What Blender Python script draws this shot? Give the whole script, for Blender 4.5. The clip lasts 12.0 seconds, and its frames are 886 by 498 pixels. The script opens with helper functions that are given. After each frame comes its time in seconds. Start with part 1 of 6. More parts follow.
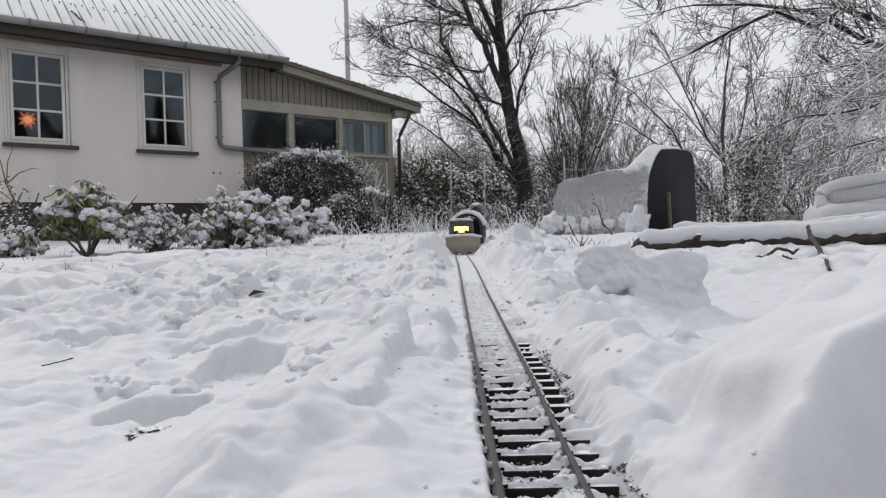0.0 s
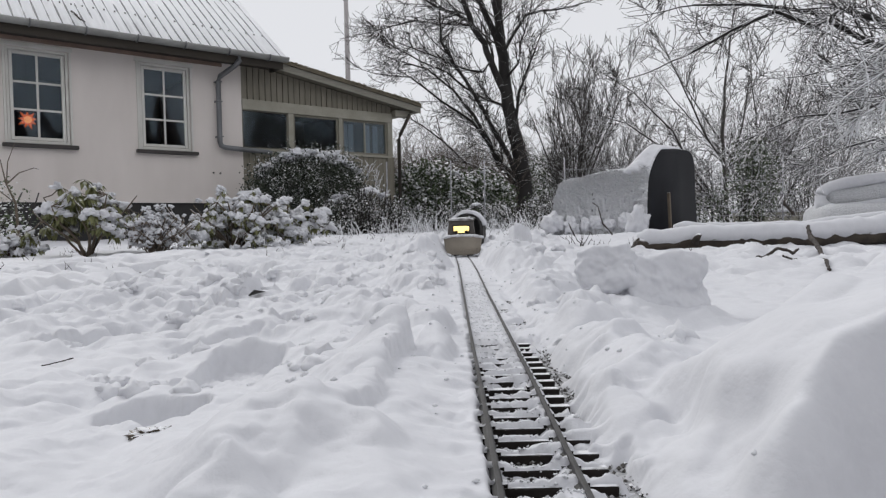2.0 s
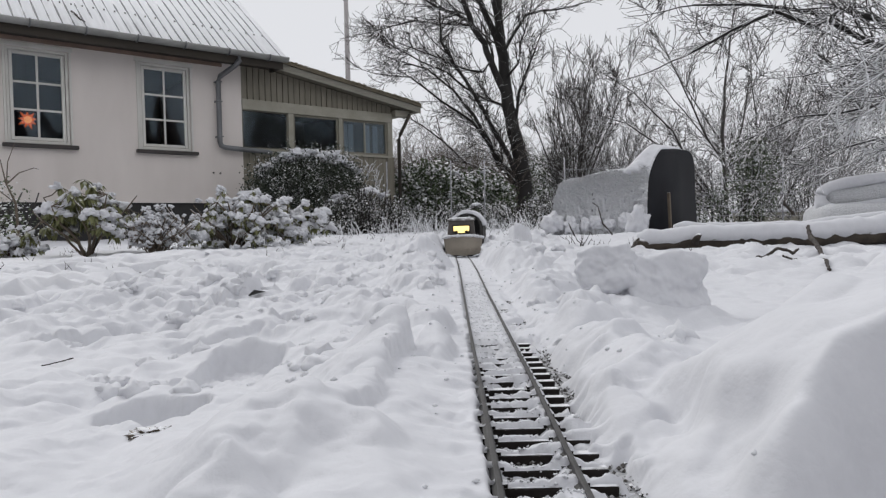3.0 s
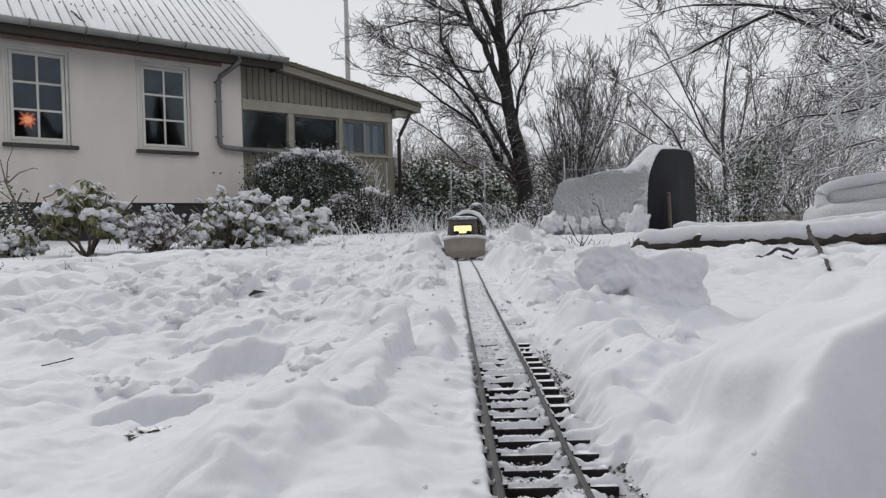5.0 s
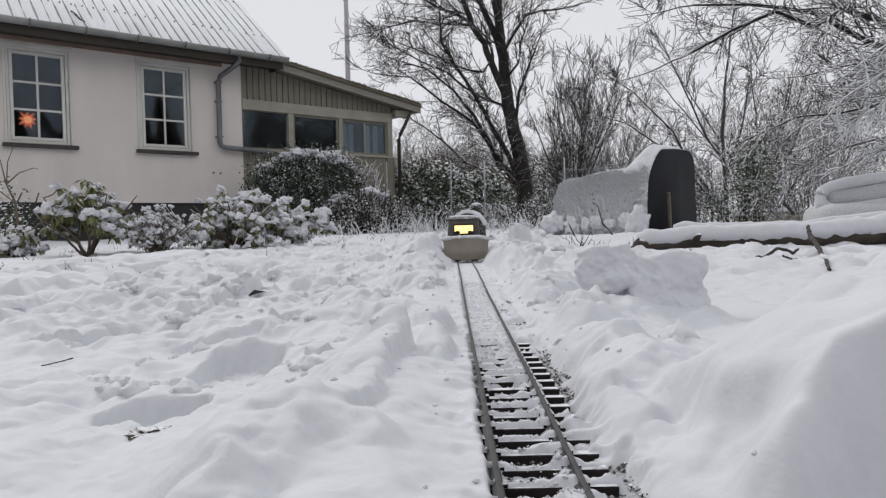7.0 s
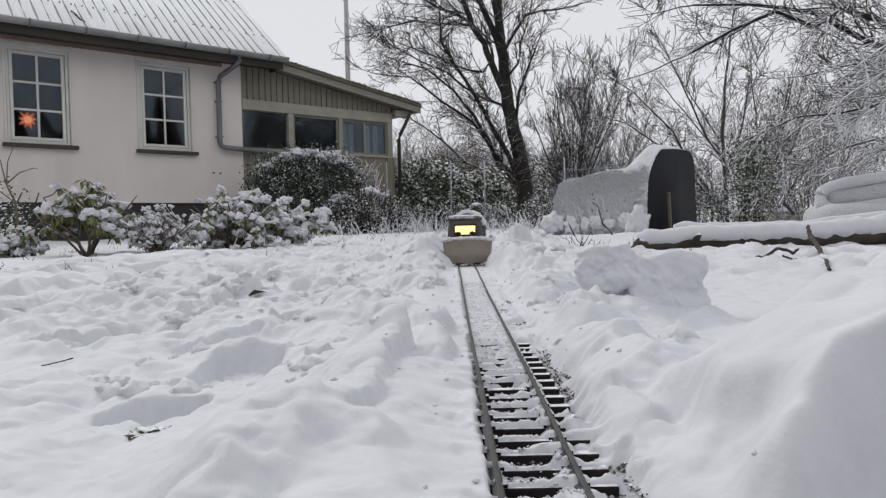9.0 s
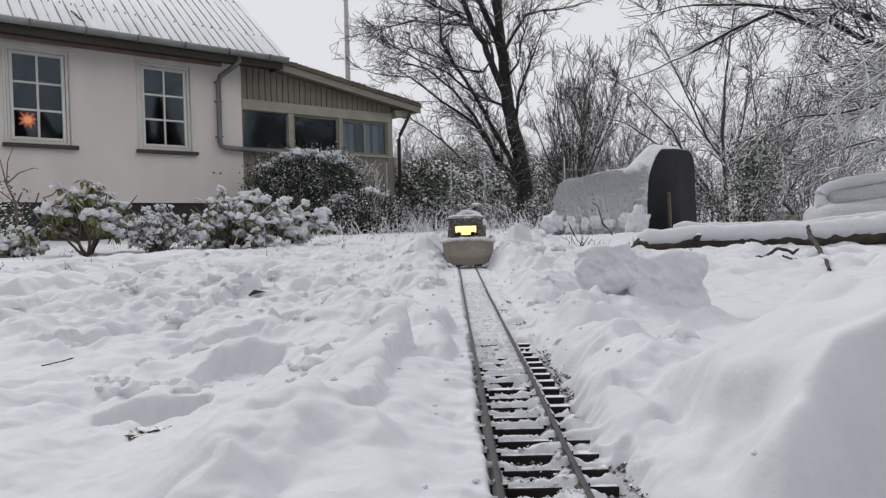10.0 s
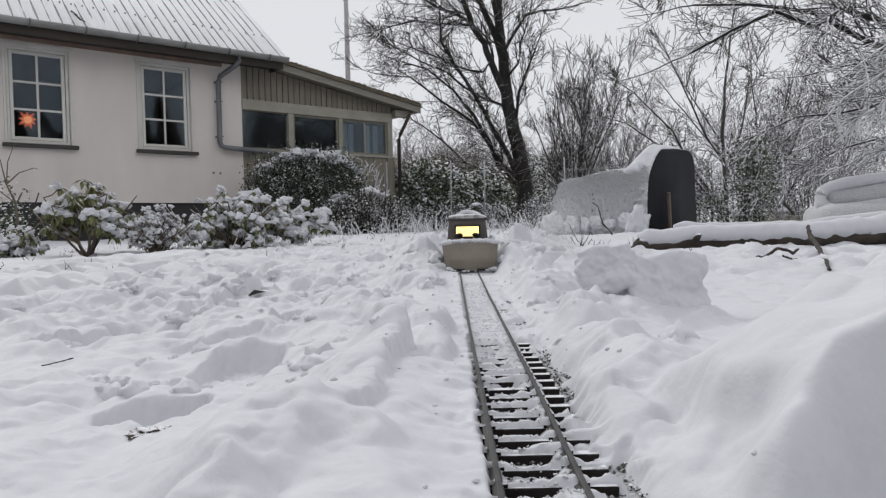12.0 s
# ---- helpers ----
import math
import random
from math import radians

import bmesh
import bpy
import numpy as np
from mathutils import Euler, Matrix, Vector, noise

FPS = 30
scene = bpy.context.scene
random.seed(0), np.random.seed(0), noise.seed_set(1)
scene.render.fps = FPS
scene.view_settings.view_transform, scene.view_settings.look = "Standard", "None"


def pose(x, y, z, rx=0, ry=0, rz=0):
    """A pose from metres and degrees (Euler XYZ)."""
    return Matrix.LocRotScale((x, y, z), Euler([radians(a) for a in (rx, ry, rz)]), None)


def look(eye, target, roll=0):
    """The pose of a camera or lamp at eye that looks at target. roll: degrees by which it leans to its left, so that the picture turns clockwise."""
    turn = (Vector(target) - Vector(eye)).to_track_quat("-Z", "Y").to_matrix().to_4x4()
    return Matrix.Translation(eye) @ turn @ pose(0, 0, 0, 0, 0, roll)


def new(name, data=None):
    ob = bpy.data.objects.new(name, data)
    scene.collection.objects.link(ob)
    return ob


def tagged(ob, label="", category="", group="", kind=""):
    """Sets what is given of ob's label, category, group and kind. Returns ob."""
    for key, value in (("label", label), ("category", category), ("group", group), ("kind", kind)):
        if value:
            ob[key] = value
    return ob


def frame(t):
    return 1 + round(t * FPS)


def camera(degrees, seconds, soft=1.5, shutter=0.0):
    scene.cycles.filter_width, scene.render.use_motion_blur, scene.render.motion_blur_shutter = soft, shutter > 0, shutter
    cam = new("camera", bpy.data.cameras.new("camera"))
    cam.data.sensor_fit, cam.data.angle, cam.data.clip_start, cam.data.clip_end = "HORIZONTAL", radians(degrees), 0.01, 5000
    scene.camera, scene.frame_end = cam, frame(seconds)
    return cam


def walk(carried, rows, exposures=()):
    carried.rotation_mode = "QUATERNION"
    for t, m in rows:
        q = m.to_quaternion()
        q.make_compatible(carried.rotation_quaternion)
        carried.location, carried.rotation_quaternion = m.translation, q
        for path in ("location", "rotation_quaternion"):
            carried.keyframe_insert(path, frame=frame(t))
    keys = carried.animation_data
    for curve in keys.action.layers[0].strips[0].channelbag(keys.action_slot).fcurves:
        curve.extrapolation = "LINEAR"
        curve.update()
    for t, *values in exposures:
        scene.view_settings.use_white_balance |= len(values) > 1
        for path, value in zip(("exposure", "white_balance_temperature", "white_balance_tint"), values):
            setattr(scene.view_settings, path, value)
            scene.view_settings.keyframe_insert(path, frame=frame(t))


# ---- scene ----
cam = camera(64, 12.0, soft=1.3)
EYE_POSE = pose(0, 0, 0.104, 88.447, 0, 0) @ pose(0, 0, 0, 0, 0, -1.4)
walk(cam, [(0.0, EYE_POSE), (12.0, EYE_POSE)], [(0.0, -0.01), (1.3, -0.02), (2.4, -0.08), (12.0, -0.09)])

# ---- world and light: a low, even winter overcast ----
world = bpy.data.worlds.new("overcast_sky")
scene.world = world
world.use_nodes = True
wn, wl = world.node_tree.nodes, world.node_tree.links
wn.clear()
sky = wn.new("ShaderNodeTexSky")
sky.sky_type = "NISHITA"
sky.sun_disc = False
sky.sun_elevation = radians(40)
sky.sun_rotation = radians(150)
sky.air_density, sky.dust_density, sky.ozone_density = 1.0, 4.0, 1.0
grey = wn.new("ShaderNodeHueSaturation")
grey.inputs["Saturation"].default_value = 0.15
grey.inputs["Value"].default_value = 0.10
cloud = wn.new("ShaderNodeMix")
cloud.data_type = "RGBA"
cloud.inputs[0].default_value = 0.86
cloud.inputs[7].default_value = (0.86, 0.872, 0.915, 1)
back = wn.new("ShaderNodeBackground")
back.inputs[1].default_value = 1.0
wout = wn.new("ShaderNodeOutputWorld")
wl.new(sky.outputs[0], grey.inputs["Color"])
wl.new(grey.outputs[0], cloud.inputs[6])
wl.new(cloud.outputs[2], back.inputs[0])
wl.new(back.outputs[0], wout.inputs[0])

sun_data = bpy.data.lights.new("sun", "SUN")
sun_data.energy = 1.3
sun_data.angle = radians(24)
sun_data.color = (1.0, 0.985, 0.95)
sun = new("sun", sun_data)
sun.matrix_world = look((-5, 6, 7), (0, 0, 0))


# ---- materials ----
def mat(name, col, col2=None, rough=0.7, metal=0.0, scale=8.0, fine=60.0, bump=0.3, dist=0.004, spec=0.4, coat=0.0,
        emit=None, emit_strength=0.0, stretch=(1, 1, 1), contrast=0.25, space="Object"):
    """Two scales of colour variation and a fine relief, at real-world size."""
    m = bpy.data.materials.new(name)
    m.use_nodes = True
    n, l = m.node_tree.nodes, m.node_tree.links
    b = n["Principled BSDF"]
    col2 = col2 or tuple(c * 0.75 for c in col)
    tc = n.new("ShaderNodeTexCoord")
    mp = n.new("ShaderNodeMapping")
    mp.inputs["Scale"].default_value = stretch
    l.new(tc.outputs[space], mp.inputs[0])
    n1 = n.new("ShaderNodeTexNoise")
    n1.inputs["Scale"].default_value, n1.inputs["Detail"].default_value = scale, 5
    n2 = n.new("ShaderNodeTexNoise")
    n2.inputs["Scale"].default_value, n2.inputs["Detail"].default_value = fine, 4
    for t in (n1, n2):
        l.new(mp.outputs[0], t.inputs["Vector"])
    add = n.new("ShaderNodeMath")
    add.operation = "MULTIPLY_ADD"
    add.inputs[1].default_value = 0.4
    l.new(n2.outputs[0], add.inputs[0])
    l.new(n1.outputs[0], add.inputs[2])
    mr = n.new("ShaderNodeMapRange")
    mr.inputs["From Min"].default_value, mr.inputs["From Max"].default_value = 0.7 - contrast, 0.7 + contrast
    l.new(add.outputs[0], mr.inputs[0])
    mx = n.new("ShaderNodeMix")
    mx.data_type = "RGBA"
    mx.inputs[6].default_value, mx.inputs[7].default_value = (*col, 1), (*col2, 1)
    l.new(mr.outputs[0], mx.inputs[0])
    l.new(mx.outputs[2], b.inputs["Base Color"])
    b.inputs["Roughness"].default_value, b.inputs["Metallic"].default_value = rough, metal
    b.inputs["Specular IOR Level"].default_value = spec
    b.inputs["Coat Weight"].default_value = coat
    if bump:
        bp = n.new("ShaderNodeBump")
        bp.inputs["Strength"].default_value, bp.inputs["Distance"].default_value = bump, dist
        l.new(add.outputs[0], bp.inputs["Height"])
        l.new(bp.outputs[0], b.inputs["Normal"])
    if emit:
        b.inputs["Emission Color"].default_value, b.inputs["Emission Strength"].default_value = (*emit, 1), emit_strength
    return m


def snowy(name, col, col2, lo=0.25, hi=0.6, amount=0.35, nscale=9.0, rough=0.8, bump=0.4, dist=0.004, snow=(0.76, 0.767, 0.79), **kw):
    """A material with snow lying on all that faces up, broken by noise."""
    m = mat(name, col, col2, rough=rough, bump=bump, dist=dist, **kw)
    n, l = m.node_tree.nodes, m.node_tree.links
    b = n["Principled BSDF"]
    base = b.inputs["Base Color"].links[0].from_socket
    ge = n.new("ShaderNodeNewGeometry")
    sp = n.new("ShaderNodeSeparateXYZ")
    l.new(ge.outputs["Normal"], sp.inputs[0])
    no = n.new("ShaderNodeTexNoise")
    no.inputs["Scale"].default_value, no.inputs["Detail"].default_value = nscale, 4
    l.new(ge.outputs["Position"], no.inputs["Vector"])
    ma = n.new("ShaderNodeMath")
    ma.operation = "MULTIPLY_ADD"
    ma.inputs[1].default_value = amount * 2
    l.new(no.outputs[0], ma.inputs[0])
    l.new(sp.outputs[2], ma.inputs[2])
    mr = n.new("ShaderNodeMapRange")
    mr.interpolation_type = "SMOOTHSTEP"
    mr.inputs["From Min"].default_value, mr.inputs["From Max"].default_value = lo + amount, hi + amount
    l.new(ma.outputs[0], mr.inputs[0])
    mx = n.new("ShaderNodeMix")
    mx.data_type = "RGBA"
    mx.inputs[7].default_value = (*snow, 1)
    l.new(mr.outputs[0], mx.inputs[0])
    l.new(base, mx.inputs[6])
    l.new(mx.outputs[2], b.inputs["Base Color"])
    return m


SNOW = mat("fresh_snow", (0.648, 0.653, 0.684), (0.588, 0.593, 0.624), rough=0.75, scale=24, fine=140, bump=0.4, dist=0.004, spec=0.25)
SNOW_LUMP = mat("loose_snow", (0.668, 0.673, 0.702), (0.612, 0.617, 0.646), rough=0.8, scale=2, fine=9, bump=0, spec=0.2)
SNOW_CRUST = mat("crusted_snow", (0.76, 0.768, 0.79), (0.55, 0.556, 0.575), rough=0.8, scale=48, fine=120, bump=1.0, dist=0.02, spec=0.2, stretch=(1, 1, 2.0), contrast=0.34)
RENDER = mat("white_render", (0.66, 0.612, 0.58), (0.575, 0.532, 0.502), rough=0.9, scale=1.4, fine=120, bump=0.4, dist=0.004, stretch=(1.6, 1.6, 0.5), contrast=0.2)
EAVES = mat("faded_red_brown_wood", (0.24, 0.165, 0.13), (0.15, 0.11, 0.09), rough=0.8, scale=4, fine=60)
PLINTH = mat("tarred_plinth", (0.035, 0.034, 0.034), (0.02, 0.02, 0.02), rough=0.8, scale=4, fine=50)
WHITE_WOOD = mat("painted_wood", (0.62, 0.61, 0.58), (0.52, 0.51, 0.47), rough=0.55, scale=3, fine=80, bump=0.15, dist=0.001)
SILL = mat("dark_sill_tile", (0.05, 0.043, 0.04), (0.03, 0.028, 0.027), rough=0.5, scale=8)
ZINC = mat("weathered_zinc", (0.20, 0.205, 0.215), (0.13, 0.135, 0.14), rough=0.5, metal=0.5, scale=5, fine=40, bump=0.15)
GUTTER = mat("grey_gutter", (0.34, 0.34, 0.33), (0.22, 0.22, 0.21), rough=0.6, metal=0.2, scale=4, fine=40, bump=0.15)
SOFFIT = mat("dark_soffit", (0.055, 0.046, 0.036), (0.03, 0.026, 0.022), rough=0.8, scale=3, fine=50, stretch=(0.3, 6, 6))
ROOF = snowy("snowy_corrugated_sheet", (0.17, 0.17, 0.17), (0.11, 0.11, 0.11), lo=-0.25, hi=0.5, amount=0.35, nscale=2.2, snow=(0.88, 0.885, 0.90), scale=3, fine=30)
BOARD = mat("grey_green_boards", (0.215, 0.195, 0.155), (0.15, 0.14, 0.11), rough=0.75, scale=5, fine=40, stretch=(6, 6, 0.5), bump=0.3, dist=0.002)
TRIM = mat("weathered_trim", (0.33, 0.315, 0.265), (0.23, 0.22, 0.18), rough=0.7, scale=4, fine=50, bump=0.25, dist=0.002)
BARGE = mat("weathered_barge_board", (0.25, 0.24, 0.205), (0.15, 0.142, 0.118), rough=0.8, scale=5, fine=50, stretch=(0.6, 6, 6), bump=0.25, dist=0.002, contrast=0.35)
FELT = snowy("mossy_roof_edge", (0.13, 0.11, 0.075), (0.07, 0.06, 0.042), lo=0.55, hi=0.9, amount=0.5, nscale=7, scale=6, fine=50, snow=(0.6, 0.6, 0.58))
# Indoor dimness and the panes' bluish cast are put into this colour.
DARK_ROOM = mat("interior_dimmed_by_colour", (0.050, 0.064, 0.080), (0.028, 0.037, 0.047), rough=0.9, bump=0)
CURTAIN = mat("pale_curtain", (0.33, 0.35, 0.37), (0.22, 0.24, 0.26), rough=0.9, scale=3, fine=20, stretch=(14, 14, 0.4))
STAR = mat("glowing_paper_star", (0.75, 0.2, 0.06), (0.6, 0.12, 0.04), rough=0.8, bump=0, emit=(1.0, 0.16, 0.04), emit_strength=0.55)
STAR_CORE = mat("lit_star_core", (0.9, 0.5, 0.2), (0.9, 0.4, 0.15), rough=0.8, bump=0, emit=(1.0, 0.35, 0.12), emit_strength=0.75)
BARK = snowy("snow_lined_bark", (0.030, 0.027, 0.026), (0.014, 0.013, 0.012), lo=0.5, hi=0.8, amount=0.3, nscale=5, scale=7, fine=60, dist=0.01)
TWIG = snowy("snow_dusted_twigs", (0.045, 0.040, 0.038), (0.022, 0.02, 0.019), lo=0.45, hi=0.85, amount=0.45, nscale=4, scale=5, fine=30, bump=0)
FROSTED = snowy("snow_laden_branches", (0.075, 0.068, 0.058), (0.04, 0.037, 0.03), lo=-0.8, hi=-0.2, amount=0.45, nscale=5, scale=5, fine=30, bump=0)
LADEN = snowy("snow_capped_twigs", (0.055, 0.049, 0.046), (0.028, 0.025, 0.024), lo=-0.15, hi=0.45, amount=0.5, nscale=4, scale=5, fine=30, bump=0)
# Haze over the farther trees is put into this paler twig colour.
HAZE_TWIG = snowy("haze_paled_twigs", (0.15, 0.14, 0.137), (0.09, 0.085, 0.084), lo=0.15, hi=0.75, amount=0.5, nscale=3, scale=3, fine=20, bump=0)
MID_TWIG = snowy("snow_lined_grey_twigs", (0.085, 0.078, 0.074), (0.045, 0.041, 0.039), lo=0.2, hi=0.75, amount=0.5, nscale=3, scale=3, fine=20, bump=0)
BROWN_TWIG = snowy("brown_bramble_twigs", (0.155, 0.125, 0.105), (0.09, 0.072, 0.062), lo=0.5, hi=0.95, amount=0.4, nscale=3, scale=3, fine=20, bump=0)
LEAF = snowy("snow_dusted_leaves", (0.105, 0.140, 0.066), (0.050, 0.070, 0.034), lo=0.34, hi=0.74, amount=0.6, nscale=5, scale=6, fine=30, bump=0, rough=0.5)
FROST_LEAF = snowy("frosted_ivy_leaves", (0.050, 0.062, 0.040), (0.022, 0.028, 0.020), lo=0.55, hi=0.90, amount=0.6, nscale=5, scale=6, fine=30, bump=0, rough=0.6)
PALE_LEAF = snowy("frost_covered_leaves", (0.11, 0.115, 0.088), (0.055, 0.058, 0.046), lo=0.10, hi=0.65, amount=0.6, nscale=8, scale=6, fine=30, bump=0, rough=0.7)
RHODO = snowy("rhododendron_leaf", (0.20, 0.205, 0.085), (0.115, 0.122, 0.052), lo=0.74, hi=1.0, amount=0.35, nscale=22, scale=8, fine=50, bump=0.1, rough=0.45)
STEM = snowy("brown_stems", (0.17, 0.135, 0.10), (0.085, 0.068, 0.052), lo=0.5, hi=0.85, amount=0.3, nscale=25, scale=10, fine=80)
TARP = mat("black_tarpaulin", (0.012, 0.013, 0.017), (0.007, 0.007, 0.010), rough=0.6, scale=5, fine=60, bump=0.3, dist=0.006, spec=0.25)
LOGBARK = snowy("wet_log_bark", (0.07, 0.055, 0.04), (0.025, 0.021, 0.018), lo=0.4, hi=0.7, amount=0.3, nscale=20, scale=12, fine=60, dist=0.01)
TWIGDARK = mat("dark_wet_twig", (0.055, 0.042, 0.034), (0.025, 0.02, 0.018), rough=0.7, scale=30, fine=150)
RAIL = mat("weathered_brass_rail", (0.055, 0.053, 0.052), (0.03, 0.029, 0.029), rough=0.5, metal=0.35, scale=40, fine=300, bump=0.2, dist=0.0006)
RAILTOP = mat("worn_rail_head", (0.085, 0.083, 0.082), (0.045, 0.043, 0.042), rough=0.55, metal=0.4, scale=60, fine=300, bump=0.1, dist=0.0003)
SLEEPER = snowy("frosted_sleepers", (0.030, 0.026, 0.024), (0.013, 0.011, 0.0105), lo=0.50, hi=1.05, amount=0.5, nscale=150, rough=0.9, spec=0.1, scale=50, fine=300, bump=0.4, dist=0.001)
BALLAST = snowy("wet_dark_ballast", (0.022, 0.019, 0.018), (0.008, 0.007, 0.007), lo=0.55, hi=1.5, amount=0.5, nscale=170, rough=0.9, scale=90, fine=350, bump=0.8, dist=0.004)
BALLAST_STONE = snowy("ballast_stone", (0.075, 0.068, 0.060), (0.035, 0.032, 0.030), lo=0.55, hi=0.98, amount=0.5, nscale=160.0, rough=0.7)
BLADE = mat("beige_plough_plastic", (0.30, 0.265, 0.215), (0.24, 0.21, 0.175), rough=0.5, scale=30, fine=200, bump=0.15, dist=0.001)
CABPAINT = mat("dark_brown_cab", (0.125, 0.112, 0.104), (0.065, 0.058, 0.054), rough=0.5, scale=30, fine=200, bump=0.15, dist=0.001)
CABDUST = snowy("snow_dusted_cab_roof", (0.10, 0.09, 0.085), (0.06, 0.055, 0.05), lo=0.1, hi=0.8, amount=0.45, nscale=60, scale=30, fine=200)
GLOW = mat("lit_windscreen", (0.9, 0.75, 0.35), (0.9, 0.7, 0.3), rough=0.4, bump=0, emit=(1.0, 0.74, 0.26), emit_strength=1.5)
BLACK = mat("black_plastic", (0.015, 0.014, 0.014), (0.009, 0.009, 0.009), rough=0.5, scale=40, fine=200)
STONE = snowy("tunnel_stone", (0.055, 0.052, 0.05), (0.03, 0.028, 0.027), lo=0.4, hi=0.7, amount=0.3, nscale=40, scale=30, fine=150)
POLE = mat("white_flagpole", (0.42, 0.40, 0.40), (0.33, 0.31, 0.31), rough=0.5, scale=2, fine=20, stretch=(1, 1, 0.2))
WIRE = mat("frosted_wire", (0.45, 0.45, 0.47), (0.3, 0.3, 0.32), rough=0.6, metal=0.2, scale=20, fine=90, bump=0)
STRAW = mat("dead_grass", (0.30, 0.235, 0.15), (0.14, 0.105, 0.07), rough=0.9, scale=40, fine=200)
EARTH = snowy("bare_brown_turf", (0.17, 0.13, 0.095), (0.06, 0.048, 0.036), lo=0.35, hi=0.75, amount=0.6, nscale=170, rough=0.95, scale=60, fine=250, bump=0.8, dist=0.003)
ICE_FLECK = mat("flying_snow", (0.85, 0.85, 0.87), (0.8, 0.8, 0.83), rough=0.9, bump=0)
POT = mat("grey_barrel", (0.09, 0.095, 0.105), (0.05, 0.053, 0.06), rough=0.5, scale=10)


def glass_material():
    m = bpy.data.materials.new("window_glass")
    m.use_nodes = True
    n, l = m.node_tree.nodes, m.node_tree.links
    n.clear()
    gl, tr = n.new("ShaderNodeBsdfGlossy"), n.new("ShaderNodeBsdfTransparent")
    gl.inputs["Roughness"].default_value = 0.02
    gl.inputs["Color"].default_value = (0.78, 0.90, 1.0, 1)
    tr.inputs[0].default_value = (0.8, 0.84, 0.86, 1)
    lw = n.new("ShaderNodeFresnel")
    lw.inputs[0].default_value = 1.45
    mx, o = n.new("ShaderNodeMixShader"), n.new("ShaderNodeOutputMaterial")
    l.new(lw.outputs[0], mx.inputs[0])
    l.new(tr.outputs[0], mx.inputs[1])
    l.new(gl.outputs[0], mx.inputs[2])
    l.new(mx.outputs[0], o.inputs[0])
    return m


GLASS = glass_material()


# ---- geometry helpers ----
def smooth(x, a, b):
    t = np.clip((np.asarray(x, float) - a) / (b - a), 0, 1)
    return t * t * (3 - 2 * t)


def vnoise(x, y, seed):
    """Smooth value noise, one unit to a cell, in 0..1."""
    xi, yi = np.floor(x).astype(np.int64), np.floor(y).astype(np.int64)
    fx, fy = x - xi, y - yi
    fx, fy = fx * fx * fx * (fx * (fx * 6 - 15) + 10), fy * fy * fy * (fy * (fy * 6 - 15) + 10)

    def h(a, b):
        k = (a * 374761393 + b * 668265263 + seed * 974634777) & 0xFFFFFFFF
        k = ((k ^ (k >> 13)) * 1274126177) & 0xFFFFFFFF
        return ((k ^ (k >> 16)) & 0xFFFF) / 65535.0
    return (h(xi, yi) * (1 - fx) + h(xi + 1, yi) * fx) * (1 - fy) + (h(xi, yi + 1) * (1 - fx) + h(xi + 1, yi + 1) * fx) * fy


def fbm(x, y, scale, octaves, seed, gain=0.5):
    x, y = np.asarray(x, float) / scale, np.asarray(y, float) / scale
    s, a, tot = 0, 1.0, 0
    for o in range(octaves):
        c, d = math.cos(0.6 * o + 0.4), math.sin(0.6 * o + 0.4)
        s = s + a * (vnoise(c * x - d * y + 31.7 * o, d * x + c * y - 11.3 * o, seed + o) - 0.5)
        tot += a
        a *= gain
        x, y = x * 2.03, y * 2.03
    return s / tot * 2


def mesh_object(name, verts, faces, material, parent=None, label="", flat=False):
    me = bpy.data.meshes.new(name)
    me.from_pydata(verts, [], faces)
    me.validate()
    if not flat:
        me.polygons.foreach_set("use_smooth", [True] * len(me.polygons))
    me.materials.append(material)
    ob = new(name, me)
    if parent:
        ob.parent = parent
    if label:
        tagged(ob, label)
    return ob


def part(name, bm, material, parent=None, label="", flat=True):
    me = bpy.data.meshes.new(name)
    bm.normal_update()
    bm.to_mesh(me)
    bm.free()
    if not flat:
        me.polygons.foreach_set("use_smooth", [True] * len(me.polygons))
    me.materials.append(material)
    ob = new(name, me)
    if parent:
        ob.parent = parent
    if label:
        tagged(ob, label)
    return ob


def thing(name, m, label, category, group="", kind=""):
    ob = new(name)
    ob.empty_display_size = 0.1
    ob.matrix_basis = m
    return tagged(ob, label, category, group, kind)


def box(bm, x0, x1, y0, y1, z0, z1, bevel=0.0):
    r = bmesh.ops.create_cube(bm, size=1.0)
    bmesh.ops.transform(bm, matrix=Matrix.Translation(((x0 + x1) / 2, (y0 + y1) / 2, (z0 + z1) / 2)) @ Matrix.Diagonal((x1 - x0, y1 - y0, z1 - z0, 1)), verts=r["verts"])
    if bevel:
        es = list({e for v in r["verts"] for e in v.link_edges})
        bmesh.ops.bevel(bm, geom=es, offset=bevel, segments=2, affect="EDGES", profile=0.5)
    return bm


def boxes(*args, bevel=0.0):
    bm = bmesh.new()
    for a in args:
        box(bm, *a, bevel=bevel)
    return bm


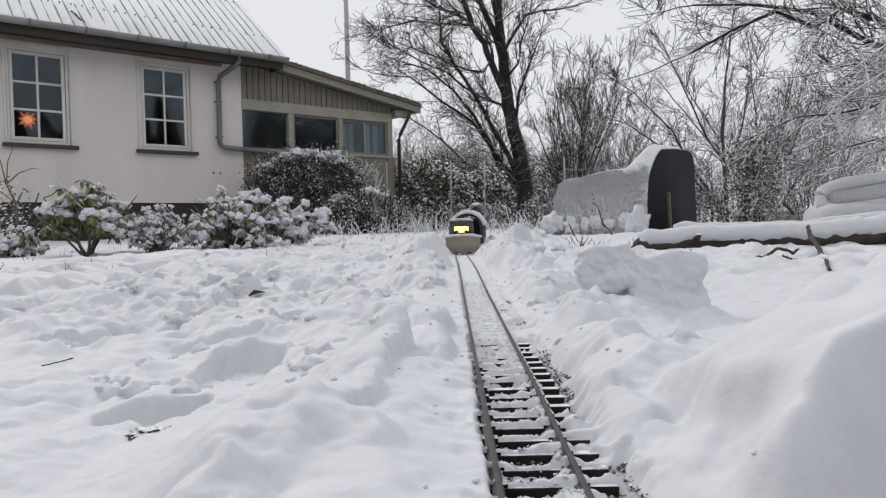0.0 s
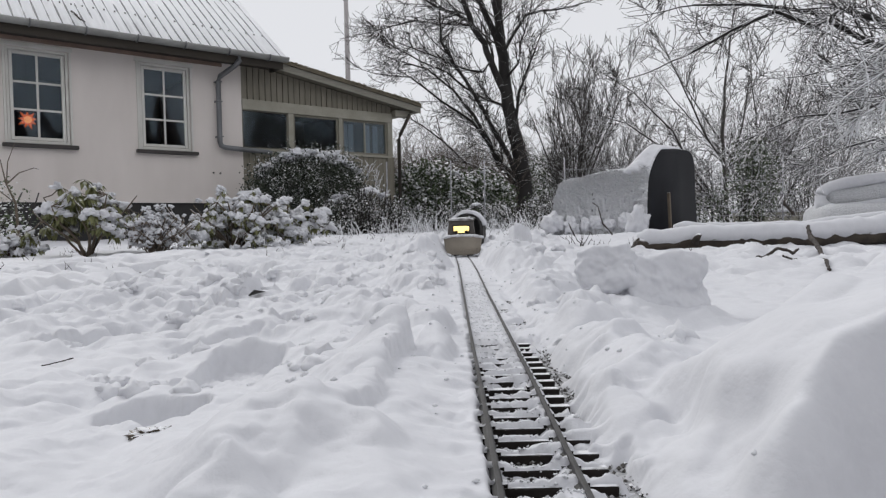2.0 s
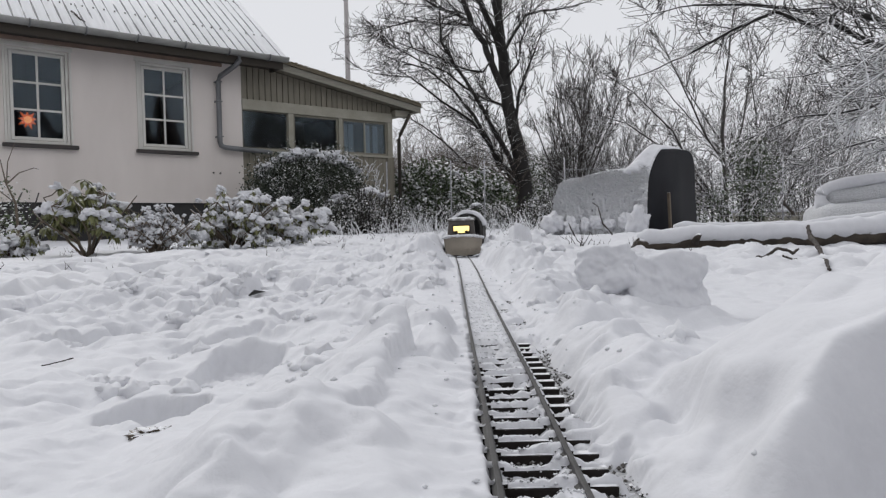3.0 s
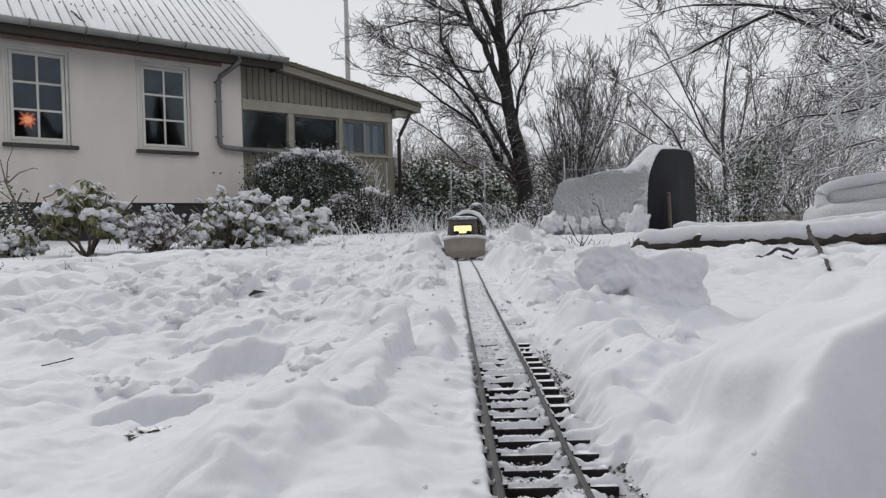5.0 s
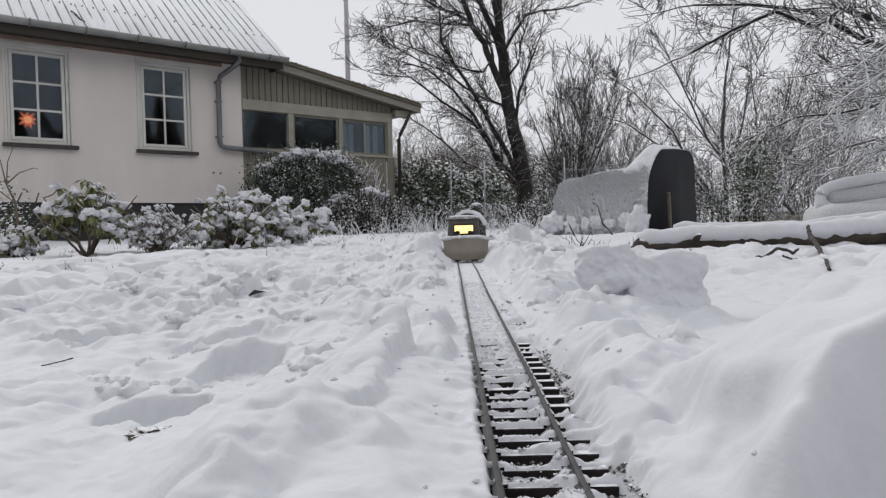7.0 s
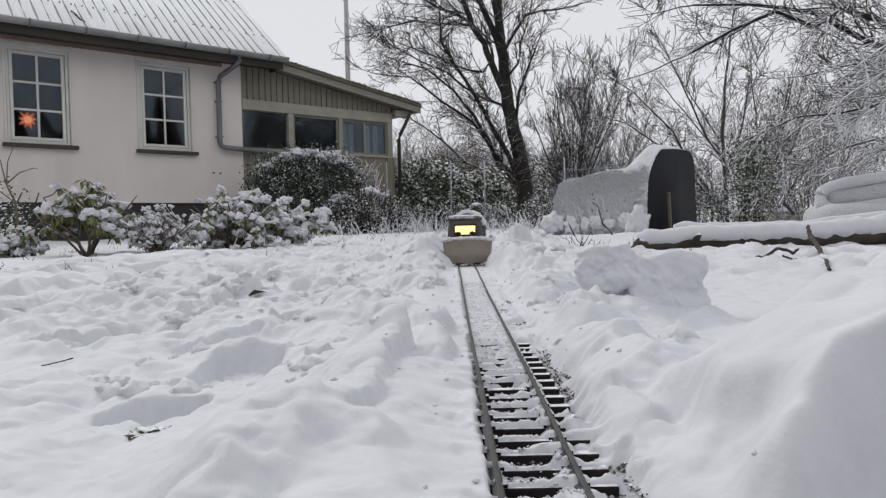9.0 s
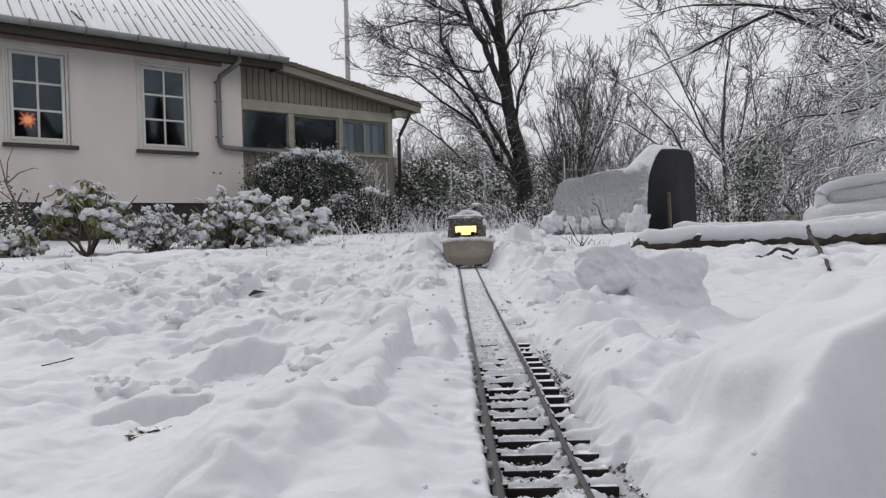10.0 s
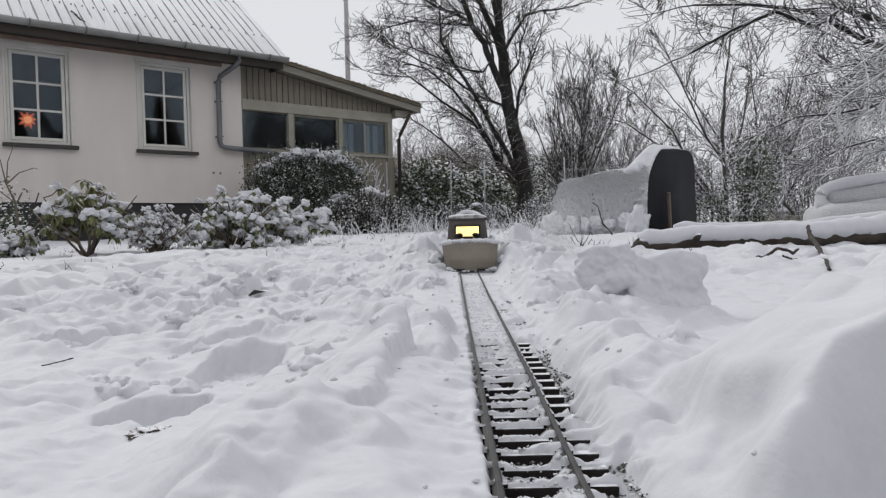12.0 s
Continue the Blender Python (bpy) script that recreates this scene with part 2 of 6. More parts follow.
class Tubes:
    """Tapered tubes along bent lines, gathered into one mesh."""

    def __init__(self):
        self.v, self.f = [], []

    def add(self, pts, radii, sides=4, cap=False):
        base = len(self.v)
        n = len(pts)
        for i, p in enumerate(pts):
            a, b = pts[max(i - 1, 0)], pts[min(i + 1, n - 1)]
            d = (b - a).normalized()
            u = d.cross(Vector((0, 0, 1)) if abs(d.z) < 0.9 else Vector((1, 0, 0))).normalized()
            w = d.cross(u)
            for k in range(sides):
                t = 2 * math.pi * (k + 0.5) / sides
                self.v.append(p + (u * math.cos(t) + w * math.sin(t)) * radii[i])
        for i in range(n - 1):
            for k in range(sides):
                k2 = (k + 1) % sides
                self.f.append((base + i * sides + k, base + i * sides + k2, base + (i + 1) * sides + k2, base + (i + 1) * sides + k))
        if cap:
            self.f.append(tuple(base + k for k in range(sides))[::-1])
            self.f.append(tuple(base + (n - 1) * sides + k for k in range(sides)))

    def make(self, name, material, parent=None, label=""):
        return mesh_object(name, self.v, self.f, material, parent, label)


def tube_part(name, pts, r, material, parent=None, sides=8, label=""):
    t = Tubes()
    t.add([Vector(p) for p in pts], [r] * len(pts) if not isinstance(r, (list, tuple)) else r, sides, True)
    return t.make(name, material, parent, label)


def lump(rng, rx, ry, rz, sub=2, rough=0.25, flat_base=0.0, freq=1.6):
    """An uneven clod, as verts and faces round the origin."""
    bm = bmesh.new()
    bmesh.ops.create_icosphere(bm, subdivisions=sub, radius=1.0)
    off = Vector((rng.uniform(-50, 50), rng.uniform(-50, 50), rng.uniform(-50, 50)))
    for v in bm.verts:
        k = 1 + rough * noise.fractal(v.co * freq + off, 1.0, 2.0, 3)
        v.co = Vector((v.co.x * rx * k, v.co.y * ry * k, max(v.co.z * k, -1 + flat_base) * rz))
    return bm


def add_bm(dst, src, m):
    """Copies src's faces into dst, moved by m, and frees src."""
    vs = [dst.verts.new(m @ v.co) for v in src.verts]
    src.verts.index_update()
    for f in src.faces:
        dst.faces.new([vs[v.index] for v in f.verts])
    src.free()


def domes(x, y, cell, seed):
    """Rounded clods packed side by side, with creases between them, in 0..1."""
    gx, gy = x / cell, y / cell
    xi, yi = np.floor(gx).astype(np.int64), np.floor(gy).astype(np.int64)
    best = np.zeros_like(gx)

    def h(a, b, s):
        k = (a * 374761393 + b * 668265263 + (seed + s) * 974634777) & 0xFFFFFFFF
        k = ((k ^ (k >> 13)) * 1274126177) & 0xFFFFFFFF
        return ((k ^ (k >> 16)) & 0xFFFF) / 65535.0
    for i in (-1, 0, 1):
        for j in (-1, 0, 1):
            a, b = xi + i, yi + j
            r = 0.45 + 0.55 * h(a, b, 3)
            d2 = ((gx - a - h(a, b, 1)) ** 2 + (gy - b - h(a, b, 2)) ** 2) / (r * r)
            best = np.maximum(best, np.sqrt(np.maximum(0, 1 - d2)) * (0.4 + 0.6 * h(a, b, 4)) * r)
    return best


# ---- the track's line ----
def track_x(y):
    y = np.asarray(y, float)
    return 0.0040 * (1 - smooth(y, 0.25, 1.0)) + 0.0405 + 0.0185 * y - 0.0026 * y * y + 0.9 * np.maximum(np.asarray(y, float) - 2.6, 0) ** 2 * 0.05


def track_z(y):
    return np.interp(y, [-0.5, 0.3, 0.45, 0.65, 0.92, 1.36, 1.62, 1.9, 2.3, 9], [-0.042, -0.0375, -0.0345, -0.028, -0.0236, -0.0185, -0.012, -0.0045, 0, 0])


# ---- ground: one sheet of trodden and shovelled snow out to the horizon ----
# x, y, half-width, half-depth, height, edge softness, turn in degrees
CLODS = [
    (0.140, 0.600, 0.040, 0.065, 0.016, 0.45, -20), (0.120, 0.500, 0.030, 0.045, 0.013, 0.5, 15), (0.150, 0.720, 0.035, 0.045, 0.020, 0.4, 10),
    (0.190, 0.640, 0.050, 0.060, 0.008, 0.6, 0), (0.115, 0.400, 0.030, 0.040, 0.008, 0.5, 0),
    (0.205, 1.000, 0.028, 0.040, 0.030, 0.4, 10), (0.185, 0.900, 0.030, 0.040, 0.018, 0.45, -25),
    (0.20, 1.35, 0.06, 0.12, 0.022, 0.5, 0), (0.52, 0.95, 0.14, 0.12, 0.012, 0.6, 0), (0.335, 1.10, 0.10, 0.06, 0.022, 0.5, 6),
    (-0.010, 0.760, 0.024, 0.055, 0.016, 0.4, -10), (-0.020, 0.950, 0.030, 0.070, 0.026, 0.4, 12), (-0.085, 1.080, 0.040, 0.080, 0.030, 0.45, 25),
    (-0.105, 0.440, 0.055, 0.040, 0.014, 0.6, 10), (-0.140, 0.700, 0.040, 0.060, 0.010, 0.6, 0),
    (0.262, 2.45, 0.030, 0.05, 0.062, 0.30, 15), (0.30, 2.62, 0.10, 0.10, 0.045, 0.5, 0), (-0.06, 1.55, 0.045, 0.10, 0.035, 0.5, 12),
    (-0.09, 2.10, 0.05, 0.14, 0.028, 0.5, -8), (0.20, 1.9, 0.05, 0.14, 0.040, 0.5, 10),
    (-0.07, 2.70, 0.05, 0.12, 0.028, 0.5, 0), (0.05, 3.95, 0.25, 0.25, 0.07, 0.6, 0),
]
# trodden holes: x, y, half-width, half-depth, floor height, turn in degrees
HOLES = [(-0.270, 0.632, 0.036, 0.030, -0.077, 8), (-0.330, 1.00, 0.016, 0.022, -0.066, 0),
         (-0.255, 1.14, 0.016, 0.030, -0.055, 20), (-0.62, 1.42, 0.04, 0.03, -0.058, 0), (-0.40, 1.45, 0.030, 0.030, -0.050, 15), (-0.26, 1.55, 0.02, 0.04, -0.044, 0)]
SLEEPER_STEP = 0.0272


def clods_h(x, y):
    h = 0.0
    w = 0.35 * fbm(x, y, 0.055, 3, 77) + 0.2 * fbm(x, y, 0.02, 2, 78)
    for cx, cy, a, b, hh, soft, turn in CLODS:
        c, s = math.cos(radians(turn)), math.sin(radians(turn))
        ux, uy = ((x - cx) * c + (y - cy) * s) / a, (-(x - cx) * s + (y - cy) * c) / b
        q = (np.abs(ux) ** 3 + np.abs(uy) ** 3) ** (1 / 3) + w
        h = h + hh * (1 - smooth(q, 1 - soft, 1 + soft))
    return h


def shovel_ridge(x, y, ax, ay, bx, by, h0, h1, wl, wr, seed, jag=0.010):
    """A ridge from a to b: a soft flank to its left, a cut face to its right."""
    n = math.hypot(bx - ax, by - ay)
    ux, uy = (bx - ax) / n, (by - ay) / n
    s = ((x - ax) * ux + (y - ay) * uy) / n
    d = (x - ax) * uy - (y - ay) * ux + jag * fbm(x, y, 0.06, 3, seed) + 0.004 * fbm(x, y, 0.014, 2, seed + 5)
    end = smooth(s, -0.25, 0.15) * (1 - smooth(s, 0.88, 1.05))
    prof = np.where(d < 0, 1 - smooth(-d, 0, wl), 1 - smooth(d, 0, wr))
    return (h0 + (h1 - h0) * np.clip(s, 0, 1)) * prof * end


def ground_z(x, y):
    x, y = np.asarray(x, float), np.asarray(y, float)
    r = np.hypot(x, y)
    base = np.interp(y, [-60, -1, 0, 1, 2, 4.5, 6, 9, 16, 40, 200, 3000], [0.0, -0.06, -0.055, -0.045, -0.015, 0.0, 0.035, 0.070, 0.09, 0.10, 0.10, 0.10])
    dx = x - track_x(np.clip(y, -1, 4.2))
    tz = track_z(y)
    near = 1 - smooth(y, 3.2, 4.2)
    close = 1 - smooth(y, 0.8, 1.3)
    # the lawn beside the track, lower and trodden
    base = base - (0.008 * smooth(-dx, 0.20, 0.40) + 0.004 * smooth(dx, 0.2, 0.4)) * (1 - smooth(y, 1.5, 3.2))
    warp = 0.05 * fbm(x, y, 0.22, 3, 5)
    bank_l = smooth(-dx + warp * 0.7, 0.035, 0.10) * (1 - smooth(-dx + warp, 0.14, 0.30))
    wide = smooth(y, 1.5, 2.1)
    ragged = 0.026 * fbm(x, y, 0.13, 2, 15)
    bank_r = smooth(dx + ragged, 0.036, 0.110) * (1 - smooth(dx + warp, 0.15 + 0.10 * wide, 0.32 + 0.38 * wide))
    h = base
    h = h + near * bank_l * (tz + 0.004 + 0.016 * wide - base + 0.012 * fbm(x, y, 0.16, 3, 9) + 0.03 * smooth(y, 1.5, 2.4))
    h = h + near * bank_r * (tz + 0.008 + 0.016 * wide - base + 0.012 * fbm(x, y, 0.18, 3, 12) + 0.02 * smooth(y, 1.5, 2.4))
    h = h + clods_h(x, y)
    # cut slabs left by the shovel
    h = h + shovel_ridge(x, y, -0.066, 0.49, -0.040, 0.780, 0.020, 0.068, 0.12, 0.010, 111, 0.012)
    h = h + shovel_ridge(x, y, -0.018, 0.62, -0.002, 0.98, 0.008, 0.022, 0.035, 0.03, 121)
    h = h + shovel_ridge(x, y, -0.115, 0.36, -0.100, 0.50, 0.010, 0.014, 0.10, 0.03, 131)
    h = h + shovel_ridge(x, y, -0.160, 0.98, -0.120, 1.30, 0.012, 0.028, 0.10, 0.03, 141)
    h = h - 0.016 * np.exp(-((x + 0.034 - 0.09 * (y - 0.65)) / 0.016) ** 2) * smooth(y, 0.50, 0.58) * (1 - smooth(y, 0.76, 0.82))
    # drifts, clods and crumbs
    amp = smooth(np.abs(dx), 0.06, 0.14) * near + (1 - near)
    far = smooth(r, 2.0, 8.0)
    zone = (1 - smooth(np.abs(x), 1.6, 2.8)) * smooth(y, -0.15, 0.1) * (1 - smooth(y, 5.0, 8))
    mid = (1 - smooth(np.abs(x), 3.5, 6)) * smooth(y, -0.8, 0.0)
    left = smooth(-dx, 0.15, 0.35)
    right = smooth(dx, 0.16, 0.34)
    calm = right * (1 - smooth(y, 1.0, 2.4))
    h = h + amp * (0.011 + 0.025 * far) * (1 - 0.4 * calm) * fbm(x, y, 0.55, 3, 21)
    billow = np.abs(fbm(x, y, 0.17, 4, 33))
    h = h + amp * (1 - 0.4 * far) * (1 - 0.75 * calm) * (0.020 + 0.006 * left) * (billow - 0.3) * mid
    wx, wy = x + 0.022 * fbm(x, y, 0.05, 3, 90), y + 0.022 * fbm(x, y, 0.05, 3, 91)
    # heaped crumbling clods on the banks, growing with the way the blade has come
    heap = smooth(np.abs(dx), 0.06, 0.11) * near * zone * (1 - left) * (1 - 0.75 * calm) * (1 - 0.15 * close)
    clod = smooth(fbm(x, y, 0.30, 2, 92), -0.35, 0.25)
    h = h + heap * ((0.026 + 0.016 * wide) * domes(wx, wy, 0.12, 93) * (0.35 + 0.65 * clod) + 0.020 * domes(wx, wy, 0.050, 94) + (0.007 + 0.006 * wide) * domes(wx, wy, 0.020, 95) - 0.026)
    # the trodden lawn: broken crusts, clods and boot scuffs
    tread = smooth(fbm(x, y, 0.40, 3, 96), -0.22, 0.10) * left * zone
    mess = tread * smooth(y, 0.75, 1.2)
    h = h + mess * (0.030 * domes(wx, wy, 0.105, 97) + 0.020 * domes(wx, wy, 0.045, 98) + 0.012 * domes(wx, wy, 0.022, 99) - 0.025)
    h = h + left * zone * (0.021 * domes(wx, wy, 0.10, 197) + 0.011 * domes(wx, wy, 0.040, 198) + 0.003 * domes(wx, wy, 0.018, 199))
    # broken plates of crust with sharp edges
    plate = 0.012 * smooth(fbm(wx, wy, 0.24, 3, 301), -0.02, 0.05) + 0.007 * smooth(fbm(wx, wy, 0.10, 3, 302), 0.02, 0.08) - 0.010
    h = h + plate * left * zone * (1 - smooth(y, 2.5, 4.5)) * (0.2 + 0.6 * smooth(y, 0.85, 1.2))
    gaps = smooth(fbm(wx, wy, 0.16, 3, 41), 0.14, 0.26) * left * zone * smooth(y, 0.85, 1.2)
    h = h - 0.030 * gaps
    rt = right * zone * smooth(y, 1.35, 1.9) * smooth(fbm(x, y, 0.5, 2, 296), -0.3, 0.2)
    h = h + rt * (0.022 * domes(wx, wy, 0.10, 297) + 0.010 * domes(wx, wy, 0.04, 298) - 0.012)
    h = h + zone * amp * (0.0085 - 0.006 * calm - 0.0055 * close) * fbm(x, y, 0.026, 3, 35, 0.65)
    for cx, cy, a, b, floor_z, turn in HOLES:
        c, s = math.cos(radians(turn)), math.sin(radians(turn))
        ux, uy = ((x - cx) * c + (y - cy) * s) / a, (-(x - cx) * s + (y - cy) * c) / b
        q = np.sqrt(ux * ux + uy * uy) + 0.75 * fbm(x, y, 0.05, 3, 67) + 0.15 * fbm(x, y, 0.015, 2, 68)
        k = 1 - smooth(q, 0.85, 1.10)
        h = h + k * (np.minimum(h, floor_z + 0.006 * fbm(x, y, 0.03, 3, 69)) - h)
    # a boot print pressed flat, with a heel bar and a studded tread
    c, s = math.cos(radians(-4)), math.sin(radians(-4))
    bx, by = ((x + 0.247) * c + (y - 0.795) * s) / 0.046, (-(x + 0.247) * s + (y - 0.795) * c) / 0.105
    inb = 1 - smooth((np.abs(bx) ** 6 + np.abs(by) ** 6) ** (1 / 6) + 0.05 * fbm(x, y, 0.03, 2, 66), 0.93, 1.03)
    sole = -0.071 + 0.0030 * smooth(np.cos(x * 290) * np.cos(y * 200), 0.1, 0.6) - 0.007 * smooth(np.abs(by + 0.30), 0.12, 0.06) - 0.006 * smooth(np.abs(by - 0.55), 0.10, 0.05) * smooth(bx, 0.2, -0.2)
    rim = 0.012 * np.exp(-((by - 1.15) / 0.16) ** 2) * (1 - smooth(np.abs(bx), 0.8, 1.3))
    h = h + rim
    h = h + inb * (np.minimum(h, sole) - h)
    # the tall cut bank close by: a steep face towards the track's near end
    top = np.interp(x, [0.12, 0.15, 0.18, 0.213, 0.243, 0.265, 0.40, 1.0], [-0.020, 0.004, 0.014, 0.036, 0.048, 0.060, 0.074, 0.06])
    top = top + 0.010 * fbm(x, y, 0.10, 3, 211) + 0.012 * domes(x + 0.2 * warp, y, 0.075, 215) + 0.003 * fbm(x, y, 0.03, 2, 213)
    face = smooth(y + 0.045 * fbm(x, y, 0.08, 3, 212), 0.325, 0.395) * (1 - smooth(y - 0.22 * smooth(x, 0.2, 0.5), 0.46, 0.60)) * smooth(x + 0.024 * fbm(x, y, 0.06, 3, 214), 0.136, 0.185) * (1 - smooth(x, 0.7, 1.2))
    h = h + face * (np.maximum(h, top) - h)
    # the cleared bed: snow caps on the sleepers, bare dark gaps, more snow along the right rail and farther on
    inside = (1 - smooth(dx + 0.3 * warp, 0.046, 0.070)) * smooth(dx, -0.050, -0.030) * near
    ph = (y - 0.104) / SLEEPER_STEP + 0.10 * fbm(x, y, 0.03, 2, 56)
    cap = 0.5 + 0.5 * np.cos(2 * math.pi * ph)
    fill = 0.0100 * smooth(dx + 0.016 * fbm(x, y, 0.045, 3, 52), 0.008, 0.019) * (1 - smooth(dx, 0.022, 0.032)) + 0.0110 * smooth(y + 0.16 * fbm(x, y, 0.08, 2, 55), 0.66, 0.95) + 0.005 * smooth(fbm(x, y, 0.07, 2, 57), 0.1, 0.4)
    fill = fill + 0.008 * smooth(fbm(x, y, 0.035, 3, 58), -0.05, 0.20) * smooth(dx, 0.028, 0.036)
    lie = tz - 0.0182 + 0.0122 * smooth(cap, 0.76, 0.97) + fill + 0.0044 * fbm(x, y, 0.010, 3, 53, 0.8) + 0.0030 * fbm(x, y, 0.04, 2, 51)
    lie = np.minimum(lie, tz - 0.0030 + 0.0010 * fbm(x, y, 0.02, 2, 54) + 0.0012 * (cap - 0.5))
    lie = lie + (np.maximum(lie, tz - 0.0030) - lie) * (1 - smooth(dx, -0.034, -0.026))
    bare = smooth(dx, 0.026, 0.034) * (1 - smooth(dx + 0.02 * fbm(x, y, 0.05, 2, 63), 0.052, 0.080)) * smooth(fbm(x, y, 0.09, 4, 61) + 0.6 * fbm(x, y, 0.014, 3, 62) + 0.45 * (1 - smooth(np.abs(y - 0.66), 0.12, 0.26)) - 0.10 + 0.42 * (1 - smooth(np.abs(y - 0.40), 0.02, 0.05)), -0.10, 0.28) * near * (1 - smooth(y, 1.0, 1.4))
    h = h * (1 - inside) + lie * inside - 0.011 * bare
    # the verge along the left rail, dinted over every sleeper end
    verge = smooth(dx, -0.16, -0.10) * (1 - smooth(dx, -0.0295, -0.0262)) * near
    low = tz - 0.0015 + 0.010 * smooth(-dx, 0.04, 0.09) + 0.004 * fbm(x, y, 0.02, 3, 71) + 0.006 * fbm(x, y, 0.06, 2, 72) + 0.0024 * (cap - 0.6) * (1 - smooth(-dx, 0.045, 0.085))
    h = h + verge * (np.maximum(h, low) - h)
    return h


def ground_at(x, y):
    return float(ground_z(np.array([x]), np.array([y]))[0])


def spaced(knots):
    """Even steps between knots (start, step): finer near the track, wider towards the horizon."""
    out = []
    for (a, step), (b, _) in zip(knots, knots[1:]):
        n = max(1, int(round((b - a) / step)))
        out += list(np.linspace(a, b, n, endpoint=False))
    return np.array(out + [knots[-1][0]])


def build_ground():
    xs = spaced([(-3000, 400), (-200, 40), (-40, 4), (-12, 0.4), (-5, 0.09), (-2, 0.03), (-0.9, 0.0085), (-0.40, 0.0042), (-0.17, 0.004), (0.0, 0.0022), (0.13, 0.004), (0.30, 0.008), (0.8, 0.022), (2.4, 0.09), (6, 0.4), (14, 4), (40, 40), (200, 400), (3000, 0)])
    ys = spaced([(-60, 6), (-6, 0.6), (-1, 0.1), (0.1, 0.006), (0.3, 0.0022), (0.75, 0.0050), (1.6, 0.011), (3.0, 0.022), (6, 0.06), (10, 0.25), (20, 1.5), (50, 10), (200, 100), (3000, 0)])
    X, Y = np.meshgrid(xs, ys)
    Z = ground_z(X, Y)
    v = np.stack([X, Y, Z], -1).reshape(-1, 3)
    nx, ny = len(xs), len(ys)
    i = np.arange((nx - 1) * (ny - 1))
    a = (i // (nx - 1)) * nx + i % (nx - 1)
    f = np.stack([a, a + 1, a + nx + 1, a + nx], -1)
    me = bpy.data.meshes.new("ground")
    me.vertices.add(len(v))
    me.vertices.foreach_set("co", v.ravel())
    me.loops.add(len(f) * 4)
    me.loops.foreach_set("vertex_index", f.ravel())
    me.polygons.add(len(f))
    me.polygons.foreach_set("loop_start", np.arange(len(f)) * 4)
    me.polygons.foreach_set("loop_total", np.full(len(f), 4))
    me.polygons.foreach_set("use_smooth", np.ones(len(f), bool))
    me.update(calc_edges=True)
    me.materials.append(SNOW)
    tagged(new("ground", me), "trodden and shovelled white snow over a garden lawn", "snow", kind="structure")


build_ground()


# ---- garden railway track ----
def rail_line(offset, y0, y1, n):
    out = []
    for y in np.linspace(y0, y1, n):
        t = float(track_x(y + 0.01) - track_x(y - 0.01)) / 0.02
        k = 1 / math.hypot(1, t)
        out.append((float(track_x(y)) + offset * k, y - offset * t * k, float(track_z(y))))
    return out


def sweep(profile, line):
    """Profile of (across, up) pairs along a line that runs in y."""
    v, f, m = [], [], len(profile)
    for x, y, z in line:
        v += [(x + a, y, z + b) for a, b in profile]
    for i in range(len(line) - 1):
        for k in range(m):
            k2 = (k + 1) % m
            f.append((i * m + k, i * m + k2, (i + 1) * m + k2, (i + 1) * m + k))
    f.append(tuple(range(m))[::-1])
    f.append(tuple(range((len(line) - 1) * m, len(line) * m)))
    return v, f


